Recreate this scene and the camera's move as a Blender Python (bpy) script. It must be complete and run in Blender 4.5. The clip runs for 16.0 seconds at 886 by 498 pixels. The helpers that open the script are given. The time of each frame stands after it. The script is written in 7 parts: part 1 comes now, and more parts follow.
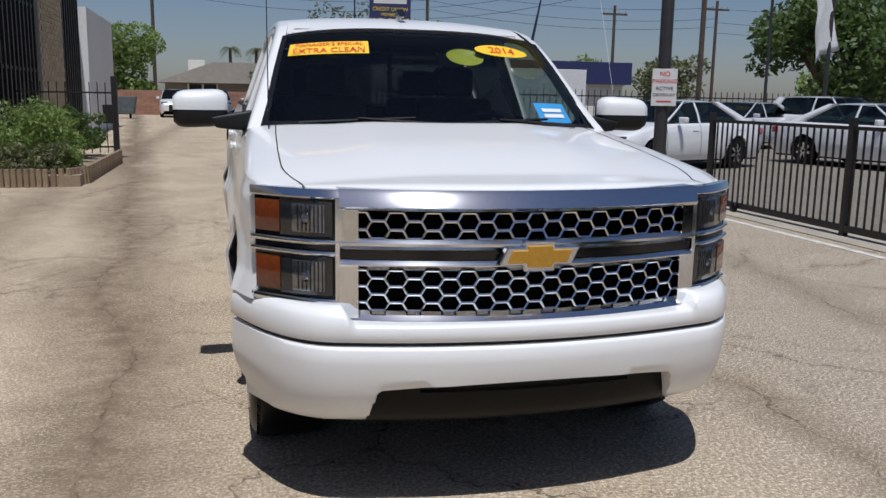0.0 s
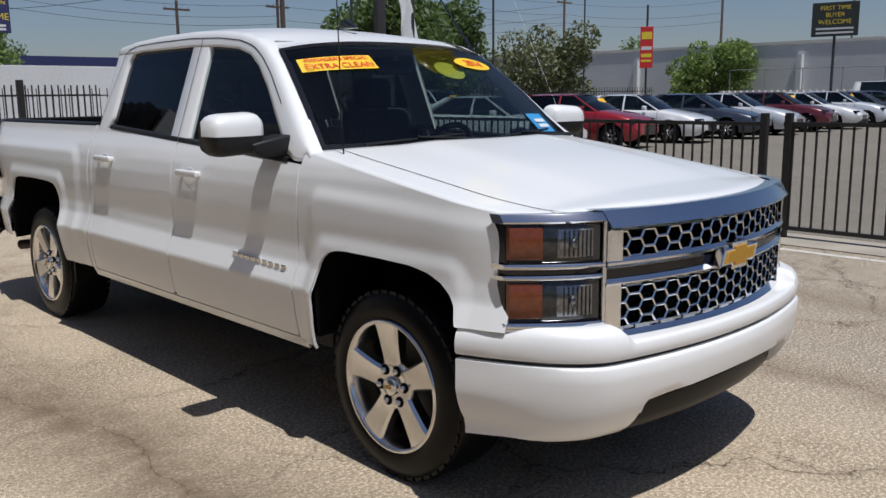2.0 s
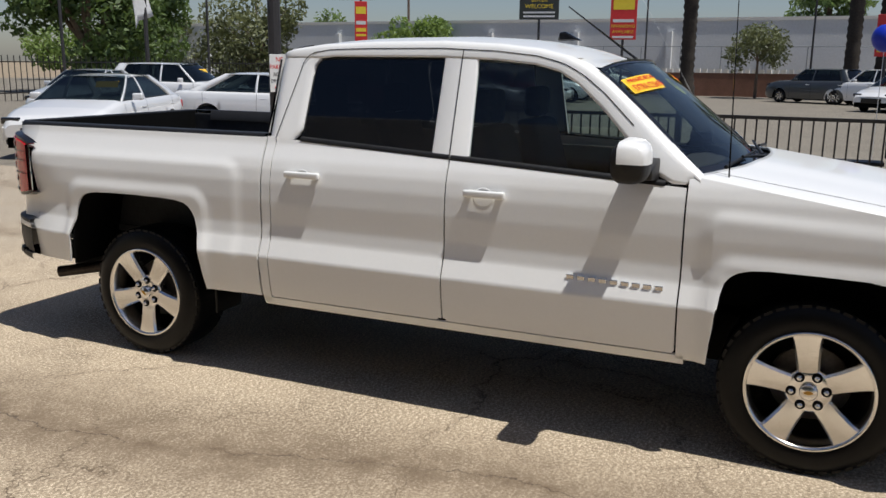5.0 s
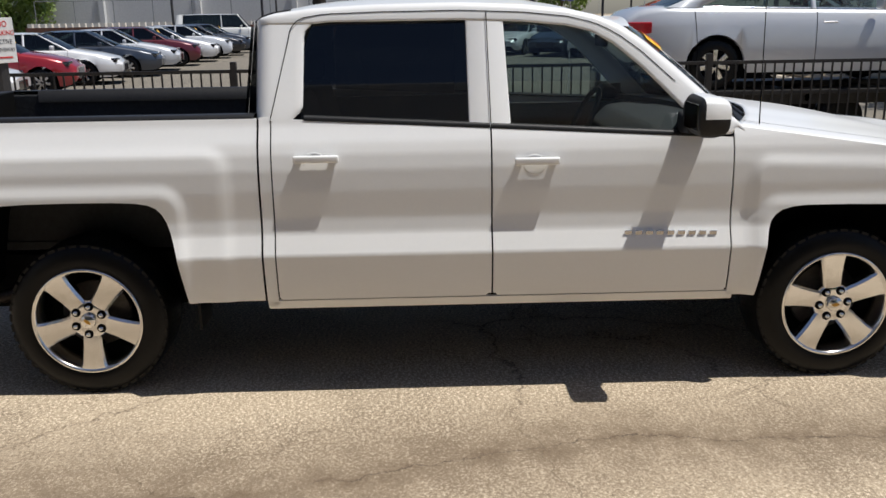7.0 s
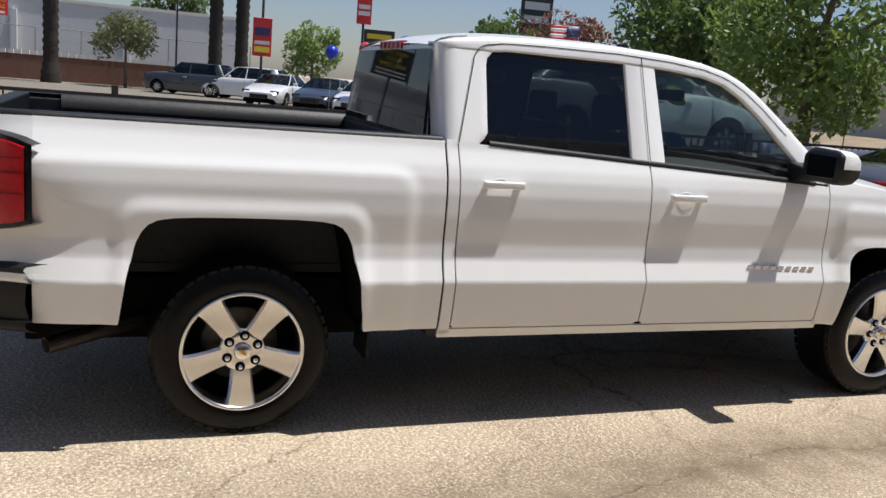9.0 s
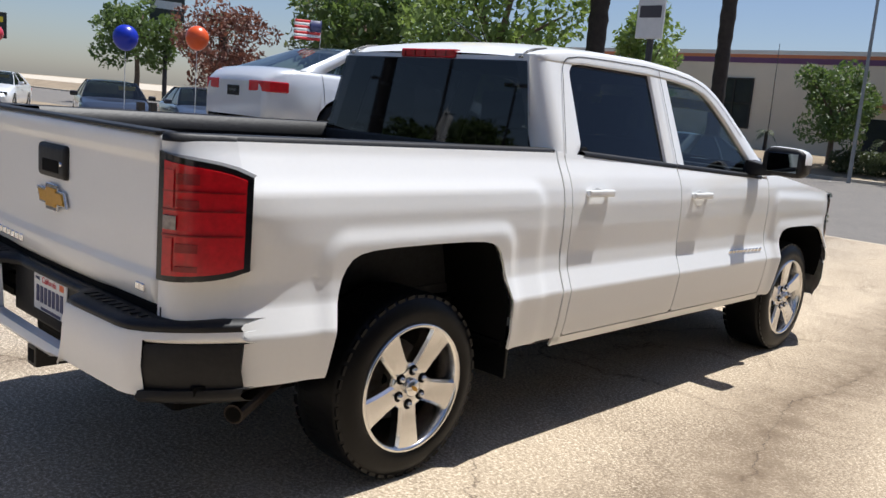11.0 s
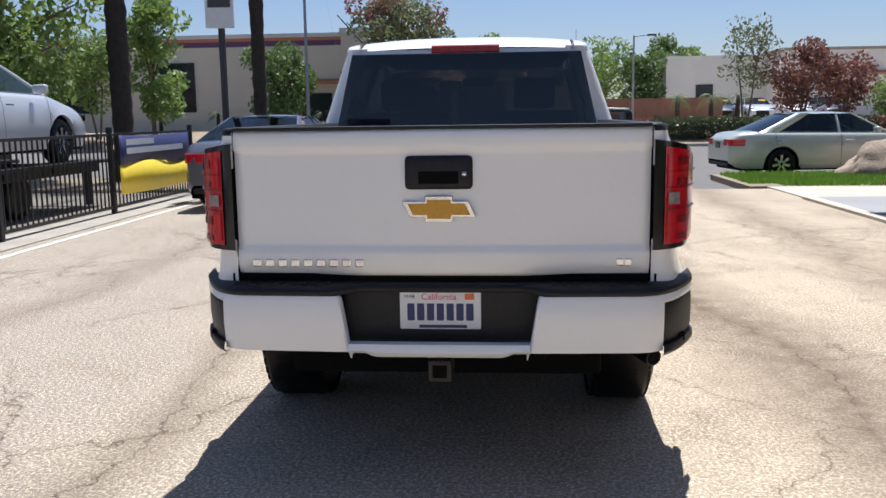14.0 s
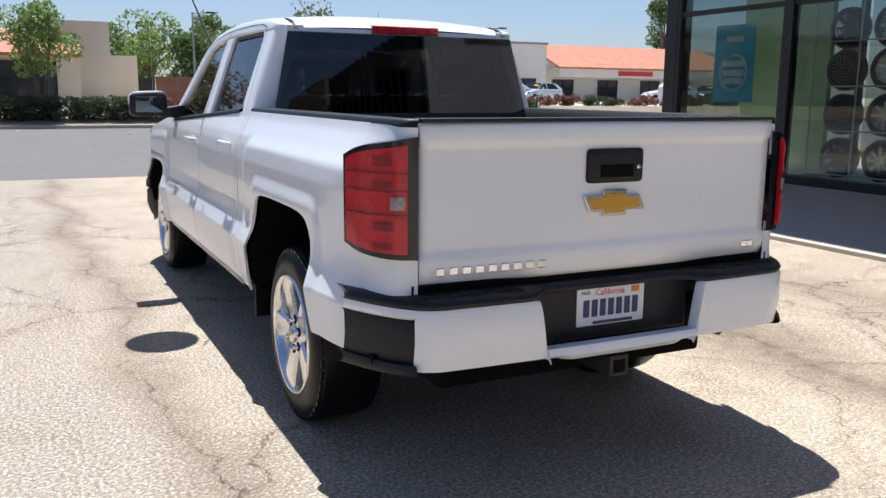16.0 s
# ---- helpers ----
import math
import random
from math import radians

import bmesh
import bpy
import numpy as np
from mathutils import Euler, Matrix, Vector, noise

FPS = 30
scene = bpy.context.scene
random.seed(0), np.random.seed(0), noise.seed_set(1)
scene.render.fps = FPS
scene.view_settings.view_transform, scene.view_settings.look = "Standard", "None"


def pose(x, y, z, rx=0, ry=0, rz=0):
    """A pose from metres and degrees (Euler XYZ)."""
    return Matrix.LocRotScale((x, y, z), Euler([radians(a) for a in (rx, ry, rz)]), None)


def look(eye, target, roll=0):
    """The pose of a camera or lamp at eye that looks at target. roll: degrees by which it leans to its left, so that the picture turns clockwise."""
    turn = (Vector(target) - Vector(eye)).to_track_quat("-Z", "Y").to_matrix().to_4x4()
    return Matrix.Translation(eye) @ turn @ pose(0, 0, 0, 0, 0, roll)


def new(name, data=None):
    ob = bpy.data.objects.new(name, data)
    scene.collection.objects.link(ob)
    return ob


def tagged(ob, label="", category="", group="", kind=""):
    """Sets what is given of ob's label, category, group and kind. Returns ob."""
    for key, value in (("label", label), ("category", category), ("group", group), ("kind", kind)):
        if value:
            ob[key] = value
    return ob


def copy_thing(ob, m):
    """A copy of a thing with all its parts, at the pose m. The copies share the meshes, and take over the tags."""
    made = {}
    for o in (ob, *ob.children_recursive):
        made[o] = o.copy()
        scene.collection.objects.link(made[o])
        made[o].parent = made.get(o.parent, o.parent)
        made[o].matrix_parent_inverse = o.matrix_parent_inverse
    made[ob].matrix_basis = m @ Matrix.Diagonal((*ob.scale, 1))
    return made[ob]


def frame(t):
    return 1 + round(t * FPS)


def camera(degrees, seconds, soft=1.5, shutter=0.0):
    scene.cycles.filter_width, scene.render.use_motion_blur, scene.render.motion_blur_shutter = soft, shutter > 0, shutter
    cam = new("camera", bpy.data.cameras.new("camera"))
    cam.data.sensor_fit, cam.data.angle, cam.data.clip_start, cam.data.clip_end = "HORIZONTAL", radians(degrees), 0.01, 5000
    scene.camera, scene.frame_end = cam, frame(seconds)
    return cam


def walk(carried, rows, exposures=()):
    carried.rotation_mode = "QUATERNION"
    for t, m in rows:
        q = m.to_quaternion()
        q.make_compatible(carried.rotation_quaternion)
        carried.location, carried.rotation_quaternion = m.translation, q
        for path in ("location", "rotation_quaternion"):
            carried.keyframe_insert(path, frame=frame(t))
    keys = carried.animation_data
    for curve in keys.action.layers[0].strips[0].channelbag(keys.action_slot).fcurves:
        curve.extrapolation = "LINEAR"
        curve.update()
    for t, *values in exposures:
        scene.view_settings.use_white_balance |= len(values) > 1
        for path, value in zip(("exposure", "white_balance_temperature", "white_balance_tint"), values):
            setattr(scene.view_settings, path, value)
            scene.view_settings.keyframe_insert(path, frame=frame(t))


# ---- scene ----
cam = camera(54.9, 16.0)
PATH = [
    (0, (-1.009, -5.369, 1.407), (-0.512, -3.463, 1.059), 1.0),
    (0.5, (-1.588, -5.132, 1.406), (-0.88, -3.29, 1.081), 1.2),
    (1, (-2.08, -4.832, 1.423), (-1.104, -3.12, 1.083), 1.5),
    (1.5, (-2.578, -4.568, 1.474), (-1.384, -3.002, 1.128), 0.5),
    (2, (-2.958, -4.257, 1.493), (-1.596, -2.837, 1.138), -0.6),
    (2.5, (-3.38, -3.937, 1.541), (-1.888, -2.662, 1.159), 0.1),
    (3, (-3.631, -3.553, 1.561), (-2.028, -2.449, 1.1), -3.0),
    (3.5, (-3.939, -3.161, 1.589), (-2.255, -2.226, 1.051), -4.0),
    (4, (-4.234, -2.722, 1.621), (-2.484, -1.879, 1.145), -0.4),
    (4.5, (-4.492, -2.26, 1.678), (-2.744, -1.385, 1.253), 0.5),
    (7, (-4.84, 0.189, 1.785), (-2.912, 0.146, 1.254), -0.9),
    (7.5, (-4.803, 0.743, 1.775), (-2.888, 0.532, 1.24), -0.7),
    (8, (-4.697, 1.271, 1.647), (-2.815, 0.75, 1.212), 2.3),
    (8.5, (-4.626, 1.862, 1.603), (-2.758, 1.24, 1.252), 3.9),
    (9, (-4.488, 2.32, 1.575), (-2.655, 1.613, 1.2), 4.9),
    (11.5, (-2.785, 4.619, 1.452), (-1.614, 3.034, 1.111), 4.6),
    (12, (-2.348, 5.071, 1.399), (-1.359, 3.373, 1.029), 4.3),
    (12.5, (-1.962, 5.459, 1.375), (-1.142, 3.668, 1.03), 2.0),
    (13, (-1.402, 5.775, 1.363), (-0.811, 3.896, 1.016), -0.1),
    (13.5, (-0.882, 5.936, 1.37), (-0.569, 3.988, 1.046), -0.7),
    (14, (-0.273, 6.002, 1.388), (-0.109, 4.033, 1.078), -0.8),
    (14.5, (0.254, 5.92, 1.393), (0.148, 3.946, 1.087), 0.9),
    (15, (0.817, 5.797, 1.406), (0.4, 3.868, 1.078), 1.0),
    (15.5, (1.399, 5.589, 1.408), (0.759, 3.729, 1.044), -0.2),
    (16, (1.929, 5.375, 1.433), (1.058, 3.611, 1.073), 0.5),
]
EXPOSURES = [(0, -0.42, 6050, 11), (2.5, -0.30, 6200, 10), (4.5, -0.12, 6450, 9), (7.5, -0.01, 6500, 9), (9, 0.20, 6400, 10), (12, 0.35, 6150, 10), (14, 0.44, 5950, 11), (16, 0.55, 5900, 11)]
walk(cam, [(t, look(eye, target, roll)) for t, eye, target, roll in PATH], EXPOSURES)

# ---- light ----
SUN = Vector((-0.055, -0.36, 1.0)).normalized()
world = bpy.data.worlds.new("sky")
scene.world = world
world.use_nodes = True
wn = world.node_tree
sky = wn.nodes.new("ShaderNodeTexSky")
sky.sky_type = "NISHITA"
sky.sun_disc = False
sky.sun_elevation = math.asin(SUN.z)
sky.sun_rotation = math.atan2(SUN.x, SUN.y)
sky.air_density, sky.dust_density, sky.ozone_density = 1.0, 0.7, 2.8
wn.nodes["Background"].inputs[1].default_value = 0.070
haze = wn.nodes.new("ShaderNodeMix")
haze.data_type, haze.blend_type = "RGBA", "MULTIPLY"
haze.inputs[0].default_value, haze.inputs[7].default_value = 1.0, (1.03, 1.0, 1.07, 1)
wn.links.new(sky.outputs[0], haze.inputs[6])
wn.links.new(haze.outputs[2], wn.nodes["Background"].inputs[0])
sun_data = bpy.data.lights.new("sun", "SUN")
sun_data.energy, sun_data.angle, sun_data.color = 5.0, radians(0.55), (1.0, 0.97, 0.925)
sun = new("sun", sun_data)
sun.matrix_world = look(SUN * 60, (0, 0, 0))


# ---- materials ----
def mat(name, color=(0.5, 0.5, 0.5), rough=0.5, metal=0.0, vary=0.0, scale=8.0, bump=0.0, coat=0.0, fine=60.0, obcolor=False, rnd=0.0):
    """A node material: base colour with two scales of variation, roughness that follows the wear, and fine relief."""
    m = bpy.data.materials.new(name)
    m.use_nodes = True
    n, l = m.node_tree.nodes, m.node_tree.links
    b = n["Principled BSDF"]
    b.inputs["Roughness"].default_value, b.inputs["Metallic"].default_value = rough, metal
    if coat:
        b.inputs["Coat Weight"].default_value, b.inputs["Coat Roughness"].default_value = coat, 0.04
    b.inputs["Base Color"].default_value = (*color, 1)
    src = None
    if obcolor:
        src = n.new("ShaderNodeObjectInfo").outputs["Color"]
    if vary or bump or rnd:
        co = n.new("ShaderNodeTexCoord").outputs["Object"]
        big, small = n.new("ShaderNodeTexNoise"), n.new("ShaderNodeTexNoise")
        for t, sc, d in ((big, scale, 4), (small, fine, 6)):
            t.inputs["Scale"].default_value, t.inputs["Detail"].default_value = sc, d
            l.new(co, t.inputs["Vector"])
        mix = n.new("ShaderNodeMath")
        mix.operation = "ADD"
        l.new(big.outputs[0], mix.inputs[0]), l.new(small.outputs[0], mix.inputs[1])
        rng = n.new("ShaderNodeMapRange")
        rng.inputs[1].default_value, rng.inputs[2].default_value = 0.7, 1.3
        rng.inputs[3].default_value, rng.inputs[4].default_value = 1 - vary, 1 + vary
        l.new(mix.outputs[0], rng.inputs[0])
        val = rng.outputs[0]
        if rnd:
            oi, rr, mu = n.new("ShaderNodeObjectInfo"), n.new("ShaderNodeMapRange"), n.new("ShaderNodeMath")
            rr.inputs[3].default_value, rr.inputs[4].default_value = 1 - rnd, 1 + rnd
            l.new(oi.outputs["Random"], rr.inputs[0])
            mu.operation = "MULTIPLY"
            l.new(val, mu.inputs[0]), l.new(rr.outputs[0], mu.inputs[1])
            val = mu.outputs[0]
        vm = n.new("ShaderNodeVectorMath")
        vm.operation = "SCALE"
        if src:
            l.new(src, vm.inputs[0])
        else:
            vm.inputs[0].default_value = color
        l.new(val, vm.inputs["Scale"])
        src = vm.outputs[0]
        if bump:
            bp = n.new("ShaderNodeBump")
            bp.inputs["Strength"].default_value, bp.inputs["Distance"].default_value = bump, 0.01
            l.new(mix.outputs[0], bp.inputs["Height"]), l.new(bp.outputs[0], b.inputs["Normal"])
    if src:
        l.new(src, b.inputs["Base Color"])
    return m


def glass(name, tint, gloss=0.02):
    """Thin tinted glass: it lets a tinted part of the light through and mirrors the rest."""
    m = bpy.data.materials.new(name)
    m.use_nodes = True
    n, l = m.node_tree.nodes, m.node_tree.links
    n.remove(n["Principled BSDF"])
    tr, gl, lw, mx = n.new("ShaderNodeBsdfTransparent"), n.new("ShaderNodeBsdfGlossy"), n.new("ShaderNodeLayerWeight"), n.new("ShaderNodeMixShader")
    pw, fr = n.new("ShaderNodeMath"), n.new("ShaderNodeMath")
    tr.inputs[0].default_value = (*tint, 1)
    gl.inputs["Roughness"].default_value = gloss
    lw.inputs[0].default_value = 0.5
    pw.operation, fr.operation = "POWER", "MULTIPLY_ADD"
    pw.inputs[1].default_value, fr.inputs[1].default_value, fr.inputs[2].default_value = 5.0, 0.92, 0.055
    l.new(lw.outputs["Facing"], pw.inputs[0]), l.new(pw.outputs[0], fr.inputs[0])
    l.new(fr.outputs[0], mx.inputs[0]), l.new(tr.outputs[0], mx.inputs[1]), l.new(gl.outputs[0], mx.inputs[2])
    l.new(mx.outputs[0], n["Material Output"].inputs[0])
    return m


def paving(name, base, dark, crack_scale, crack_col, stain=0.5, speck=0.25, crack_w=0.012, bands=(), dense=(), old=None):
    """Old paving: blotches, oil stains, coarse grit and branching cracks, with relief."""
    m = bpy.data.materials.new(name)
    m.use_nodes = True
    n, l = m.node_tree.nodes, m.node_tree.links
    b = n["Principled BSDF"]
    co = n.new("ShaderNodeTexCoord").outputs["Object"]

    def noise_at(scale, detail, rough=0.5, dist=0.0):
        t = n.new("ShaderNodeTexNoise")
        t.inputs["Scale"].default_value, t.inputs["Detail"].default_value = scale, detail
        t.inputs["Roughness"].default_value, t.inputs["Distortion"].default_value = rough, dist
        l.new(co, t.inputs["Vector"])
        return t

    def ramp(src, lo, hi, a, z):
        r = n.new("ShaderNodeMapRange")
        for i, v in zip((1, 2, 3, 4), (lo, hi, a, z)):
            r.inputs[i].default_value = v
        l.new(src, r.inputs[0])
        return r.outputs[0]

    def blend(f, a, c, mode="MIX"):
        x = n.new("ShaderNodeMix")
        x.data_type, x.blend_type = "RGBA", mode
        for sock, v in ((x.inputs[0], f), (x.inputs[6], a), (x.inputs[7], c)):
            if hasattr(v, "is_linked"):
                l.new(v, sock)
            else:
                sock.default_value = v if isinstance(v, float) else (*v, 1)
        return x.outputs[2]

    patch = ramp(noise_at(0.55, 5, 0.6, 0.6).outputs[0], 0.40, 0.66, 0.0, 1.0)
    stains = ramp(noise_at(1.5, 9, 0.72, 0.5).outputs[0], 0.53, 0.72, 0.0, stain)
    grit = noise_at(62, 5, 0.88)
    mid = noise_at(7, 8, 0.78)
    c = blend(patch, base, tuple(0.55 * x + 0.45 * y for x, y in zip(base, dark)))
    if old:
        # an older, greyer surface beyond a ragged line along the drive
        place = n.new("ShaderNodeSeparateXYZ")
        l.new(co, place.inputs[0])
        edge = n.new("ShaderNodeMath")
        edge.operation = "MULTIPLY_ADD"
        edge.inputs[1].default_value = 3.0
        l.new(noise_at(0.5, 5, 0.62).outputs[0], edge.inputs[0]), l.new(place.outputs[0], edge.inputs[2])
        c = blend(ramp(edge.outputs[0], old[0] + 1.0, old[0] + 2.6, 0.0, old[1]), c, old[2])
    c = blend(stains, c, dark)
    c = blend(ramp(mid.outputs[0], 0.32, 0.68, 0.0, 0.62), c, tuple(0.66 * v for v in base))
    c = blend(ramp(grit.outputs[0], 0.51, 0.59, 0.0, 1.0), c, blend(speck, c, (0.78, 0.66, 0.50)))
    c = blend(ramp(grit.outputs[0], 0.47, 0.34, 0.0, 0.9), c, blend(min(1.0, speck * 1.5), c, (0.10, 0.08, 0.055)))
    # cracks: cell borders, bent by noise
    warp = n.new("ShaderNodeVectorMath")
    warp.operation = "MULTIPLY_ADD"
    wob = noise_at(1.3, 5, 0.65)
    l.new(wob.outputs["Color"], warp.inputs[0])
    warp.inputs[1].default_value = (0.9, 0.9, 0)
    l.new(co, warp.inputs[2])
    heights = []
    for sc, w, gate in ((crack_scale, crack_w * 0.7, (0.40, 0.52)), (crack_scale * 2.7, crack_w * 1.2, (0.52, 0.62)), (crack_scale * 5.5, crack_w * 1.9, (0.60, 0.68))):
        v = n.new("ShaderNodeTexVoronoi")
        v.feature, v.voronoi_dimensions = "DISTANCE_TO_EDGE", "2D"
        v.inputs["Scale"].default_value = sc
        l.new(warp.outputs[0], v.inputs["Vector"])
        line = ramp(v.outputs["Distance"], 0.0, w, 1.0, 0.0)
        mask = ramp(noise_at(0.33, 3).outputs[0], gate[0], gate[1], 0.0, 1.0)
        for px, py, pr in dense if sc > crack_scale else ():
            far = n.new("ShaderNodeVectorMath")
            far.operation = "DISTANCE"
            far.inputs[1].default_value = (px, py, 0)
            l.new(warp.outputs[0], far.inputs[0])
            mx = n.new("ShaderNodeMath")
            mx.operation = "MAXIMUM"
            l.new(mask, mx.inputs[0]), l.new(ramp(far.outputs["Value"], pr * 0.5, pr, 1.0, 0.0), mx.inputs[1])
            mask = mx.outputs[0]
        mu = n.new("ShaderNodeMath")
        mu.operation = "MULTIPLY"
        l.new(line, mu.inputs[0]), l.new(mask, mu.inputs[1])
        c = blend(mu.outputs[0], c, crack_col)
        soft = ramp(v.outputs["Distance"], 0.0, w * 9, 0.22, 0.0)
        ms = n.new("ShaderNodeMath")
        ms.operation = "MULTIPLY"
        l.new(soft, ms.inputs[0]), l.new(mask, ms.inputs[1])
        c = blend(ms.outputs[0], c, dark)
        heights.append(mu.outputs[0])
    # long wandering seams with a worn dark band beside them
    if bands:
        xyz = n.new("ShaderNodeSeparateXYZ")
        l.new(co, xyz.inputs[0])
        wide, fine_ = noise_at(0.45, 4, 0.6), noise_at(2.2, 6, 0.7)

        def op(kind, a, z=None, w=None):
            x = n.new("ShaderNodeMath")
            x.operation = kind
            for sock, v in zip(x.inputs, (a, z, w)):
                if v is None:
                    continue
                if hasattr(v, "is_linked"):
                    l.new(v, sock)
                else:
                    sock.default_value = v
            return x.outputs[0]

        for c0, c1, width, depth in bands:
            d = op("SUBTRACT", xyz.outputs[0], op("MULTIPLY_ADD", xyz.outputs[1], c1, c0))
            d = op("MULTIPLY_ADD", op("SUBTRACT", wide.outputs[0], 0.5), 1.1, d)
            d = op("ABSOLUTE", op("MULTIPLY_ADD", op("SUBTRACT", fine_.outputs[0], 0.5), 0.34, d))
            c = blend(op("MULTIPLY", ramp(d, 0.0, width, depth, 0.0), ramp(mid.outputs[0], 0.25, 0.6, 0.35, 1.0)), c, dark)
            line = op("MULTIPLY", ramp(d, 0.001, 0.007, 0.85, 0.0), ramp(wob.outputs[0], 0.42, 0.54, 0.0, 1.0))
            c = blend(line, c, crack_col)
            heights[0] = op("MAXIMUM", heights[0], line)
    l.new(c, b.inputs["Base Color"])
    b.inputs["Roughness"].default_value = 0.9
    b.inputs["Specular IOR Level"].default_value = 0.25
    h = n.new("ShaderNodeMath")
    h.operation = "MULTIPLY_ADD"
    h.inputs[1].default_value = -2.0
    l.new(heights[0], h.inputs[0]), l.new(grit.outputs[0], h.inputs[2])
    bp = n.new("ShaderNodeBump")
    bp.inputs["Strength"].default_value, bp.inputs["Distance"].default_value = 0.36, 0.006
    l.new(h.outputs[0], bp.inputs["Height"]), l.new(bp.outputs[0], b.inputs["Normal"])
    return m


M = {}
M["white"] = mat("white_paint", (0.82, 0.82, 0.81), 0.34, 0, 0.012, 2, 0, 0.55)
M["carpaint"] = mat("car_paint", (0.8, 0.8, 0.8), 0.3, 0.15, 0.01, 2, 0, 1.0, obcolor=True)
M["chrome"] = mat("chrome", (0.72, 0.73, 0.75), 0.09, 1.0, 0.03, 6)
M["alloy"] = mat("polished_alloy", (0.80, 0.79, 0.77), 0.2, 1.0, 0.06, 14)
M["blackplastic"] = mat("black_plastic", (0.011, 0.011, 0.012), 0.5, 0, 0.25, 20, 0.1)
M["gloss_black"] = mat("gloss_black", (0.012, 0.012, 0.014), 0.12, 0, 0.1, 8)
M["rubber"] = mat("tyre_rubber", (0.004, 0.004, 0.0045), 0.4, 0, 0.3, 16, 0.04)
# near-black with the shade of gaps, holes and the underbody put into it
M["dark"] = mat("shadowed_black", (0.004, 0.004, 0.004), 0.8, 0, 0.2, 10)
M["gold"] = mat("gold_emblem", (0.56, 0.30, 0.04), 0.4, 0.35, 0.08, 90, 0.1)
M["amber"] = mat("amber_lens", (0.15, 0.034, 0.008), 0.2, 0, 0.2, 40, 0, 0.5)
M["lamp"] = mat("smoked_lamp", (0.028, 0.030, 0.033), 0.16, 0.4, 0.35, 26, 0, 0.6)
M["reflector"] = mat("lamp_reflector", (0.22, 0.23, 0.25), 0.2, 0.9, 0.3, 34)
M["red_lens"] = mat("red_lens", (0.52, 0.006, 0.014), 0.2, 0, 0.18, 22, 0, 0.35)
M["dark_red"] = mat("dark_red_lens", (0.24, 0.004, 0.008), 0.25, 0, 0.2, 22, 0, 0.3)
M["clear_lens"] = mat("grey_lens", (0.30, 0.26, 0.25), 0.2, 0.2, 0.3, 40)
M["glass_dark"] = glass("dark_tinted_glass", (0.055, 0.06, 0.065))
M["glass_front"] = glass("light_tinted_glass", (0.50, 0.58, 0.57))
M["glass_shield"] = glass("windscreen_glass", (0.48, 0.55, 0.53))
M["glass_car"] = glass("car_glass", (0.16, 0.20, 0.20))
M["cloth"] = mat("dark_cloth", (0.035, 0.036, 0.038), 0.8, 0, 0.3, 30, 0.2)
M["bedliner"] = mat("bed_liner", (0.02, 0.021, 0.024), 0.6, 0, 0.3, 25, 0.2)
M["iron"] = mat("black_iron", (0.018, 0.016, 0.015), 0.5, 0.1, 0.4, 18, 0.2)
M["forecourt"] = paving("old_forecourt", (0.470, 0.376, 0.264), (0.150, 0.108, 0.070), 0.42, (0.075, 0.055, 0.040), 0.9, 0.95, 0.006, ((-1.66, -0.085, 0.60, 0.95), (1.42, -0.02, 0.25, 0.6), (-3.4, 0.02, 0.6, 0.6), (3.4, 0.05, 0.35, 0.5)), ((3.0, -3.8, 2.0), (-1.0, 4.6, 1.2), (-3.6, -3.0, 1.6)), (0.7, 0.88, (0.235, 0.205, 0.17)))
M["lot"] = paving("lot_asphalt", (0.20, 0.18, 0.15), (0.13, 0.115, 0.09), 0.25, (0.07, 0.06, 0.05), 0.3, 0.2, 0.004)
M["road"] = paving("road_asphalt", (0.165, 0.155, 0.145), (0.12, 0.112, 0.105), 0.12, (0.06, 0.056, 0.05), 0.2, 0.2, 0.002)
M["concrete"] = mat("pale_concrete", (0.50, 0.44, 0.35), 0.9, 0, 0.16, 1.3, 0.3, fine=70)
M["earth"] = mat("dry_earth", (0.27, 0.21, 0.14), 0.95, 0, 0.3, 0.8, 0.4)

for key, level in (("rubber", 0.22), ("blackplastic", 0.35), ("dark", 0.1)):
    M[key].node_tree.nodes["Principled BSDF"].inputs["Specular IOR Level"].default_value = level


# ---- building helpers ----
def mesh_of(name, verts, faces, smooth=True):
    me = bpy.data.meshes.new(name)
    me.from_pydata([tuple(v) for v in verts], [], faces)
    me.update()
    if smooth:
        me.shade_smooth()
    return me


def part(name, data, material, parent=None, label="", at=None, smooth=False):
    """Links a bmesh or mesh as one object, under a thing or a part of it."""
    if isinstance(data, bmesh.types.BMesh):
        me = bpy.data.meshes.new(name)
        bmesh.ops.recalc_face_normals(data, faces=data.faces)
        data.to_mesh(me)
        data.free()
        if smooth:
            me.shade_smooth()
        data = me
    if not data.materials:
        for m in material if isinstance(material, (list, tuple)) else (material,):
            data.materials.append(m)
    ob = new(name, data)
    if parent is not None:
        ob.parent = parent
    if at is not None:
        ob.matrix_basis = at
    if label:
        ob["label"] = label
    return ob


def thing(name, label, category, m=None, group="", kind=""):
    e = new(name)
    e.empty_display_size = 0.2
    if m is not None:
        e.matrix_basis = m
    return tagged(e, label, category, group, kind)


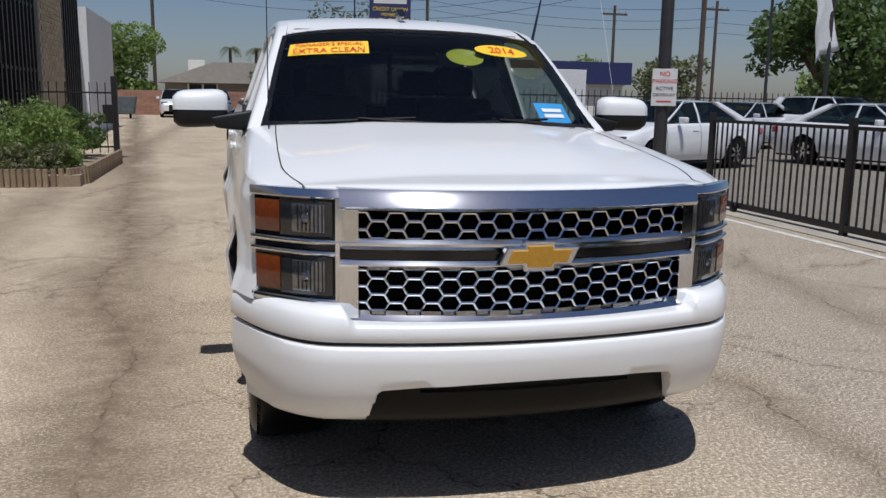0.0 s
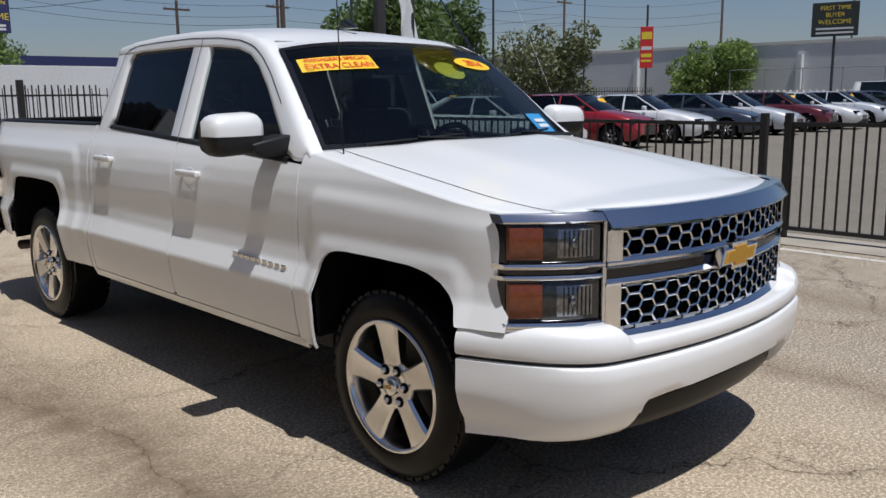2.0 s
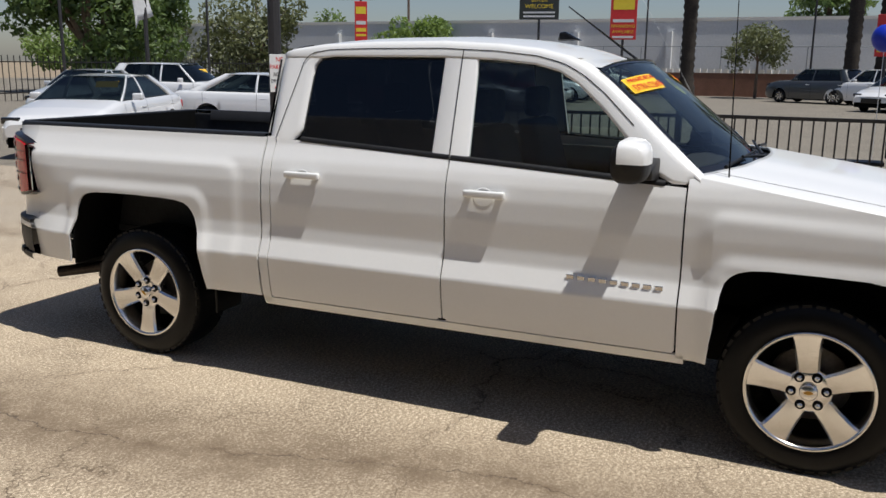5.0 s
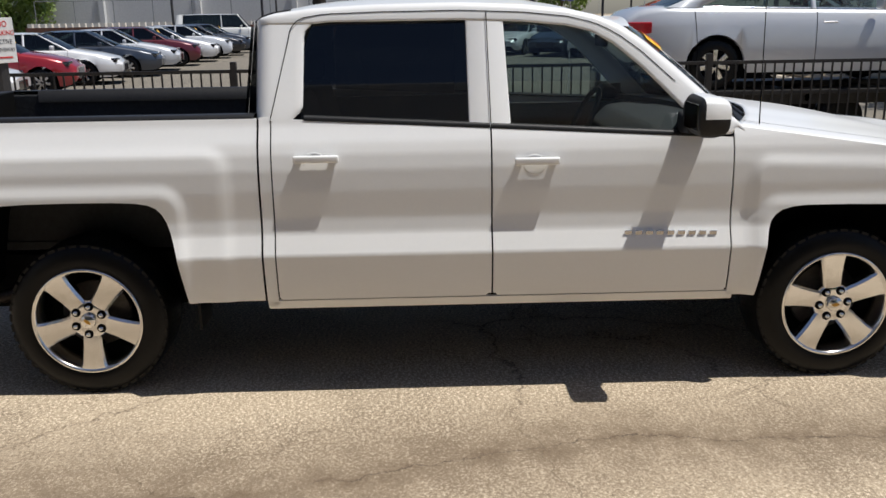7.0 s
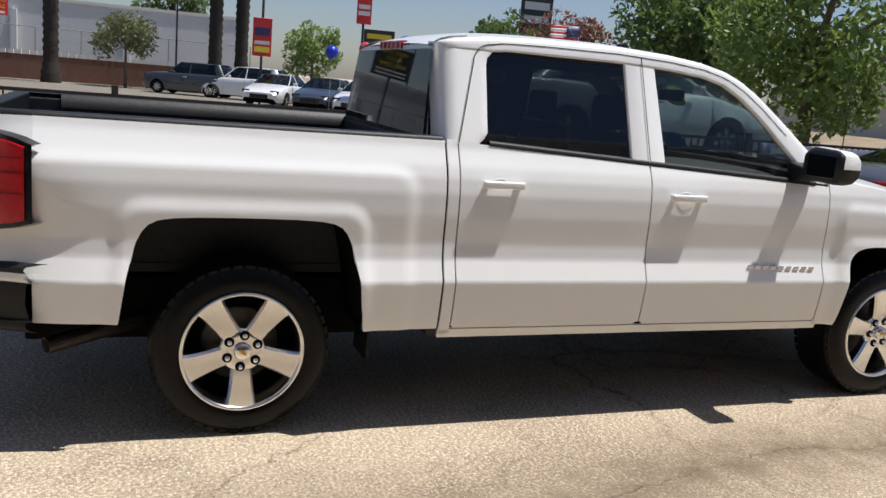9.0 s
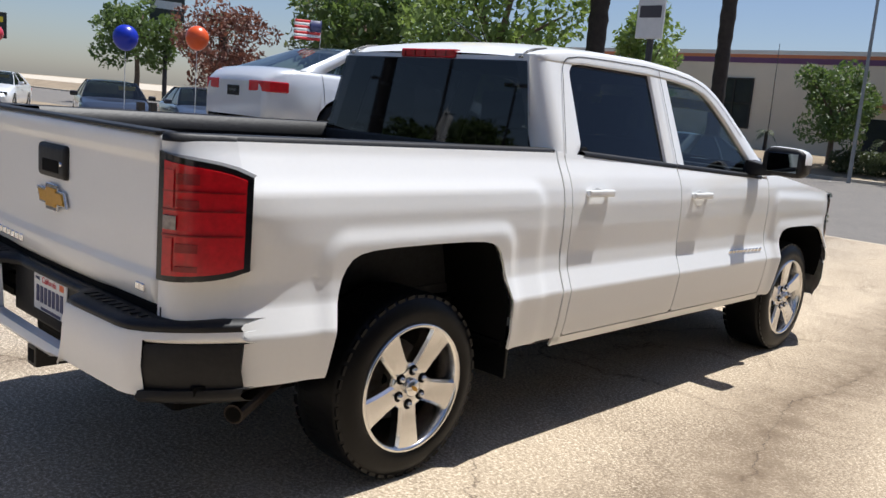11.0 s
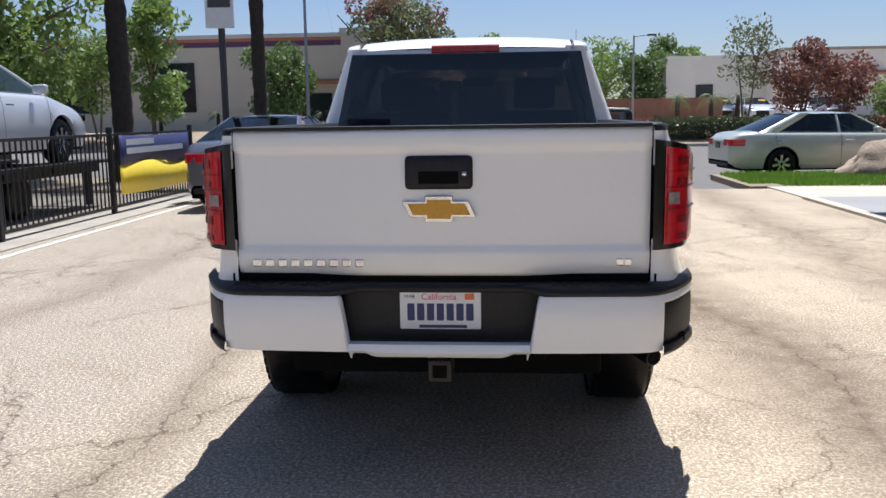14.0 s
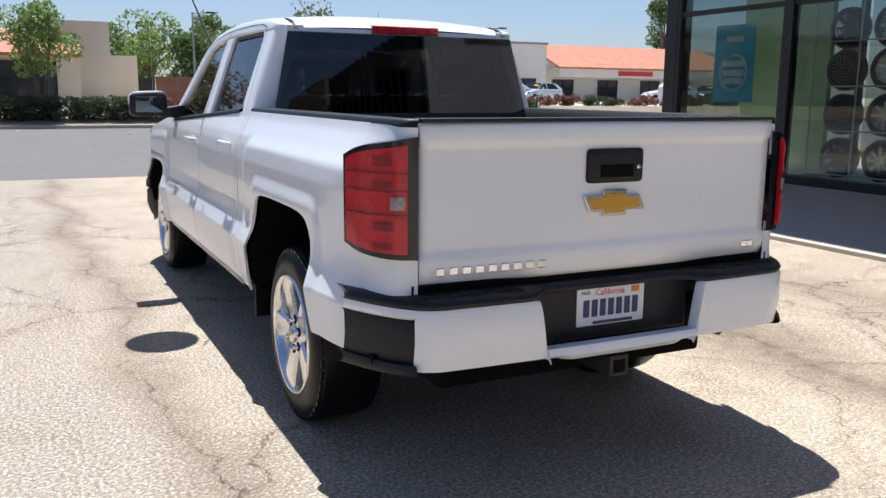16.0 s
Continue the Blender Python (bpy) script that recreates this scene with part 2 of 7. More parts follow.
def box(x0, x1, y0, y1, z0, z1, bevel=0.0, seg=2, bm=None):
    own = bm is None
    bm = bm or bmesh.new()
    tmp = bmesh.new() if not own else bm
    bmesh.ops.create_cube(tmp, size=1, matrix=Matrix.Translation(((x0 + x1) / 2, (y0 + y1) / 2, (z0 + z1) / 2)) @ Matrix.Diagonal((abs(x1 - x0), abs(y1 - y0), abs(z1 - z0), 1)))
    if bevel:
        bmesh.ops.bevel(tmp, geom=tmp.edges[:], offset=bevel, segments=seg, affect="EDGES", profile=0.6)
    if not own:
        me = bpy.data.meshes.new("tmp")
        tmp.to_mesh(me)
        tmp.free()
        bm.from_mesh(me)
        bpy.data.meshes.remove(me)
    return bm


def rod(p, q, r0, r1=None, seg=10, bm=None):
    """A tapered round bar from p to q."""
    bm = bm or bmesh.new()
    p, q = Vector(p), Vector(q)
    d = q - p
    m = Matrix.Translation((p + q) / 2) @ d.to_track_quat("Z", "Y").to_matrix().to_4x4()
    bmesh.ops.create_cone(bm, cap_ends=True, segments=seg, radius1=r0, radius2=r0 if r1 is None else r1, depth=d.length, matrix=m)
    return bm


def grid_mesh(name, rows, smooth=True, closed=False):
    """A mesh from rows of points, all of one length."""
    w = len(rows[0])
    verts = [p for r in rows for p in r]
    faces = []
    for i in range(len(rows) - 1):
        for j in range(w if closed else w - 1):
            k = (j + 1) % w
            faces.append((i * w + j, i * w + k, (i + 1) * w + k, (i + 1) * w + j))
    return mesh_of(name, verts, faces, smooth)


def cleaned(me, dist=1e-4):
    bm = bmesh.new()
    bm.from_mesh(me)
    bmesh.ops.remove_doubles(bm, verts=bm.verts[:], dist=dist)
    bmesh.ops.dissolve_degenerate(bm, edges=bm.edges[:], dist=1e-5)
    bm.to_mesh(me)
    bm.free()
    return me


def thick(me, d, out=False):
    """Gives a sheet its thickness, inwards."""
    bm = bmesh.new()
    bm.from_mesh(me)
    bmesh.ops.recalc_face_normals(bm, faces=bm.faces[:])
    bmesh.ops.solidify(bm, geom=bm.faces[:], thickness=d)
    bm.to_mesh(me)
    bm.free()
    me.shade_smooth()
    return me


def sharp(me, angle=35):
    bm = bmesh.new()
    bm.from_mesh(me)
    lim = radians(angle)
    for e in bm.edges:
        if len(e.link_faces) == 2 and e.calc_face_angle(0) > lim:
            e.smooth = False
    bm.to_mesh(me)
    bm.free()
    return me


def prism(poly, axis, a, b, bevel=0.0, seg=2):
    """A solid from an outline in the two other axes, between a and b along the axis."""
    bm = bmesh.new()
    put = {"x": lambda p, v: (v, p[0], p[1]), "y": lambda p, v: (p[0], v, p[1]), "z": lambda p, v: (p[0], p[1], v)}[axis]
    lo, hi = [bm.verts.new(put(p, a)) for p in poly], [bm.verts.new(put(p, b)) for p in poly]
    n = len(poly)
    bm.faces.new(lo), bm.faces.new(hi[::-1])
    for i in range(n):
        bm.faces.new((lo[i], hi[i], hi[(i + 1) % n], lo[(i + 1) % n]))
    bmesh.ops.recalc_face_normals(bm, faces=bm.faces[:])
    if bevel:
        bmesh.ops.bevel(bm, geom=bm.edges[:], offset=bevel, segments=seg, affect="EDGES", profile=0.6)
    return bm


def lathe(name, prof, seg=40, axis="x"):
    """A ring or disc turned round the axis from (radius, along) pairs."""
    rows = []
    for i in range(seg):
        a = 2 * math.pi * i / seg
        rows.append([(h, r * math.cos(a), r * math.sin(a)) if axis == "x" else (r * math.cos(a), r * math.sin(a), h) for r, h in prof])
    rows.append(rows[0])
    return cleaned(grid_mesh(name, rows))


def text(name, words, size, material, m, parent=None, depth=0.002, label="", align="CENTER"):
    cu = bpy.data.curves.new(name, "FONT")
    cu.body, cu.size, cu.extrude, cu.align_x, cu.align_y = words, size, depth, align, "CENTER"
    tmp = bpy.data.objects.new(name, cu)
    me = bpy.data.meshes.new_from_object(tmp)
    bpy.data.objects.remove(tmp)
    bpy.data.curves.remove(cu)
    me.name = name
    return part(name, me, material, parent, label, m)


def sstep(a, b, x):
    t = min(1.0, max(0.0, (x - a) / (b - a)))
    return t * t * (3 - 2 * t)


def lerp_table(tab, x):
    if x <= tab[0][0]:
        return tab[0][1]
    for (a, u), (b, v) in zip(tab, tab[1:]):
        if x <= b:
            return u + (v - u) * (x - a) / (b - a)
    return tab[-1][1]


# ---- the pickup truck ----
FA, RA, ARCH = -1.8225, 1.8225, 0.51
BASE = [(0.40, 0.90), (0.43, 0.925), (0.48, 0.948), (0.55, 0.962), (0.68, 0.978), (0.705, 0.979), (0.716, 0.974), (0.80, 0.942), (0.87, 0.934), (1.0, 0.938),
        (1.10, 0.934), (1.17, 0.922), (1.22, 0.905), (1.26, 0.885), (1.30, 0.866), (1.335, 0.856), (1.40, 0.83)]


def rounded(dy, w0, w1, z, top, r=0.16):
    """Signed distance to a block below top, between w0 and w1, with round upper corners."""
    qx, qz = max(w0 + r - dy, dy - (w1 - r), 0), max(z - (top - r), 0)
    inner = max(w0 + r - dy, dy - (w1 - r), z - (top - r))
    return math.hypot(qx, qz) - r if (qx or qz) else inner - r


def side_x(y, z):
    x = lerp_table(BASE, z)
    x += 0.012 * sstep(0, 0.065, -rounded(y, 1.07, 2.95, z, 1.228, 0.13))
    x += 0.012 * sstep(0, 0.065, -rounded(y, -2.75 if z > 0.7 else -2.9, -1.33, z, 1.105 + 0.04 * (y + 2.4), 0.12))
    x += 0.014 * sstep(0, 0.075, -rounded(y, RA - 0.545 - 0.06 * (1.0 - z), RA + 0.545 + 0.06 * (1.0 - z), z, 1.058, 0.14))
    x += 0.014 * sstep(0, 0.075, -rounded(y, FA - 0.475 - 0.06 * (0.9 - z), FA + 0.455 + 0.06 * (0.9 - z), z, 0.958, 0.12))
    if y < -2.15:
        x -= 0.075 * ((-2.15 - y) / 0.3) ** 2
    if y > 2.34:
        x -= 0.042 * ((y - 2.34) / 0.30) ** 2 * sstep(1.2, 0.85, z)
    return x


ARCH_REAR = [(0, 0.972), (0.20, 0.970), (0.30, 0.965), (0.36, 0.955), (0.395, 0.938), (0.42, 0.91), (0.44, 0.87), (0.455, 0.82), (0.478, 0.72), (0.512, 0.48), (0.53, 0.30)]
ARCH_TRAIL = [(0, 0.894), (0.20, 0.894), (0.27, 0.888), (0.32, 0.874), (0.352, 0.852), (0.372, 0.825), (0.385, 0.78), (0.40, 0.68), (0.425, 0.45), (0.44, 0.30)]
ARCH_LEAD = [(0, 0.894), (0.18, 0.890), (0.27, 0.876), (0.34, 0.850), (0.385, 0.815), (0.41, 0.780), (0.428, 0.72), (0.445, 0.62), (0.48, 0.30)]


def arch_table(y, yc):
    return ARCH_REAR if yc > 0 else (ARCH_TRAIL if y > yc else ARCH_LEAD)


def arch_z(y, yc, lift, low):
    d = abs(y - yc)
    return low if d >= 0.53 else max(low, lerp_table(arch_table(y, yc), d) + lift)


def belt(y):
    return 1.283 + 0.055 * y


ZS = sorted({round(0.40 + 0.0145 * i, 3) for i in range(66)} | {0.69, 0.705, 0.716, 0.73, 0.79})


def side_panel(name, ys, zlo, zhi, s):
    rows = []
    for y in ys:
        a, b = zlo(y), zhi(y)
        rows.append([(s * side_x(y, min(max(z, a), b)), y, min(max(z, a), b)) for z in ZS])
    return sharp(thick(cleaned(grid_mesh(name, rows)), 0.012), 50)


def span(a, b, step=0.022, extra=()):
    n = max(2, round((b - a) / step))
    return sorted({round(a + (b - a) * i / n, 4) for i in range(n + 1)} | {round(e, 4) for e in extra})


def arch_extra(yc):
    out = []
    for sg in (-1, 1):
        tb = arch_table(yc + sg * 0.01, yc)
        for (a, za), (b, zb) in zip(tb, tb[1:]):
            n = max(1, round(abs(zb - za) / 0.03))
            out += [yc + sg * (a + (b - a) * k / n) for k in range(n)]
    return out


def front_y(x):
    a = abs(x)
    return -2.735 + 0.115 * (a / 0.64) ** 2 if a < 0.64 else -2.62 + 0.20 * ((a - 0.64) / 0.27) ** 1.5


def curved(name, x0, x1, z0, z1, proud, depth, n=24, yf=front_y, lean=0.0, round_=0.006):
    """A bar that follows the nose in plan, proud of it by some millimetres."""
    rows = []
    for i in range(n + 1):
        x = x0 + (x1 - x0) * i / n
        y = yf(x) - proud
        r = min(round_, (z1 - z0) / 2.2)
        rows.append([(x, y + depth + lean * (z0 - 0.9), z0), (x, y + r + lean * (z0 - 0.9), z0), (x, y + lean * (z0 - 0.9), z0 + r), (x, y + lean * (z1 - 0.9), z1 - r), (x, y + r + lean * (z1 - 0.9), z1), (x, y + depth + lean * (z1 - 0.9), z1)])
    me = grid_mesh(name, rows, True, True)
    bm = bmesh.new()
    bm.from_mesh(me)
    bm.verts.ensure_lookup_table()
    bm.faces.new([bm.verts[j] for j in range(6)])
    bm.faces.new([bm.verts[n * 6 + j] for j in range(6)][::-1])
    bmesh.ops.recalc_face_normals(bm, faces=bm.faces[:])
    bm.to_mesh(me)
    bm.free()
    return sharp(me, 40)


def bowtie(w, h, slant=0.28):
    a = w / 2
    k, c = 0.19 * w, 0.30 * h
    return [(-a + slant * h, c), (-k, c), (-k, h / 2), (k, h / 2), (k, c), (a, c), (a - slant * h * 1.0, -c), (k, -c), (k, -h / 2), (-k, -h / 2), (-k, -c), (-a, -c)]


def wheel(s):
    """Truck wheel with its centre at the origin, its face towards -x (s = -1) or +x."""
    w = thing("wheel", "", "")
    R, B = 0.384, 0.262
    tyre = [(B - 0.01, 0.02), (B, 0.008), (B + 0.03, -0.002), (B + 0.07, 0.004), (R - 0.03, 0.014), (R - 0.008, 0.03), (R + 0.001, 0.05), (R + 0.001, 0.25), (R - 0.01, 0.27), (B + 0.05, 0.285), (B - 0.01, 0.27)]
    t = part("tyre", lathe("tyre", [(r, -s * h) for r, h in tyre], 64), M["rubber"], w, "black all-terrain tyre")
    bm = bmesh.new()
    for i in range(44):
        a = 2 * math.pi * i / 44
        for j, (h0, h1) in enumerate(((0.022, 0.075), (0.085, 0.145), (0.155, 0.215), (0.225, 0.286))):
            b = box(-0.5, 0.5, -0.5, 0.5, -0.5, 0.5)
            bmesh.ops.transform(b, verts=b.verts[:], matrix=Matrix.Rotation(a + 0.07 * (j % 2), 4, "X") @ Matrix.Translation((-s * (h0 + h1) / 2, 0, R - 0.004 - (0.010 if j in (0, 3) else 0))) @ Matrix.Diagonal((h1 - h0, 0.036, 0.009 + (0.006 if j in (0, 3) else 0), 1)))
            me = bpy.data.meshes.new("tmp")
            b.to_mesh(me)
            b.free()
            bm.from_mesh(me)
            bpy.data.meshes.remove(me)
    part("tread", bm, M["rubber"], t)
    rim = [(0.266, 0.006), (0.262, -0.004), (0.252, 0.0), (0.246, 0.012), (0.238, 0.04), (0.228, 0.11), (0.22, 0.25)]
    r = part("rim", lathe("rim", [(q, -s * h) for q, h in rim], 64), M["alloy"], w, "polished alloy rim")
    part("brake_disc", lathe("brake_disc", [(0.02, -s * 0.13), (0.165, -s * 0.13), (0.17, -s * 0.15), (0.02, -s * 0.15)], 40), mat("disc_iron", (0.12, 0.11, 0.10), 0.5, 0.8, 0.2, 20), w)
    part("barrel", lathe("barrel", [(0.225, -s * 0.17), (0.0, -s * 0.18)], 40), M["dark"], w)
    for k in range(5):
        a = 2 * math.pi * k / 5
        rows = []
        for q, hw, h in ((0.045, 0.048, 0.030), (0.085, 0.046, 0.022), (0.14, 0.049, 0.017), (0.19, 0.055, 0.012), (0.232, 0.062, 0.009), (0.249, 0.072, 0.008)):
            rows.append([(-s * (h + dh), u, q) for u, dh in ((-hw * 1.02, 0.05), (-hw, 0.012), (-hw + 0.010, 0.0), (-0.010, -0.001), (0.010, -0.001), (hw - 0.010, 0.0), (hw, 0.012), (hw * 1.02, 0.05))])
        me = sharp(grid_mesh("spoke", rows), 30)
        part("spoke", me, M["alloy"], r, at=Matrix.Rotation(a, 4, "X"))
    part("hub", lathe("hub", [(0.10, -s * 0.05), (0.098, -s * 0.03), (0.085, -s * 0.022), (0.06, -s * 0.022), (0.05, -s * 0.022), (0.0, -s * 0.022)], 36), M["alloy"], w)
    c = part("centre_cap", lathe("centre_cap", [(0.038, -s * 0.026), (0.037, -s * 0.006), (0.032, -s * 0.0), (0.0, s * 0.002)], 30), M["alloy"], w, "bright centre cap")
    e = prism(bowtie(0.04, 0.016), "x", s * 0.001, s * 0.004)
    part("emblem", e, M["gold"], c)
    for k in range(6):
        a = 2 * math.pi * (k + 0.5) / 6
        p = Vector((0, 0.070 * math.sin(a), 0.070 * math.cos(a)))
        part("nut_well", lathe("nut_well", [(0.0215, -s * 0.0235), (0.0215, -s * 0.0190), (0.019, -s * 0.0185), (0, -s * 0.0185)], 14), M["dark"], w, at=Matrix.Translation(p))
        part("lug_nut", lathe("lug_nut", [(0.0125, -s * 0.02), (0.0115, -s * 0.006), (0.007, -s * 0.001), (0, -s * 0.001)], 6), M["chrome"], w, at=Matrix.Translation(p))
    return w


def build_truck():
    T = thing("pickup_truck", "white crew-cab pickup truck with chrome grille parked on a driveway", "pickup truck")
    W = M["white"]
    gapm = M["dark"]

    # sides
    for s in (-1, 1):
        ys = span(-2.425, -1.268, 0.025, arch_extra(FA))
        f = lambda y: arch_z(y, FA, 0.0, 0.715 if y < FA else 0.45)
        part("fender", side_panel("fender", ys, f, lambda y: 1.098 + (y + 2.43) * 0.142, s), W, T)
        part("rear_quarter", side_panel("rear_quarter", span(0.955, 2.64, 0.025, arch_extra(RA)), lambda y: arch_z(y, RA, 0.0, 0.475 if y < RA else 0.53), lambda y: 1.335, s), W, T, "white pickup bed side with squared wheel arch")
        for z0, z1 in ((0.70, 0.93), (1.20, 1.336)):
            rows = []
            for i in range(13):
                f = i / 12
                row = []
                for k in range(9):
                    z = z0 + (z1 - z0) * k / 8
                    row.append((s * (0.778 + (side_x(2.64, z) - 0.778) * f ** 0.8), 2.856 - 0.016 * f - 0.20 * f ** 3.0, z))
                rows.append(row)
            part("bed_corner", grid_mesh("bed_corner", rows), W, T)
        for y0, y1, hy in ((-1.26, -0.135, -0.33), (-0.127, 0.885, 0.69)):
            def low(y, y0=y0, y1=y1):
                e = min(y - y0, y1 - y)
                return 0.478 + (0.012 if e < 0.012 else 0)
            d = part("door", side_panel("door", span(y0, y1, 0.03, (y0 + 0.012, y1 - 0.012, y1 - 0.02, y1 - 0.04, y1 - 0.06)), low, belt, s), W, T)
            # handle: a bar over a dished cup
            hz = 1.125 if hy < 0 else 1.152
            hx = side_x(hy, hz)
            cup = lathe("handle_cup", [(0.0, 0.002), (0.036, 0.002), (0.044, 0.0045), (0.048, 0.001)], 28)
            part("handle_cup", cup, W, d, at=Matrix.Translation((s * hx, hy + 0.0, hz - 0.018)) @ Matrix.Rotation(radians(-4 * s), 4, "Y") @ Matrix.Diagonal((s * 1.0, 1.15, 1.0, 1)))
            b = box(hx + 0.012, hx + 0.034, hy - 0.115, hy + 0.095, hz - 0.017, hz + 0.017, 0.010, 3)
            box(hx - 0.01, hx + 0.02, hy - 0.105, hy - 0.075, hz - 0.012, hz + 0.012, 0.005, 2, b)
            box(hx - 0.01, hx + 0.02, hy + 0.055, hy + 0.085, hz - 0.012, hz + 0.012, 0.005, 2, b)
            bmesh.ops.scale(b, vec=(s, 1, 1), verts=b.verts[:])
            part("door_handle", b, W, d, smooth=True)
            part("door_lining", box(s * 0.80, s * 0.845, y0 + 0.02, y1 - 0.02, 0.52, belt((y0 + y1) / 2) - 0.03), M["cloth"], d)
            # weather strip at the belt
            rows = [[(s * (side_x(y, belt(y)) + dx), y, belt(y) + dz) for dx, dz in ((0.004, -0.004), (0.005, 0.012), (-0.012, 0.022), (-0.03, 0.012))] for y in span(y0 + 0.09 if y0 < -1 else y0, y1 - (0.15 if y1 > 0.5 else 0), 0.1)]
            part("weather_strip", grid_mesh("weather_strip", rows), M["blackplastic"], d)
        part("cab_corner", side_panel("cab_corner", span(0.892, 0.944, 0.012), lambda y: 0.43, lambda y: 1.338, s), W, T)
        part("rocker", side_panel("rocker", span(-1.30, 0.94, 0.1), lambda y: 0.425, lambda y: 0.470, s), W, T)
        part("panel_gap", box(s * 0.80, s * 0.90, -1.28, 0.955, 0.48, 1.12), gapm, T)
        # lettering on the door and badge bars
        rng = random.Random(3)
        for k in range(9):
            y = -0.775 - 0.0505 * k
            z = 0.775 - 0.001 * k
            b = box(-0.003, 0.004, -0.019, 0.019, -0.014, 0.014, 0.003, 1)
            x = side_x(y, z) + 0.003
            if s == -1 or s == 1:
                part("badge_letter", b, M["chrome"], T, at=Matrix.Translation((s * x, y, z)) @ Matrix.Rotation(radians(18 * s), 4, "Y"))
        # upper door frame, pillars
        rail = [(-1.315, 1.258), (-1.2, 1.355), (-1.0, 1.535), (-0.85, 1.66), (-0.75, 1.725), (-0.65, 1.768), (-0.5, 1.802), (-0.3, 1.824), (0.0, 1.838), (0.4, 1.834), (0.7, 1.82), (0.88, 1.796), (0.965, 1.77)]
        inner = [(-1.20, 1.225), (-1.12, 1.262), (-1.0, 1.38), (-0.85, 1.53), (-0.72, 1.638), (-0.62, 1.695), (-0.5, 1.725), (-0.3, 1.745), (0.0, 1.757), (0.62, 1.757), (0.69, 1.748), (0.735, 1.70), (0.745, 1.60)]
        cx = lambda z: 0.869 - 0.36 * (z - 1.30)
        rows = []
        for y in span(-1.315, 0.962, 0.03, (-0.62, -0.5, 0.69)):
            lo, hi = lerp_table(inner, y), lerp_table(rail, y)
            if y > 0.65:
                lo = min(max(lo, 1.75), hi - 0.012)
            roll = 0.085 * (1 - math.sqrt(max(0.0, 1 - max(0.0, (y - 0.877) / 0.0851) ** 2)))
            if y < -1.12:
                lo = min(lo, hi - 0.02) if y > -1.28 else hi - 0.03
                lo = max(lo, 1.225)
            rows.append([(s * ((cx(lo) - roll) - 0.03), y, lo), (s * ((cx(lo) - roll) + 0.001), y, lo)] + [(s * ((cx(lo + (hi - lo) * k) - roll) + 0.006 * math.sin(k * 3)), y, lo + (hi - lo) * k) for k in (0.15, 0.4, 0.7, 0.9)] + [(s * ((cx(hi) - roll) - 0.012), y, hi), (s * ((cx(hi) - roll) - 0.05), y + (0.0 if y > -0.7 else -0.01), hi + 0.004)])
        part("roof_rail", grid_mesh("roof_rail", rows), W, T)
        wall_x = lambda z: lerp_table(BASE, z) if z < 1.335 else cx(z)
        # middle pillar, flat, with the shut line between the doors
        rows = []
        for k in range(9):
            f = k / 8
            z = 1.277 + 0.483 * f
            p0, p1 = -0.225 + 0.025 * f, -0.030 + 0.006 * f
            rows.append([(s * (wall_x(z) - 0.03), p0, z), (s * (wall_x(z) - 0.004), p0, z), (s * wall_x(z), p0 + 0.006, z), (s * wall_x(z), p1 - 0.006, z), (s * (wall_x(z) - 0.004), p1, z), (s * (wall_x(z) - 0.03), p1, z)])
        part("pillar", grid_mesh("pillar", rows), W, T)
        # rear pillar, rolled round into the cab's back
        rows = []
        for k in range(17):
            f = k / 16
            z = 1.322 + 0.452 * f
            p0 = 0.742 - 0.012 * f - 0.05 * sstep(0.84, 1.0, f) + 0.05 * (1 - sstep(0.0, 0.10, f))
            p1 = 0.966 - 0.006 * f
            row = [(s * (wall_x(z) - 0.03), p0, z), (s * (wall_x(z) - 0.004), p0, z), (s * wall_x(z), p0 + 0.006, z)]
            for q in range(4):
                row.append((s * wall_x(z), p0 + 0.006 + (p1 - 0.085 - p0 - 0.006) * (q + 1) / 4, z))
            for q in range(1, 9):
                t = math.pi / 2 * q / 8
                row.append((s * (wall_x(z) - 0.085 * (1 - math.cos(t))), p1 - 0.085 + 0.085 * math.sin(t), z))
            row.append((s * (wall_x(z) - 0.13), p1 + 0.012, z))
            rows.append(row)
        part("pillar", grid_mesh("pillar", rows), W, T)
        # shut lines of the doors over the pillars and along the roof rail
        def seam(pts, w=0.0022):
            rows = []
            for i, (y, z) in enumerate(pts):
                ya, za = pts[max(0, i - 1)]
                yb, zb = pts[min(len(pts) - 1, i + 1)]
                d = Vector((yb - ya, zb - za)).normalized()
                rows.append([(s * (wall_x(z + e * d.x) + 0.0075), y - e * d.y, z + e * d.x) for e in (-w, w)])
            return part("door_seam", grid_mesh("door_seam", rows), gapm, T)
        top_line = lambda y: lerp_table(inner, y) + 0.55 * (lerp_table(rail, y) - lerp_table(inner, y))
        seam([(-0.131 + 0.010 * k / 6, belt(-0.13) + (top_line(-0.12) - belt(-0.13)) * k / 6) for k in range(7)])
        seam([(y, top_line(y)) for y in span(-1.0, 0.70, 0.05)] + [(0.70 + 0.10 * math.sin(t), top_line(0.70) - 0.09 * (1 - math.cos(t))) for t in [math.pi / 2 * k / 8 for k in range(1, 9)]] + [(0.80 + 0.088 * k / 8, top_line(0.70) - 0.09 - (top_line(0.70) - 0.09 - belt(0.88)) * k / 8) for k in range(1, 9)])
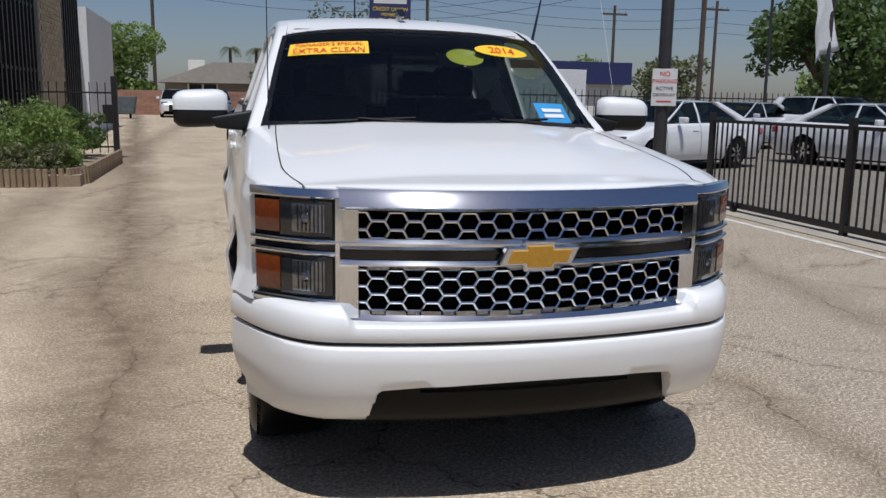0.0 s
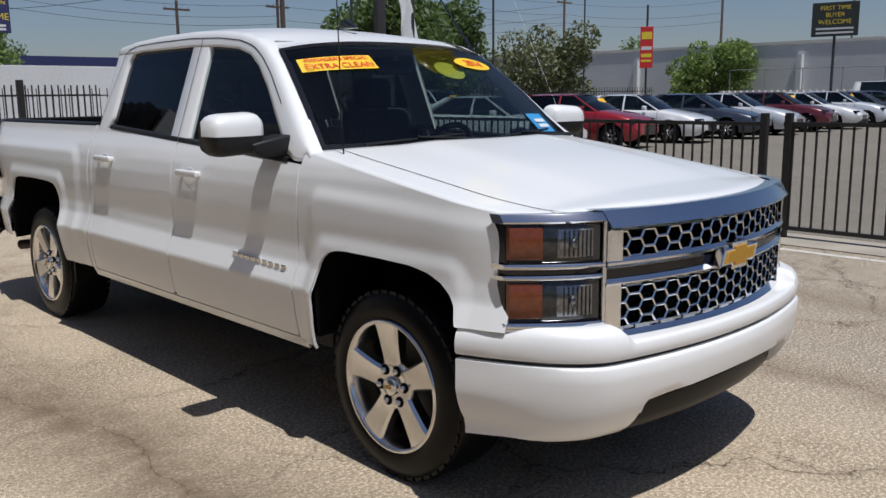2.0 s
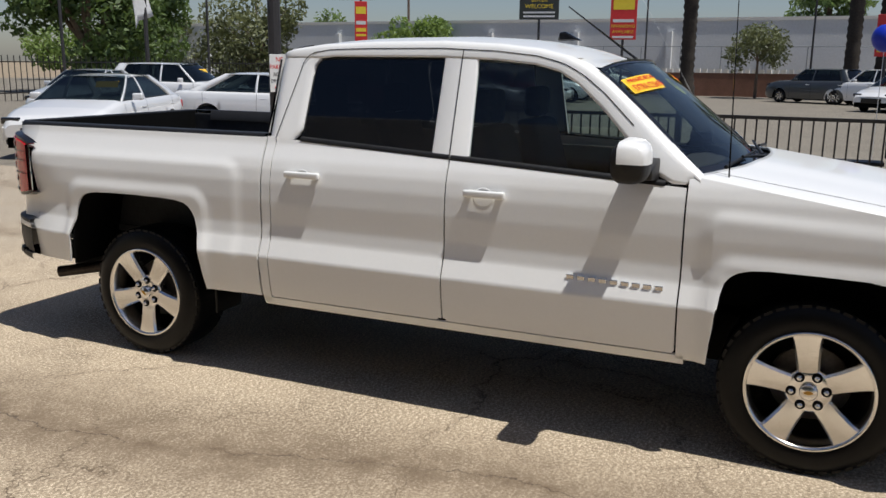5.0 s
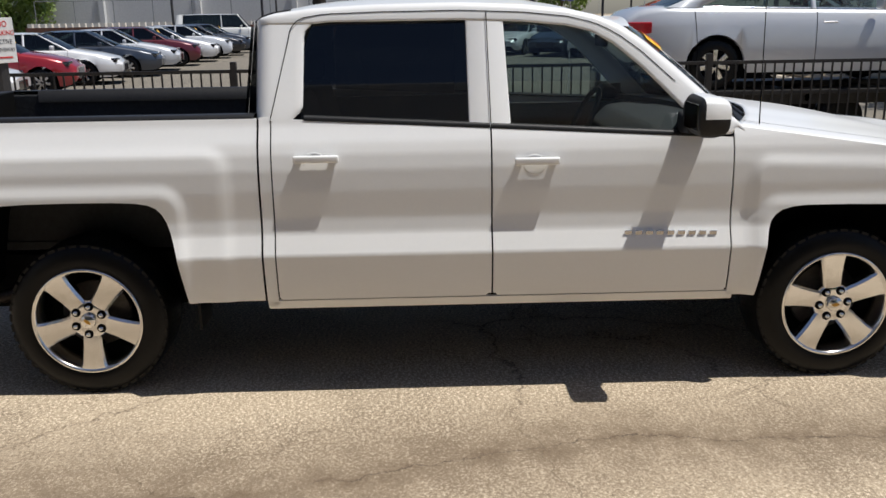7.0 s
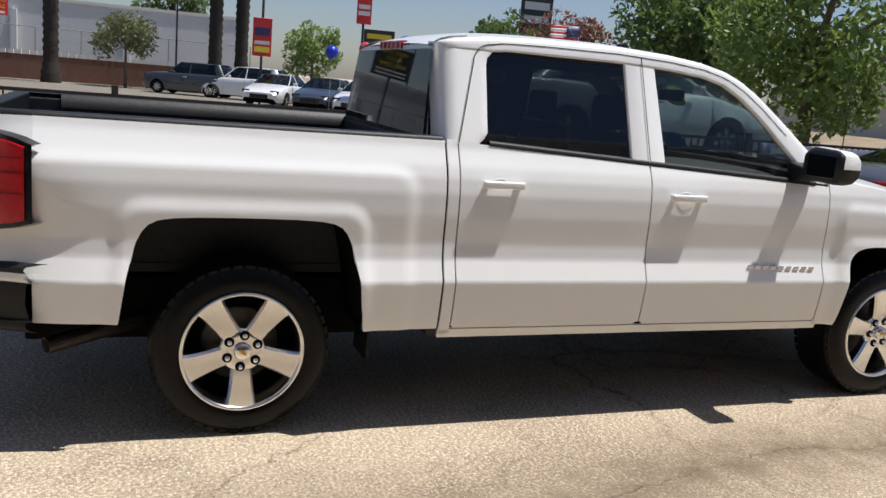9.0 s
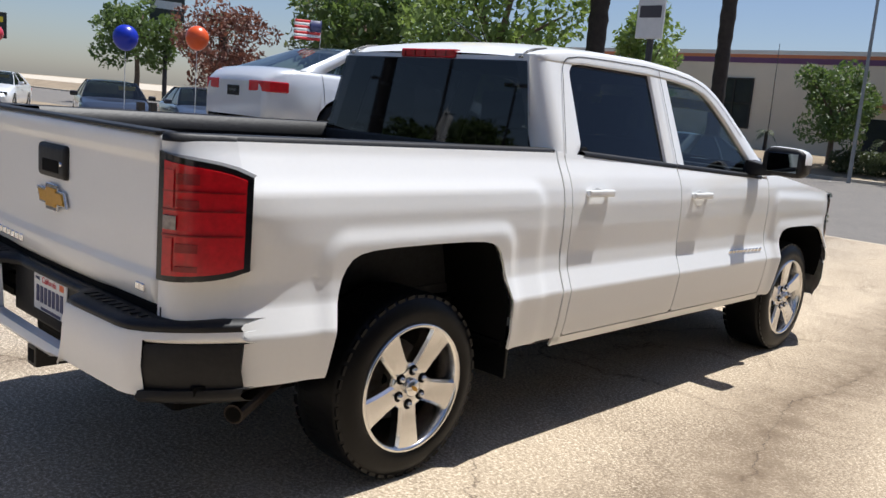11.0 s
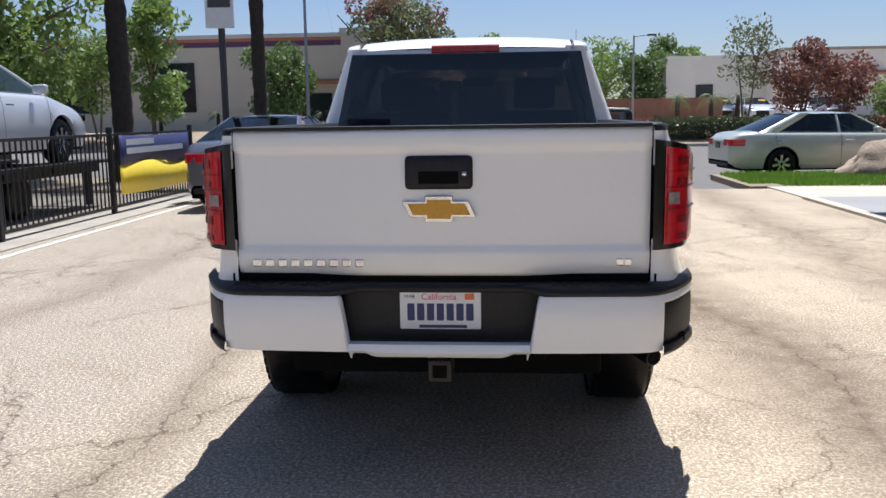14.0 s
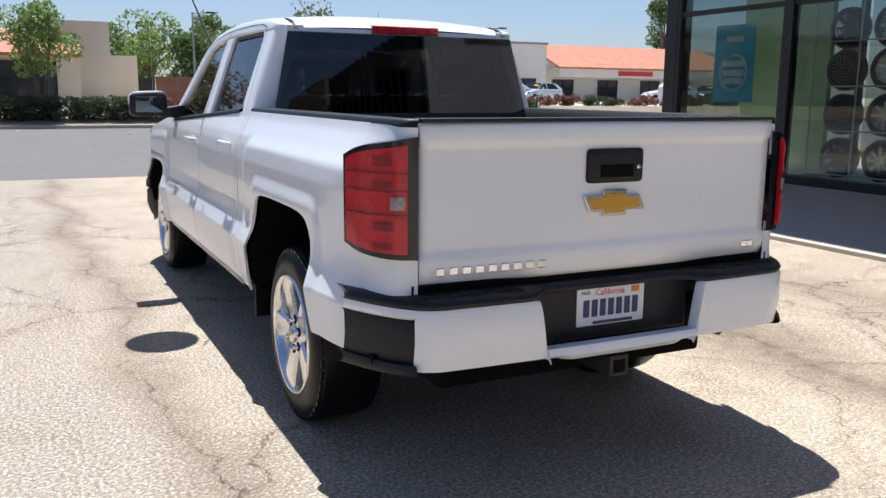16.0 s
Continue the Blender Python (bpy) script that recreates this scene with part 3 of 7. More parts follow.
        # side glass
        for nm, a, b, mt in (("front_window", -1.19, -0.20, M["glass_front"]), ("rear_window", -0.03, 0.75, M["glass_dark"])):
            rows = []
            for y in span(a, b, 0.06):
                lo, hi = belt(y) + 0.0, max(lerp_table(inner, y), belt(y)) + 0.01
                rows.append([(s * (cx(z) - 0.018), y, z) for z in (lo, (lo + hi) / 2, hi)])
            g = part(nm, grid_mesh(nm, rows), mt, T, "dark tinted glass" if mt is M["glass_dark"] else "lightly tinted glass")
            g.visible_shadow = False
        # mirror: white cap over a black foot
        mir = thing("mirror", "", "")
        mir.parent = T
        mir["label"] = "white-capped black wing mirror"
        y0 = -1.05
        rows = []
        for i in range(13):
            f = i / 12
            x = 0.975 + 0.25 * f
            taper = (1 - 0.30 * abs(2 * f - 1.0) ** 6)
            hh = 0.090 * taper
            dd = 0.068 * (1 - 0.4 * abs(2 * f - 1) ** 3)
            zc = 1.345 - 0.01 * f
            row = []
            for j in range(28):
                ca, sa = math.cos(2 * math.pi * j / 28), math.sin(2 * math.pi * j / 28)
                ca, sa = math.copysign(abs(ca) ** 0.55, ca), math.copysign(abs(sa) ** 0.62, sa)
                row.append((s * x, y0 + (0.055 * ca if ca > 0 else dd * 1.15 * ca - 0.03 * f), zc + hh * sa * (1.0 if ca > 0 else 1.0 + 0.12 * ca)))
            rows.append(row)
        full = grid_mesh("mirror_cap", rows, True, True)
        for nm, cond, mt in (("mirror_cap", lambda z: z > 1.325, W), ("mirror_housing", lambda z: z <= 1.345, M["blackplastic"])):
            bm = bmesh.new()
            bm.from_mesh(full)
            cutz = 1.334
            bmesh.ops.holes_fill(bm, edges=bm.edges[:], sides=60)
            if nm == "mirror_cap":
                bmesh.ops.bisect_plane(bm, geom=bm.verts[:] + bm.edges[:] + bm.faces[:], plane_co=(0, 0, cutz), plane_no=(0, 0, 1), clear_inner=True)
                bmesh.ops.bisect_plane(bm, geom=bm.verts[:] + bm.edges[:] + bm.faces[:], plane_co=(0, y0 + 0.030, 0), plane_no=(0, 1, 0), clear_outer=True)
            else:
                bmesh.ops.translate(bm, verts=bm.verts[:], vec=(-s * 1.097, -y0, -1.34))
                bmesh.ops.scale(bm, verts=bm.verts[:], vec=(0.992, 0.985, 0.985))
                bmesh.ops.translate(bm, verts=bm.verts[:], vec=(s * 1.097, y0, 1.34))
            part(nm, bm, mt, mir, smooth=True)
        part("mirror_glass", box(s * 1.005, s * 1.19, y0 + 0.050, y0 + 0.0555, 1.280, 1.395, 0.002, 1), mat("mirror_silver", (0.14, 0.16, 0.17), 0.03, 1.0), mir)
        arm = prism([(0.84, 1.232), (1.03, 1.250), (1.06, 1.30), (0.96, 1.318), (0.862, 1.335)], "y", y0 - 0.085, y0 + 0.045, 0.012, 2)
        bmesh.ops.scale(arm, vec=(s, 1, 1), verts=arm.verts[:])
        part("mirror_arm", arm, M["blackplastic"], mir, smooth=True)
        part("mirror_sail", prism([(-1.235, 1.222), (-0.98, 1.235), (-1.035, 1.33), (-1.10, 1.29)], "x", s * 0.85, s * 0.874, 0.003, 1), M["blackplastic"], mir)
        # wheel housings; their inner shade is put into the near-black colour
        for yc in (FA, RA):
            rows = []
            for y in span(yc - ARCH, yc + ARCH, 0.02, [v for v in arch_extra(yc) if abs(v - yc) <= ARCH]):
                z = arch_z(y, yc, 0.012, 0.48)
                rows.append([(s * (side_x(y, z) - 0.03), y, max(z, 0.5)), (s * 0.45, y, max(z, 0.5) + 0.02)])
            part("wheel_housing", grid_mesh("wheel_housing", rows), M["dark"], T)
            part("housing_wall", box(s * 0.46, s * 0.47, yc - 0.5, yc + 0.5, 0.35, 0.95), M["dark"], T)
        part("mud_flap", box(s * 0.72, s * 0.94, RA - 0.555, RA - 0.54, 0.33, 0.50, 0.004), M["rubber"], T)
        # headlamps
        h = thing("headlamp", "", "")
        h.parent = T
        h["label"] = "stacked twin headlamp with amber side marker in chrome trim"
        hx0, hx1 = 0.645, 0.916
        sx = (lambda a, b: (a, b)) if s == 1 else (lambda a, b: (-b, -a))
        part("lamp_body", curved("lamp_body", *sx(hx0, hx1 - 0.012), 0.722, 1.098, -0.012, 0.05, 14), M["gloss_black"], h)
        for z0, z1 in ((0.948, 1.074), (0.750, 0.886)):
            part("lens", curved("lens", *sx(hx0 + 0.02, hx1 - 0.09), z0, z1, 0.0, 0.02, 8), M["lamp"], h, "smoked clear lens")
            part("reflector", curved("reflector", *sx(hx0 + 0.045, hx0 + 0.145), z0 + 0.012, z1 - 0.012, 0.002, 0.02, 6), M["reflector"], h)
            part("side_marker", curved("side_marker", *sx(hx1 - 0.088, hx1 - 0.012), z0 + 0.01, z1 - 0.008, 0.003, 0.02, 8), M["amber"], h, "amber side marker")
            for k in range(7):
                a, b = sx(hx0 + 0.052 + 0.0125 * k, hx0 + 0.055 + 0.0125 * k)
                part("reflector_rib", curved("reflector_rib", a, b, z0 + 0.016, z1 - 0.016, 0.005, 0.01, 2), M["lamp"], h)
            ring = lathe("bulb_shield", [(0.017, 0.0), (0.020, 0.004), (0.017, 0.008), (0.008, 0.0), (0.0, -0.003)], 20)
            part("bulb_shield", ring, M["reflector"], h, at=Matrix.Translation((s * (hx0 + 0.10), front_y(hx0 + 0.10) - 0.006, (z0 + z1) / 2)) @ Matrix.Rotation(radians(90), 4, "Z"))
        for z0, z1 in ((0.926, 0.943), (0.890, 0.904), (0.718, 0.744)):
            part("lamp_trim", curved("lamp_trim", *sx(hx0, hx1 + 0.004), z0, z1, 0.010, 0.05, 14), M["chrome"], h)
        part("lamp_trim", curved("lamp_trim", *sx(hx0, hx1 + 0.004), 1.078, 1.108, 0.09, 0.05, 14, front_y, 0.46), M["chrome"], h)
        a, b = sx(hx0 - 0.002, hx0 + 0.012)
        part("lamp_trim", curved("lamp_trim", a, b, 0.725, 1.085, 0.008, 0.05, 2), M["chrome"], h)
    # hood
    rows = []
    def hood_z(u, y):
        edge = 1.098 + (y + 2.43) * 0.142
        edge = max(edge, 1.098)
        a = abs(u)
        z = edge + 0.058 * (1 - a ** 3.0) * (0.42 + 0.58 * sstep(-2.78, -1.9, y))
        z += 0.012 * sstep(0.62, 0.36, a) * sstep(-2.75, -2.0, y)
        return z
    for i in range(41):
        f = i / 40
        row = []
        for j in range(49):
            u = -1 + 2 * j / 48
            yf = front_y(u * 0.87) + 0.035 + (0.03 if abs(u) > 0.99 else 0)
            yr = -1.53 + 0.26 * abs(u) ** 2.2
            y = yf + (yr - yf) * f
            hx = side_x(max(y, -2.43), 1.098 + (max(y, -2.43) + 2.43) * 0.142) - (0.0 if y > -2.43 else 0.25 * (-2.43 - y))
            z = hood_z(u, y) - 0.024 * max(0.0, 1 - f / 0.045) ** 2
            row.append((u * hx, y, z))
        rows.append(row)
    part("hood", thick(grid_mesh("hood", rows), 0.015), W, T, "white bonnet with raised centre")
    for s in (-1, 1):
        rows = []
        for i in range(30):
            f = i / 29
            u = 0.86 * s
            yf, yr = front_y(0.75) + 0.03, -1.53 + 0.26 * 0.86 ** 2.2
            y = yf + (yr - yf) * f
            hx = side_x(max(y, -2.43), 1.098 + (max(y, -2.43) + 2.43) * 0.142)
            rows.append([(u * hx - 0.0025, y, hood_z(u, y) + 0.0012), (u * hx + 0.0025, y, hood_z(u, y) + 0.0012)])
        part("hood_seam", grid_mesh("hood_seam", rows), gapm, T)
    # cowl, wipers, windscreen
    part("cowl", curved("cowl", -0.84, 0.84, 1.225, 1.262, 0, 0.22, 20, lambda x: -1.545 + 0.23 * (abs(x) / 0.84) ** 2.2), M["blackplastic"], T)
    def shield(u, f):
        a = abs(u)
        b0 = Vector((0.83 * u, -1.475 + 0.175 * a ** 2.2, 1.258))
        t0 = Vector((0.69 * u, -0.855 + 0.055 * a ** 2, 1.752 - 0.045 * a ** 3))
        p = b0.lerp(t0, f)
        p.z += 0.02 * math.sin(f * math.pi)
        return p
    g = part("windscreen", grid_mesh("windscreen", [[shield(-1 + j / 12, i / 10) for j in range(25)] for i in range(11)]), M["glass_shield"], T, "slightly tinted windscreen with stickers")
    g.visible_shadow = False
    for nm, u0, u1, f0, f1 in (("shield_edge", -1.0, -0.965, 0, 1), ("shield_edge", 0.965, 1.0, 0, 1), ("shield_edge", -1, 1, 0.975, 1.0), ("shield_edge", -1, 1, 0.0, 0.06)):
        rows = [[shield(u0 + (u1 - u0) * j / 16, f0 + (f1 - f0) * i / 6) + Vector((0, -0.002, 0.002)) for j in range(17)] for i in range(7)]
        part(nm, grid_mesh(nm, rows), M["gloss_black"], T)
    for u0, u1 in ((-0.80, -0.16), (0.02, 0.66)):
        p, q = shield(u0, 0.015) + Vector((0, -0.03, 0.02)), shield(u1, 0.05) + Vector((0, -0.025, 0.03))
        wp = part("wiper", rod(p, q, 0.009, 0.006, 8), M["blackplastic"], T)
        part("wiper_arm", rod(q + Vector((0.12, -0.06, -0.03)), p.lerp(q, 0.5) + Vector((0, -0.006, 0.01)), 0.010, 0.006, 8), M["blackplastic"], wp)
    # roof
    rail = [(-0.85, 1.66), (-0.75, 1.725), (-0.65, 1.768), (-0.5, 1.802), (-0.3, 1.824), (0.0, 1.838), (0.4, 1.834), (0.7, 1.82), (0.88, 1.796), (0.965, 1.77)]
    rows = []
    for i in range(25):
        f = i / 24
        row = []
        for j in range(25):
            u = -1 + j / 12
            a = abs(u)
            y0, y1 = -0.860 + 0.055 * a ** 2, 0.985 - 0.03 * a ** 2
            y = y0 + (y1 - y0) * f
            rz = lerp_table(rail, max(y, -0.80))
            z = rz + 0.004 + 0.032 * (1 - a ** 2.6) * sstep(-0.05, 0.35, f) * (0.5 + 0.5 * sstep(1.0, 0.75, f)) + (1.756 - 0.045 * a ** 3 - rz) * (1 - sstep(-0.06, 0.16, f) * 1.0 if f > 0 else 1.0)
            z -= 0.018 * sstep(0.92, 1.0, f) ** 2
            row.append((u * (0.869 - 0.36 * (rz - 1.30) - 0.048), y, z))
        rows.append(row)
    part("roof", grid_mesh("roof", rows), W, T)
    part("headliner", box(-0.62, 0.62, -0.68, 0.93, 1.735, 1.76, 0.01), mat("headliner_cloth", (0.30, 0.29, 0.27), 0.9, 0, 0.1, 20), T)
    part("roof_antenna", prism([(-0.075, 0), (0.06, 0), (0.05, 0.045), (0.02, 0.05)], "x", -0.02, 0.02, 0.008, 2), M["gloss_black"], T, at=Matrix.Translation((0.0, -0.45, 1.855)))
    part("flag_staff", rod((0.70, -0.72, 1.735), (0.97, -0.16, 2.10), 0.009, 0.004, 8), M["gloss_black"], T, "black staff clipped to the roof edge")
    part("whip_antenna", rod((-0.80, -1.42, 1.24), (-0.80, -1.40, 2.08), 0.0035, 0.0018, 6), M["gloss_black"], T)
    for s in (-1, 1):
        rows = []
        for i in range(12):
            y = 0.80 + 0.185 * i / 11
            z = lerp_table(rail, y) - 0.022 * sstep(0.93, 0.99, y) + 0.012
            rows.append([(s * 0.606, y, z - 0.01), (s * 0.609, y, z), (s * 0.621, y, z), (s * 0.624, y, z - 0.01)])
        part("roof_ditch", grid_mesh("roof_ditch", rows), M["blackplastic"], T)
    # cab back with its window
    def back(x, z):
        return 0.965 + 0.05 * (1.78 - z) / 0.5 + 0.012 * (1 - (x / 0.75) ** 2)
    wx = lambda z: 0.752 - 0.22 * (z - 1.32)
    for nm, xs, zs in (("back_panel", (-0.80, 0.80), (0.55, 1.325)), ("back_header", (-0.66, 0.66), (1.735, 1.762))):
        rows = [[(x, back(x, z), z) for x in [xs[0] + (xs[1] - xs[0]) * j / 16 for j in range(17)]] for z in [zs[0] + (zs[1] - zs[0]) * i / 6 for i in range(7)]]
        part(nm, grid_mesh(nm, rows), W, T)
    for s in (-1, 1):
        rows = [[(s * x, back(x, z) + 0.0, z) for x in [wx(z) + (0.869 - 0.36 * (z - 1.3) - 0.09 - wx(z)) * k / 3 for k in range(4)]] for z in [1.30 + 0.47 * i / 8 for i in range(9)]]
        part("back_post", grid_mesh("back_post", rows), W, T)
    g = part("back_window", grid_mesh("back_window", [[(wx(z) * (-1 + j / 8), back(0, z) + 0.004, z) for j in range(17)] for z in [1.315 + 0.425 * i / 5 for i in range(6)]]), M["glass_dark"], T, "dark tinted rear window")
    g.visible_shadow = False
    b = part("brake_light", curved("brake_light", -0.195, 0.195, 1.742, 1.786, 0, 0.05, 10, lambda x: 0), M["red_lens"], T, "red high brake light", at=Matrix.Translation((0, 0.94 + 0.05, 0)) @ Matrix.Rotation(math.pi, 4, "Z"))
    for i in range(5):
        part("light_rib", box(-0.17 + 0.075 * i, -0.165 + 0.075 * i, -0.004, 0.004, 1.748, 1.780), M["dark_red"], b)
    # cabin
    part("cabin_floor", box(-0.80, 0.80, -1.3, 0.95, 0.40, 0.48), M["cloth"], T)
    part("dashboard", prism([(-1.42, 0.85), (-0.95, 0.85), (-0.92, 1.10), (-1.02, 1.20), (-1.40, 1.245)], "x", -0.80, 0.80, 0.03, 2), M["cloth"], T, smooth=True)
    part("steering_wheel", lathe("steering_wheel", [(0.19 + 0.016 * math.cos(a), 0.016 * math.sin(a)) for a in [2 * math.pi * k / 10 for k in range(11)]], 36), M["cloth"], T, at=Matrix.Translation((0.38, -0.80, 1.16)) @ Matrix.Rotation(radians(90), 4, "Z") @ Matrix.Rotation(radians(-25), 4, "Y"))
    for x in (-0.40, 0.40):
        for y in (-0.35, 0.62):
            st = thing("seat", "", "")
            st.parent = T
            st["label"] = "dark grey cloth seat with headrest"
            st.location = (x, y, 0.48)
            part("cushion", box(-0.25, 0.25, -0.5, 0.05, 0.12, 0.30, 0.06, 3), M["cloth"], st, smooth=True)
            part("backrest", prism([(-0.05, 0.25), (0.10, 0.25), (0.26, 0.93), (0.14, 0.93)], "x", -0.24, 0.24, 0.05, 3), M["cloth"], st, smooth=True)
            part("headrest", box(-0.12, 0.12, 0.15, 0.25, 0.94, 1.12, 0.04, 3), M["cloth"], st, smooth=True)
    part("rear_mirror", box(-0.12, 0.12, -0.83, -0.80, 1.60, 1.67, 0.012, 2), M["blackplastic"], T)
    # bed
    part("bed_floor", box(-0.60, 0.60, 0.99, 2.82, 0.66, 0.70), M["bedliner"], T)
    for s in (-1, 1):
        part("bed_wall", box(s * 0.76, s * 0.80, 1.0, 2.82, 1.0, 1.325, 0.008), M["bedliner"], T)
        part("wheel_tub", box(s * 0.58, s * 0.81, 1.03, 2.80, 0.995, 1.02, 0.004), M["bedliner"], T)
        part("tub_side", box(s * 0.57, s * 0.59, 1.03, 2.80, 0.66, 1.018), M["bedliner"], T)
        rows = []
        for y in span(0.965, 2.64, 0.05):
            zt = 1.337
            xo = side_x(y, zt)
            rows.append([(s * (xo + 0.002), y, zt - 0.014), (s * (xo + 0.001), y, zt + 0.008), (s * (xo - 0.02), y, zt + 0.014), (s * (xo - 0.10), y, zt + 0.012), (s * (xo - 0.11), y, zt - 0.06)])
        part("bed_rail_cap", grid_mesh("bed_rail_cap", rows), M["blackplastic"], T, "black plastic rail cap")
        rows = []
        for i in range(13):
            f = 1 - i / 12
            xo, yo = 0.778 + (side_x(2.64, 1.337) - 0.778) * f ** 0.8, 2.856 - 0.016 * f - 0.20 * f ** 3.0
            rows.append([(s * (xo + 0.002), yo + 0.002, 1.323), (s * (xo + 0.001), yo + 0.001, 1.345), (s * (xo - 0.015), yo - 0.015, 1.351), (s * 0.77, min(yo - 0.05, 2.80), 1.349)])
        part("bed_rail_end", grid_mesh("bed_rail_end", rows), M["blackplastic"], T)
        for y in (1.25, 2.0, 2.7):
            part("tie_down", lathe("tie_down", [(0.035, 0.0), (0.035, 0.012), (0.025, 0.014), (0.018, 0.004), (0, 0.004)], 18), M["gloss_black"], T, at=Matrix.Translation((s * 0.762, y, 1.16)) @ Matrix.Diagonal((-s, 1, 1, 1)))
    part("bulkhead", box(-0.80, 0.80, 0.99, 1.03, 0.68, 1.325, 0.01), M["bedliner"], T)
    # tailgate
    tg = thing("tailgate", "", "")
    tg.parent = T
    tg["label"] = "white tailgate with black handle and gold emblem"
    def tail_y(x, z):
        y = 2.868 - 0.016 * (abs(x) / 0.77) ** 2
        y += 0.012 * sstep(1.255, 1.275, z) - 0.012 * sstep(1.31, 1.35, z)
        y += 0.010 * sstep(0.905, 0.89, z) * sstep(0.80, 0.86, z)
        y -= 0.010 * (1 - sstep(0.79, 0.82, z))
        return y
    rows = [[(x, tail_y(x, z), z) for x in [-0.772 + 1.544 * j / 40 for j in range(41)]] for z in [0.792 + 0.548 * i / 40 for i in range(41)]]
    part("tailgate_skin", thick(grid_mesh("tailgate_skin", rows), 0.04), W, tg)
    # added block: stops sun slipping between the tailgate and the step pad
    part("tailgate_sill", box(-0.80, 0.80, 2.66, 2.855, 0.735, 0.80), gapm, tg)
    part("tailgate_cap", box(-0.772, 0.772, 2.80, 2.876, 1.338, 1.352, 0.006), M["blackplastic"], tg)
    # dark backing box that puts shade into the joints round the tailgate
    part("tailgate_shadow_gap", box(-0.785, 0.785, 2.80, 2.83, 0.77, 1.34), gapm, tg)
    hb = part("tailgate_handle", box(-0.125, 0.125, 2.855, 2.886, 1.118, 1.242, 0.02, 3), M["blackplastic"], tg, "black plastic tailgate handle", smooth=True)
    part("handle_recess", box(-0.075, 0.075, 2.880, 2.8885, 1.138, 1.186, 0.006), M["dark"], hb)
    part("lock", lathe("lock", [(0.009, 0), (0.009, 0.004), (0, 0.004)], 14), M["chrome"], hb, at=Matrix.Translation((-0.095, 2.886, 1.175)) @ Matrix.Rotation(radians(90), 4, "Z"))
    em = part("emblem_rim", prism(bowtie(0.275, 0.098), "y", 2.872, 2.882, 0.002, 1), M["chrome"], tg, "chrome-rimmed gold emblem", at=Matrix.Translation((0, 0, 1.045)))
    part("emblem_face", prism(bowtie(0.232, 0.070), "y", 2.880, 2.886, 0.0015, 1), M["gold"], em)
    for k in range(9):
        b = box(-0.0165, 0.0165, 0.0, 0.007, -0.014, 0.014, 0.003, 1)
        part("badge_letter", b, M["chrome"], tg, at=Matrix.Translation((0.70 - 0.0495 * k, tail_y(0.70 - 0.0495 * k, 0.842), 0.842)))
    for k in range(2):
        part("trim_badge", box(-0.014, 0.014, 2.862, 2.870, -0.013, 0.013, 0.003, 1), M["chrome"], tg, at=Matrix.Translation((-0.665 - 0.03 * k, 0, 0.845)))
    # tail lamps
    for s in (-1, 1):
        tl = thing("tail_lamp", "", "")
        tl.parent = T
        tl["label"] = "red tail lamp in black housing"
        def plan(f):
            x = 0.782 + 0.168 * f ** 0.8
            return (x, 2.860 - 0.016 * f - 0.21 * f ** 3.0)
        def wrap(nm, f0, f1, z0, z1, proud, mt, lab="", taper=0.0):
            rows = []
            n = 10
            for i in range(n + 1):
                f = f0 + (f1 - f0) * i / n
                x, y = plan(f)
                zt = z1 - taper * (0.03 * f + 0.035 * f ** 9)
                zb = z0 + taper * (0.012 * f + 0.028 * f ** 9)
                px, py = (proud * f, proud * (1 - 0.5 * f))
                rows.append([(s * (x - 0.03), y - 0.03, zb), (s * (x + px), y + py, zb + 0.004), (s * (x + px), y + py, zt - 0.004), (s * (x - 0.03), y - 0.03, zt)])
            return part(nm, sharp(grid_mesh(nm, rows), 40), mt, tl, lab)
        wrap("lamp_housing", 0.0, 1.0, 0.885, 1.296, 0.006, M["gloss_black"], "", 1.0)
        wrap("lamp_lens", 0.15, 0.965, 0.905, 1.276, 0.014, M["red_lens"], "red lens", 1.0)
        for z0, z1 in ((1.195, 1.235), (1.125, 1.155), (0.985, 1.02), (0.925, 0.95)):
            wrap("lens_step", 0.40, 0.66, z0, z1, 0.020, M["dark_red"])
        for z0, z1 in ((1.125, 1.245), (0.925, 1.035)):
            wrap("lens_core", 0.19, 0.36, z0, z1, 0.020, M["red_lens"])
        for z0, z1 in ((1.176, 1.179), (1.118, 1.121), (1.040, 1.043)):
            wrap("lens_line", 0.16, 0.955, z0, z1, 0.021, M["dark_red"])
        wrap("reverse_lens", 0.20, 0.42, 1.055, 1.105, 0.024, M["clear_lens"], "clear reversing lens")
    # rear bumper
    rb = thing("rear_bumper", "", "")
    rb.parent = T
    rb["label"] = "white rear bumper with black step pads"
    def rear_plan(x, y0=2.985):
        a = abs(x)
        return y0 - 0.02 * (a / 0.8) ** 2 - (0.30 * ((a - 0.72) / 0.252) ** 2.2 if a > 0.72 else 0)
    def shell(nm, xs, zlo, zhi, mt, proud=0.0, lab=""):
        rows = []
        for x in xs:
            a, b = zlo(x), zhi(x)
            y = rear_plan(x) + proud
            rows.append([(x, y - 0.05, b), (x, y - 0.006, b), (x, y, b - 0.012), (x, y + 0.004, (a + b) / 2), (x, y - 0.012, a + 0.01), (x, y - 0.05, a)])
        return part(nm, sharp(grid_mesh(nm, rows), 45), mt, rb, lab)
    for s in (-1, 1):
        xs = [s * (0.322 + 0.052 * i / 10) for i in range(10)] + [s * (0.374 + 0.446 * i / 18) for i in range(19)]
        shell("bumper_wing", xs, lambda x: 0.512 + 0.004 * abs(x), lambda x: 0.512 + (0.735 - 0.512) * sstep(0.322, 0.372, abs(x)), W)
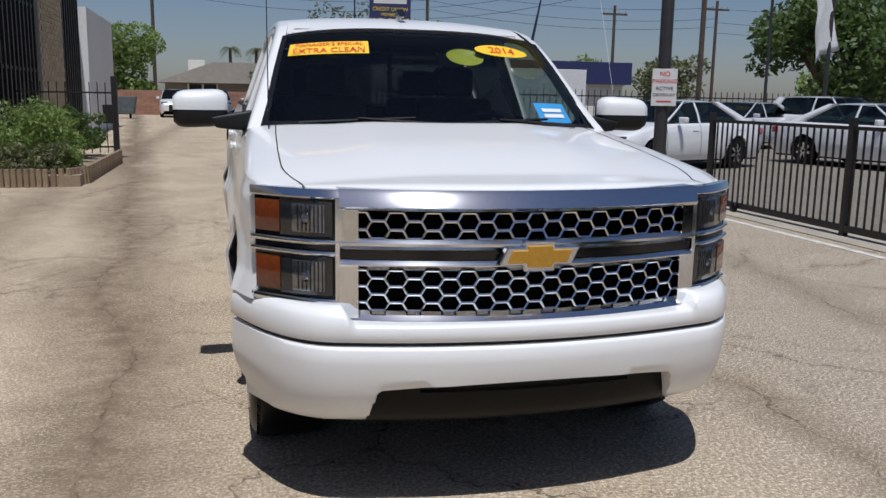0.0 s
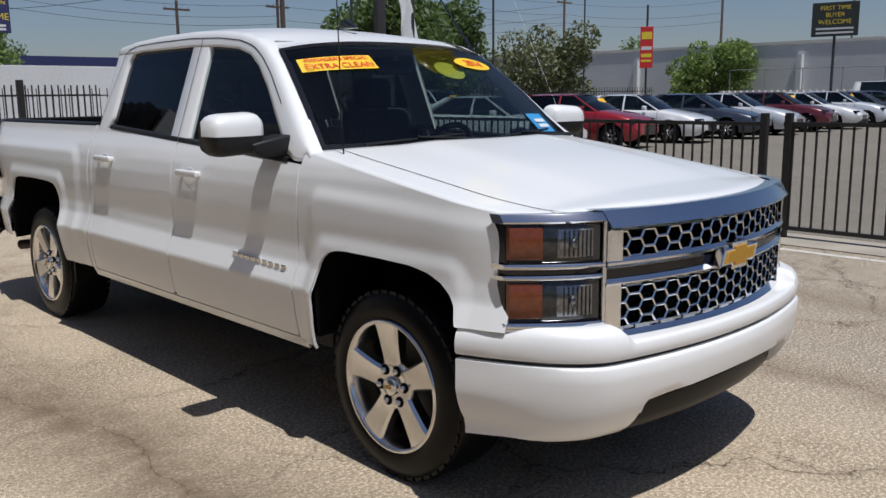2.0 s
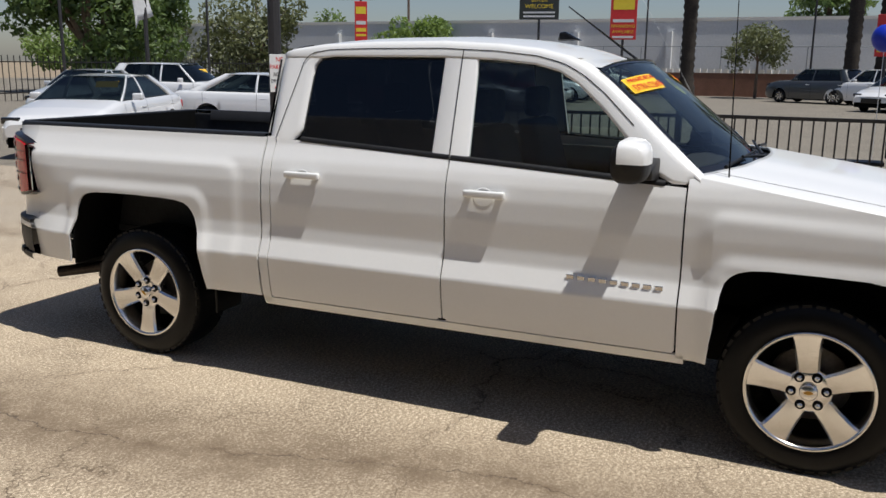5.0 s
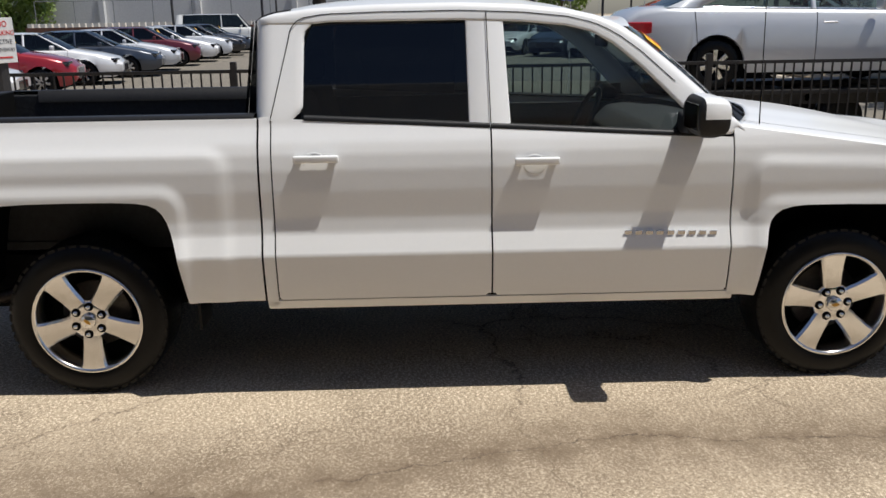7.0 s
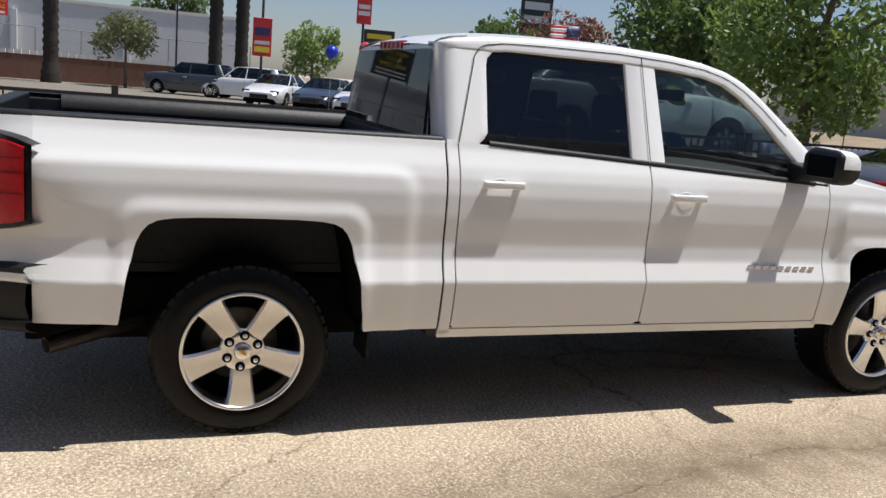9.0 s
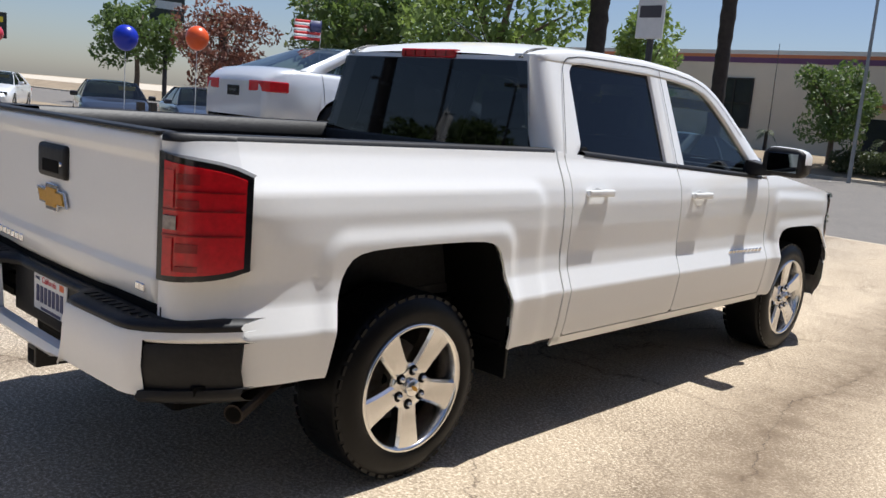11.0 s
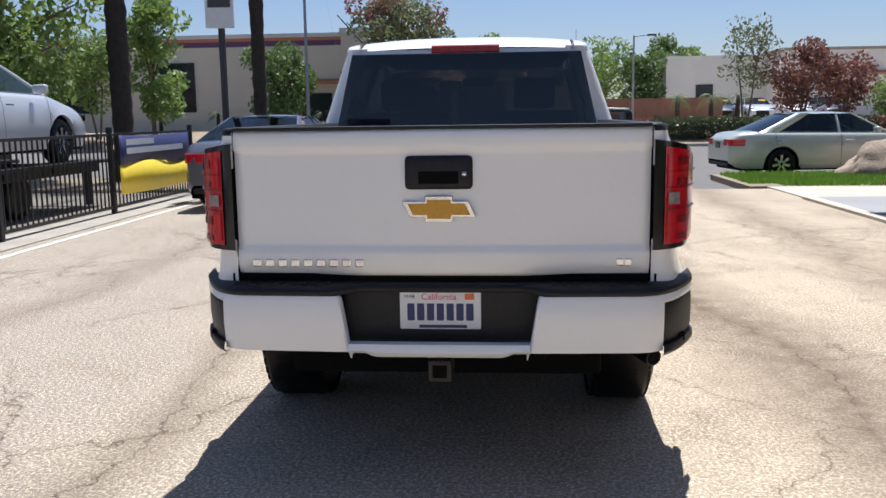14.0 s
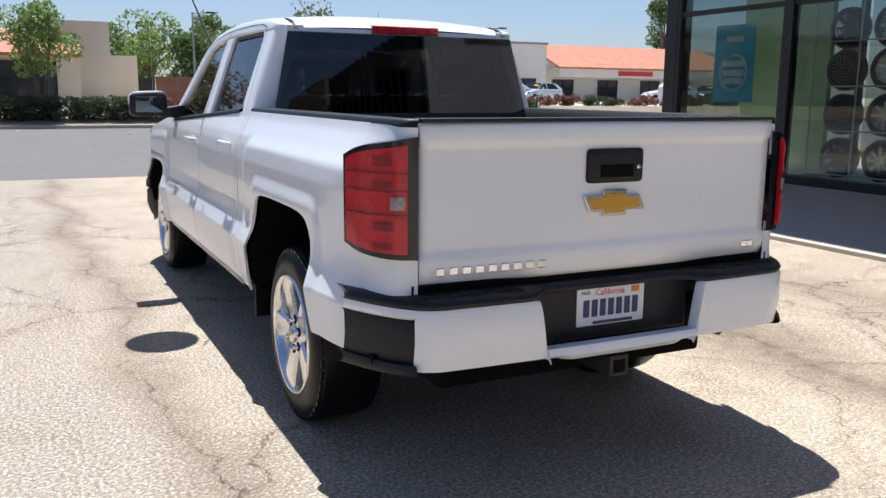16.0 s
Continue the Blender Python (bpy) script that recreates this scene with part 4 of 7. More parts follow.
        shell("bumper_end", [s * (0.82 + 0.150 * i / 12) for i in range(13)], lambda x: 0.692, lambda x: 0.735, W)
        shell("corner_step", [s * (0.815 + 0.152 * i / 12) for i in range(13)], lambda x: 0.535, lambda x: 0.694, M["blackplastic"], -0.010, "black corner step")
        shell("step_lip", [s * (0.818 + 0.158 * i / 12) for i in range(13)], lambda x: 0.50, lambda x: 0.548, M["blackplastic"], 0.016)
    shell("bumper_low", [-0.335 + 0.67 * i / 32 for i in range(33)], lambda x: 0.497 + 0.014 * sstep(0.24, 0.27, abs(x)), lambda x: 0.556, W, 0.001)
    part("bumper_recess", box(-0.37, 0.37, 2.83, 2.878, 0.54, 0.77, 0.01), M["blackplastic"], rb)
    rows = []
    for i in range(41):
        x = -0.968 + 1.936 * i / 40
        y = rear_plan(x)
        dip = 0.09 * (1 - sstep(0.30, 0.40, abs(x)))
        rows.append([(x, min(2.72 if abs(x) > 0.8 else 2.80, y - 0.09), 0.772), (x, y - 0.06 - dip, 0.770), (x, y - 0.008 - dip, 0.760), (x, y + 0.002 - dip, 0.748), (x, y - 0.01 - dip, 0.732)])
    part("step_pad", grid_mesh("step_pad", rows), M["blackplastic"], rb, "ribbed black step pad")
    for i in range(36):
        x = -0.77 + 1.54 * i / 35
        if abs(x) > 0.40:
            part("pad_rib", box(x - 0.006, x + 0.006, 2.885, rear_plan(x) - 0.045, 0.771, 0.7745), M["blackplastic"], rb)
    pl = part("licence_plate", box(-0.153, 0.153, 2.879, 2.884, 0.592, 0.744, 0.004, 1), mat("plate_white", (0.74, 0.74, 0.72), 0.4, 0, 0.05, 12), rb, "white licence plate with dark blue characters")
    ink = mat("plate_blue", (0.03, 0.04, 0.12), 0.5, 0, 0.05, 9)
    for k in range(7):
        part("plate_bar", box(-0.0135, 0.0135, 2.8836, 2.8866, 0.625, 0.69, 0.002, 1), ink, pl, at=Matrix.Translation((0.111 - 0.037 * k, 0, 0)))
    face = lambda x, z: Matrix.Translation((x, 2.8845, z)) @ Matrix.Rotation(math.pi, 4, "Z") @ Matrix.Rotation(radians(90), 4, "X")
    text("plate_script", "California", 0.034, mat("plate_red", (0.62, 0.03, 0.05), 0.5), face(0.005, 0.715), pl, 0.0008)
    text("plate_month", "MAR", 0.020, ink, face(0.115, 0.716), pl, 0.0008)
    part("plate_tag", box(-0.128, -0.092, 2.8838, 2.8855, 0.705, 0.728), mat("tag_orange", (0.75, 0.16, 0.04), 0.5), pl)
    part("plate_frame_bar", box(-0.10, 0.08, 2.8838, 2.8862, 0.597, 0.608), ink, pl)
    part("hitch_receiver", box(-0.042, 0.042, 2.72, 2.95, 0.405, 0.485, 0.006), M["iron"], T, "black square tow hitch receiver")
    part("hitch_hole", box(-0.027, 0.027, 2.93, 2.9515, 0.420, 0.470), M["dark"], T)
    part("hitch_bar", box(-0.40, 0.40, 2.66, 2.76, 0.43, 0.50, 0.02), M["dark"], T)
    part("exhaust_pipe", rod((-0.62, 2.20, 0.46), (-0.84, 2.60, 0.405), 0.034, 0.036, 16), mat("exhaust_steel", (0.05, 0.04, 0.035), 0.45, 0.8, 0.3, 18), T, "rusty steel exhaust pipe")
    part("exhaust_mouth", rod((-0.837, 2.594, 0.4058), (-0.8415, 2.602, 0.4047), 0.029, 0.029, 16), M["dark"], T)
    # underbody in near-black; the floor plates are added to stop sun leaking through
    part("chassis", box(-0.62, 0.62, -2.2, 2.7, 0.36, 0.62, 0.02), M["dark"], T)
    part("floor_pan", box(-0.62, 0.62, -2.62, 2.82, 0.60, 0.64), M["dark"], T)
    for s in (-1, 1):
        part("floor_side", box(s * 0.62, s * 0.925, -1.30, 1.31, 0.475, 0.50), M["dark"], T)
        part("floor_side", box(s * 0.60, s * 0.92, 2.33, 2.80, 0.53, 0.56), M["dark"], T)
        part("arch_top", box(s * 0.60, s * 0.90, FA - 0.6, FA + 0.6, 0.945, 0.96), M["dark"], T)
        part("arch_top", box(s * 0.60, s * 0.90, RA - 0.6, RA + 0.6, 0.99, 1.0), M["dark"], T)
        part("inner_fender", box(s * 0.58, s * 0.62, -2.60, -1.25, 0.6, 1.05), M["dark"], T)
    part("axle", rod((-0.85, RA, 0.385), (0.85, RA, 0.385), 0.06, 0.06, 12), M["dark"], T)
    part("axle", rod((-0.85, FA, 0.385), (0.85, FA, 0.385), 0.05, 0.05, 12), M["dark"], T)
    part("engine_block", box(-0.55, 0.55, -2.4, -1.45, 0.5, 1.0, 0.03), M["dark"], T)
    # grille
    gr = thing("grille", "", "")
    gr.parent = T
    gr["label"] = "chrome honeycomb grille with gold emblem"
    part("grille_back", curved("grille_back", -0.64, 0.64, 0.675, 1.10, -0.06, 0.02), M["dark"], gr)
    for nm, x0, x1, z0, z1, pr, dp in (("grille_bar", -0.645, 0.645, 0.915, 0.952, 0.016, 0.07), ("grille_bar", -0.645, 0.645, 0.848, 0.880, 0.012, 0.07), ):
        part(nm, curved(nm, x0, x1, z0, z1, pr, dp, 28, front_y, 0.0, 0.014), M["chrome"], gr)
    part("grille_bar", curved("grille_bar", -0.645, 0.645, 1.046, 1.112, 0.098, 0.09, 28, front_y, 0.46, 0.012), M["chrome"], gr)
    part("grille_bar", curved("grille_bar", -0.62, 0.62, 0.672, 0.708, -0.125, 0.08, 28, front_y, 0.62, 0.008), M["chrome"], gr)
    for s in (-1, 1):
        a, b = sorted((s * 0.585, s * 0.645))
        part("grille_side", curved("grille_side", a, b, 0.68, 0.875, 0.010, 0.07, 6), M["chrome"], gr)
        part("grille_side", curved("grille_side", a, b, 0.92, 1.05, 0.012, 0.07, 6), M["chrome"], gr)
    part("grille_gap", curved("grille_gap", -0.64, 0.64, 0.878, 0.918, 0.0, 0.04), M["gloss_black"], gr)
    for z0, z1, nr in ((0.952, 1.040, 4), (0.712, 0.848, 6)):
        bm = bmesh.new()
        px = 0.116
        pz = (z1 - z0) / (nr - 1)
        def P(x, z, d):
            z = min(max(z, z0), z1)
            return (x, front_y(x) - d, z)
        for r in range(nr):
            for c in range(-8, 9):
                cxx = (c + (0.5 if r % 2 else 0)) * px
                cz = z0 + r * pz
                if abs(cxx) > 0.60:
                    continue
                ha, hb = px * 0.315, px * 0.185
                ang = [(ha, 0), (hb, pz), (-hb, pz), (-ha, 0), (-hb, -pz), (hb, -pz)]
                o = [bm.verts.new(P(cxx + u * 1.03, cz + v * 1.02, 0.004)) for u, v in ang]
                q = [bm.verts.new(P(cxx + u * 0.90, cz + v * 0.84, 0.001)) for u, v in ang]
                w = [bm.verts.new(P(cxx + u * 0.87, cz + v * 0.80, -0.035)) for u, v in ang]
                for i in range(6):
                    j = (i + 1) % 6
                    for A, B in ((o, q), (q, w)):
                        try:
                            bm.faces.new((A[i], A[j], B[j], B[i]))
                        except ValueError:
                            pass
        bmesh.ops.dissolve_degenerate(bm, edges=bm.edges[:], dist=1e-5)
        part("honeycomb", bm, M["chrome"], gr, "chrome honeycomb mesh")
    em = part("emblem_rim", prism(bowtie(0.285, 0.104), "y", -2.772, -2.735, 0.004, 1), M["chrome"], gr, "chrome-rimmed gold emblem", at=Matrix.Translation((0, 0, 0.899)))
    part("emblem_face", prism(bowtie(0.228, 0.072), "y", -2.777, -2.765, 0.002, 1), M["gold"], em)
    # front bumper
    fb = thing("front_bumper", "", "")
    fb.parent = T
    fb["label"] = "white front bumper with black lower air dam"
    def nose(x):
        a = abs(x)
        return -2.80 + 0.10 * (a / 0.7) ** 2 + (0.36 * ((a - 0.66) / 0.34) ** 2.3 if a > 0.66 else 0)
    def fshell(nm, prof, xs, mt, lab="", low=None, high=None):
        rows = []
        for x in xs:
            zmin = low(x) if low else -1
            k = sstep(0.80, 0.985, abs(x))
            rows.append([(x - math.copysign(min(o, 0.05) * k, x), nose(x) + o * (1 - k), min(max(z, zmin), high(x) if high else 9)) for z, o in prof])
        return part(nm, sharp(cleaned(grid_mesh(nm, rows)), 50), mt, fb, lab)
    xs = [0.992 * math.sin(math.pi * (i / 80 - 0.5)) for i in range(81)]
    fshell("bumper_top", [(0.70, 0.22), (0.722, 0.12), (0.732, 0.07), (0.722, 0.03), (0.70, 0.008), (0.67, 0.0), (0.635, 0.0), (0.622, 0.006), (0.619, 0.02)], sorted(set(xs + [s * (0.59 + 0.006 * i) for i in range(14) for s in (-1, 1)])), W, "", None, lambda x: 0.678 + 0.06 * sstep(0.60, 0.655, abs(x)))
    fshell("bumper_gap", [(0.624, 0.02), (0.60, 0.02)], xs, M["blackplastic"])
    lowcut = lambda x: 0.478 - 0.02 * (abs(x) / 0.5) ** 2 - 0.12 * sstep(0.525, 0.56, abs(x)) - 0.03 * sstep(0.55, 0.62, abs(x)) + 0.075 * sstep(0.62, 0.95, abs(x))
    fshell("bumper_skin", [(0.608, 0.02), (0.605, 0.004), (0.595, -0.004), (0.55, -0.004), (0.50, 0.002), (0.47, 0.008), (0.44, 0.016), (0.41, 0.028), (0.38, 0.045), (0.35, 0.068), (0.33, 0.09), (0.32, 0.12)], sorted(set(xs + [s * (0.48 + 0.01 * i) for i in range(16) for s in (-1, 1)])), W, "white painted bumper skin", lowcut)
    fshell("air_dam", [(0.50, 0.075), (0.46, 0.08), (0.42, 0.085), (0.40, 0.085), (0.36, 0.09), (0.325, 0.105), (0.305, 0.14)], [0.60 * (-1 + i / 20) for i in range(41)], M["rubber"], "black plastic air dam")
    fshell("dam_ridge", [(0.436, 0.085), (0.430, 0.068), (0.424, 0.085)], [0.38 * (-1 + i / 12) for i in range(25)], M["blackplastic"])
    # wheels
    ws = {s: wheel(s) for s in (-1, 1)}
    for s in (-1, 1):
        for k, yc in enumerate((FA, RA)):
            turn = Matrix.Translation((s * 0.925, yc, 0.380)) @ Matrix.Rotation(radians((36 if k else -6) if s < 0 else 20), 4, "X")
            w = ws[s] if k == 0 else copy_thing(ws[s], turn)
            w.matrix_basis = turn
            w.parent = T
    # stickers on the windscreen
    def decal(nm, u0, u1, f0, f1, mt, label, oval=False, parent=T):
        rows = []
        for i in range(9):
            row = []
            for j in range(17):
                p, q = -1 + j / 8, -1 + i / 4
                if oval:
                    p, q = p * math.sqrt(max(0, 1 - 0.5 * q * q)), q * math.sqrt(max(0, 1 - 0.5 * p * p))
                u, f = (u0 + u1) / 2 + p * (u1 - u0) / 2, (f0 + f1) / 2 + q * (f1 - f0) / 2
                row.append(shield(u, f) + Vector((0, -0.005, 0.005)))
            rows.append(row)
        return part(nm, grid_mesh(nm, rows), mt, parent, label)
    yellow = mat("sticker_yellow", (0.86, 0.55, 0.02), 0.5, 0, 0.05, 9)
    red = mat("sticker_red", (0.70, 0.03, 0.02), 0.5, 0, 0.05, 9)
    def on_shield(u, f, roll=0.0):
        p = shield(u, f) + Vector((0, -0.007, 0.007))
        ex = (shield(u + 0.02, f) - shield(u - 0.02, f)).normalized()
        ey = (shield(u, f + 0.02) - shield(u, f - 0.02)).normalized()
        ez = ex.cross(ey).normalized()
        ey = ez.cross(ex)
        m = Matrix((ex, ey, ez)).transposed().to_4x4()
        m.translation = p
        return m @ Matrix.Rotation(roll, 4, "Z")
    d = decal("sale_sticker", -0.925, -0.38, 0.70, 0.845, yellow, "yellow windscreen sticker with red lettering")
    text("lettering", "EXTRA CLEAN", 0.056, red, on_shield(-0.652, 0.738), d, 0.0006)
    text("lettering", "MANAGER'S SPECIAL", 0.037, red, on_shield(-0.652, 0.811), d, 0.0006)
    d = decal("year_sticker", 0.40, 0.82, 0.72, 0.86, yellow, "yellow oval year sticker", True)
    text("lettering", "2014", 0.075, red, on_shield(0.61, 0.788), d, 0.0006)
    d = decal("round_sticker", 0.64, 0.86, 0.06, 0.24, mat("sticker_blue", (0.05, 0.30, 0.62), 0.4, 0, 0.05, 9), "blue dealer sticker on the windscreen")
    for k in range(2):
        part("sticker_bar", box(-0.06, 0.06, -0.012, 0.012, 0, 0.001), M["white"], d, at=on_shield(0.75, 0.17 - 0.05 * k))
    # yellow-green disc behind the windscreen
    part("window_tag", lathe("window_tag", [(0.075, 0), (0.07, 0.004), (0, 0.004)], 28), mat("disc_green", (0.45, 0.47, 0.05), 0.5, 0, 0.1, 9), T, "round yellow-green disc inside the windscreen", at=on_shield(0.32, 0.74) @ Matrix.Translation((0, 0, -0.03)) @ Matrix.Rotation(radians(90), 4, "Y") @ Matrix.Diagonal((1, 1.0, 1.35, 1)))
    return T


truck = build_truck()


# ---- ground, road, kerbs ----
def sheet(name, x0, x1, y0, y1, z, material, label, category, thick_=0.08):
    ob = part(name, box(x0, x1, y0, y1, z - thick_, z), material)
    return tagged(ob, label, category, kind="structure")


sheet("ground", -900, 900, -900, 900, -0.16, M["earth"], "dry earth reaching to the horizon", "ground", 0.1)
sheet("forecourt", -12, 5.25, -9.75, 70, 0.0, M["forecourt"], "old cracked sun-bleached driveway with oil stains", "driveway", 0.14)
sheet("lot", 5.25, 62, -9.75, 70, -0.004, M["lot"], "grey asphalt sales lot", "parking lot", 0.136)
sheet("road", -300, 300, -32.0, -10.1, -0.10, M["road"], "grey asphalt street with several lanes", "road", 0.06)
sheet("kerb_near", -4.2, 300, -10.1, -9.75, -0.03, M["concrete"], "pale concrete kerb lip at the driveway", "kerb", 0.1)
sheet("far_kerb", -300, 300, -32.4, -32.0, 0.03, M["concrete"], "pale concrete kerb across the street", "kerb", 0.2)
sheet("far_verge", -300, 300, -110, -32.4, 0.0, M["earth"], "dry planted verge across the street", "verge", 0.15)


# ---- the iron fence and the sliding gate ----
def fence_run(name, label, y0, y1, x, h, step=0.115, posts=()):
    f = thing(name, label, "fence", pose(x, y0, 0), kind="structure")
    L = y1 - y0
    bar = box(-0.009, 0.009, -0.009, 0.009, 0.10, h - 0.03)
    me = None
    n = int(L / step)
    for i in range(n + 1):
        if me is None:
            me = part("bar", bar, M["iron"], f, at=Matrix.Translation((0, i * step, 0))).data
        else:
            part("bar", me, M["iron"], f, at=Matrix.Translation((0, i * step, 0)))
    for z in (0.11, h - 0.05):
        part("rail", box(-0.02, 0.02, 0, L, z - 0.02, z + 0.02, 0.003), M["iron"], f)
    for p in posts:
        part("post", box(-0.035, 0.035, p - y0 - 0.035, p - y0 + 0.035, 0, h + 0.06, 0.006), M["iron"], f)
    return f


gate = fence_run("sliding_gate", "black iron sliding gate on small wheels", -0.2, 5.2, 5.50, 1.22, 0.115, (-0.2, 2.4, 5.1))
for y in (0.3, 4.6):
    part("gate_wheel", lathe("gate_wheel", [(0.0, -0.02), (0.06, -0.02), (0.065, -0.012), (0.065, 0.012), (0.06, 0.02), (0, 0.02)], 20), M["rubber"], gate, at=Matrix.Translation((-0.05, y, 0.065)))
part("gate_beam", box(-0.03, 0.03, -0.1, 5.4, 0.06, 0.13, 0.005), M["iron"], gate)
fence_run("fence", "black iron bar fence beside the driveway", -9.3, -0.35, 5.62, 1.22, 0.118, (-9.3, -6.15, -3.3, -0.4))


# ---- other vehicles ----
def car(name, label, category, color, L=4.8, W=1.84, H=1.46, hood=0.72, cowl=0.98, deck=1.02, shape=(-1.12, -0.28, 0.92, 1.85), nose=0.12, wb=2.78, glass_mat=None, tail_z=0.80, group="parked cars"):
    """A car with its nose towards -y: body with arches, glasshouse, pillars, lamps, wheels and mirrors."""
    T = thing(name, label, category, group=group)
    w, h2 = W / 2, L / 2
    fa, ra = -wb / 2 - 0.06, wb / 2 - 0.06
    R = 0.325
    y_ws, y_rf, y_rr, y_rb = shape

    def top(y):
        return lerp_table([(-h2, hood - 0.12), (-h2 + 0.12, hood), (-h2 + 0.6, hood + 0.13), (y_ws, cowl), (y_rb, deck), (h2 - 0.15, deck - 0.03), (h2, deck - 0.14)], y)

    def half(y):
        f = abs(y) / h2
        return w * (1 - 0.17 * max(0, (f - 0.72) / 0.28) ** 2.2)

    def low(y):
        for yc in (fa, ra):
            d = abs(y - yc) / (R + 0.07)
            if d < 1:
                return max(0.24, R * 0.9 + (R + 0.10) * math.sqrt(1 - d * d))
        return 0.22

    ys = sorted({round(-h2 + L * i / 44, 4) for i in range(45)} | {round(yc + s * (R + 0.07) * k, 4) for yc in (fa, ra) for s in (-1, 1) for k in (0.8, 0.93, 0.99, 1.0)})
    rows = []
    for y in ys:
        b, t, lo = half(y), top(y), low(y)
        end = 0.10 * max(0, (abs(y) / h2 - 0.9) / 0.1) ** 2
        prof = [(0.93, lo + end), (0.985, max(lo, 0.34)), (1.0, max(lo, 0.55)), (0.985, max(lo, 0.70 * t + 0.08)), (0.955, max(lo + 0.01, t - 0.07)), (0.91, t - 0.015), (0.80, t + 0.01), (0.4, t + 0.03), (0, t + 0.036)]
        half_row = [(b * k, y, min(z, t + 0.04)) for k, z in prof]
        rows.append(half_row + [(-x, y2, z) for x, y2, z in half_row[-2::-1]])
    ends = []
    for row, sg in ((rows[0], -1), (rows[-1], 1)):
        ends.append([[(x * k, y + sg * d, 0.60 + (z - 0.60) * kz) for x, y, z in row] for d, k, kz in ((0.035, 0.965, 0.9), (0.055, 0.90, 0.74))])
    rows = ends[0][::-1] + rows + ends[1]
    me = grid_mesh("body", rows)
    bm = bmesh.new()
    bm.from_mesh(me)
    bm.verts.ensure_lookup_table()
    n = len(rows[0])
    bm.faces.new([bm.verts[j] for j in range(n)])
    bm.faces.new([bm.verts[(len(rows) - 1) * n + j] for j in range(n)])
    bmesh.ops.recalc_face_normals(bm, faces=bm.faces[:])
    bm.to_mesh(me)
    bm.free()
    body = part("body", sharp(me, 55), M["carpaint"], T)
    body.color = (*color, 1)
    part("underbody", box(-w * 0.86, w * 0.86, -h2 + 0.2, h2 - 0.2, 0.18, 0.5), M["dark"], T)
    bx, rx = w * 0.89, w * 0.66
    gm = glass_mat or M["glass_car"]
    base = lambda y: (bx, top(y) - 0.005)
    def gp(y0, y1, f, s, bulge=0.02):
        b = base(y0)
        z1 = H - 0.035
        return Vector((s * (b[0] + (rx - b[0]) * f + bulge * math.sin(f * math.pi)), y0 + (y1 - y0) * f, b[1] + (z1 - b[1]) * f))
    for nm, ya, yb in (("windscreen", y_ws, y_rf), ("rear_window", y_rb, y_rr)):
        rows = []
        sg = -1 if ya < yb else 1
        for i in range(6):
            f = i / 5
            a = gp(ya, yb, f, 1)
            rows.append([(a.x * u, a.y + sg * 0.10 * (1 - u * u) * (1 - 0.4 * f), a.z + 0.012 * (1 - u * u)) for u in [-1 + j / 5 for j in range(11)]])
        part(nm, grid_mesh(nm, rows), gm, T)
    ym0, ym1 = 0.30 * (y_rb - y_ws) + y_ws + 0.25, 0
    mid_b, mid_t = ym0, ym0 + 0.02
    for s in (-1, 1):
        for nm, b0, b1, t0, t1 in (("side_window", y_ws + 0.10, mid_b, y_rf + 0.02, mid_t), ("side_window", mid_b, y_rb - 0.40, mid_t, y_rr - 0.24)):
            rows = [[gp(b0 + (b1 - b0) * j / 6, t0 + (t1 - t0) * j / 6, f, s) for j in range(7)] for f in (0, 0.25, 0.5, 0.75, 0.97)]
            part(nm, grid_mesh(nm, rows), gm, T)
        for b0, t0, wd, wt in ((y_ws, y_rf, 0.10, 0.06), (mid_b, mid_t, 0.06, 0.05), (y_rb - 0.02, y_rr + 0.02, -0.42, -0.30)):
            rows = []
            for f in (0, 0.2, 0.4, 0.6, 0.8, 1.0):
                a, c = gp(b0, t0, f, s), gp(b0 + wd, t0 + wt, f, s)
                o = Vector((s * 0.012, 0, 0))
                rows.append([a - o * 2, a + o, c + o, c - o * 2])
            p_ = part("pillar", grid_mesh("pillar", rows), M["carpaint"], T)
            p_.color = (*color, 1)
    rows = []
    for i in range(13):
        f = i / 12
        y = y_rf - 0.04 + (y_rr + 0.08 - y_rf) * f
        e = 0.05 * (1 - math.sin(math.pi * min(1, max(0, f))) ** 0.5)
        rows.append([(rx * 1.06 * u, y - (0.10 * (1 - u * u) if f == 0 else 0) + (0.10 * (1 - u * u) if f == 1 else 0), H - 0.05 * abs(u) ** 3 - e * 0.8) for u in [-1 + j / 6 for j in range(13)]])
    rf = part("roof", grid_mesh("roof", rows), M["carpaint"], T)
    rf.color = (*color, 1)
    for s in (-1, 1):
        xw = half(-h2 + 0.1)
        a = part("headlamp", box(xw * 0.55, xw * 1.0, -0.22, 0.10, -0.09, 0.03, 0.03, 2), M["lamp"], T, at=Matrix.Translation((0, -h2 + 0.2, hood - 0.02)) @ Matrix.Diagonal((s, 1, 1, 1)) @ Matrix.Rotation(radians(8), 4, "Z"))
        part("tail_lamp", prism([(half(h2) * 0.50, h2 + 0.066), (half(h2) * 0.92, h2 + 0.05), (half(h2) * 1.03, h2 - 0.005), (half(h2 - 0.26) * 1.008, h2 - 0.26), (half(h2) * 0.5, h2 - 0.1)], "z", -0.075, 0.07, 0.016, 2), M["red_lens"], T, at=Matrix.Translation((0, 0, tail_z)) @ Matrix.Diagonal((s, 1, 1, 1)))
        mz = top(y_ws) + 0.07
        mr = part("mirror", box(-0.10, 0.10, -0.06, 0.05, -0.065, 0.065, 0.035, 3), M["carpaint"], T, at=Matrix.Translation((s * (w + 0.08), y_ws + 0.42, mz)), smooth=True)
        mr.color = (*color, 1)
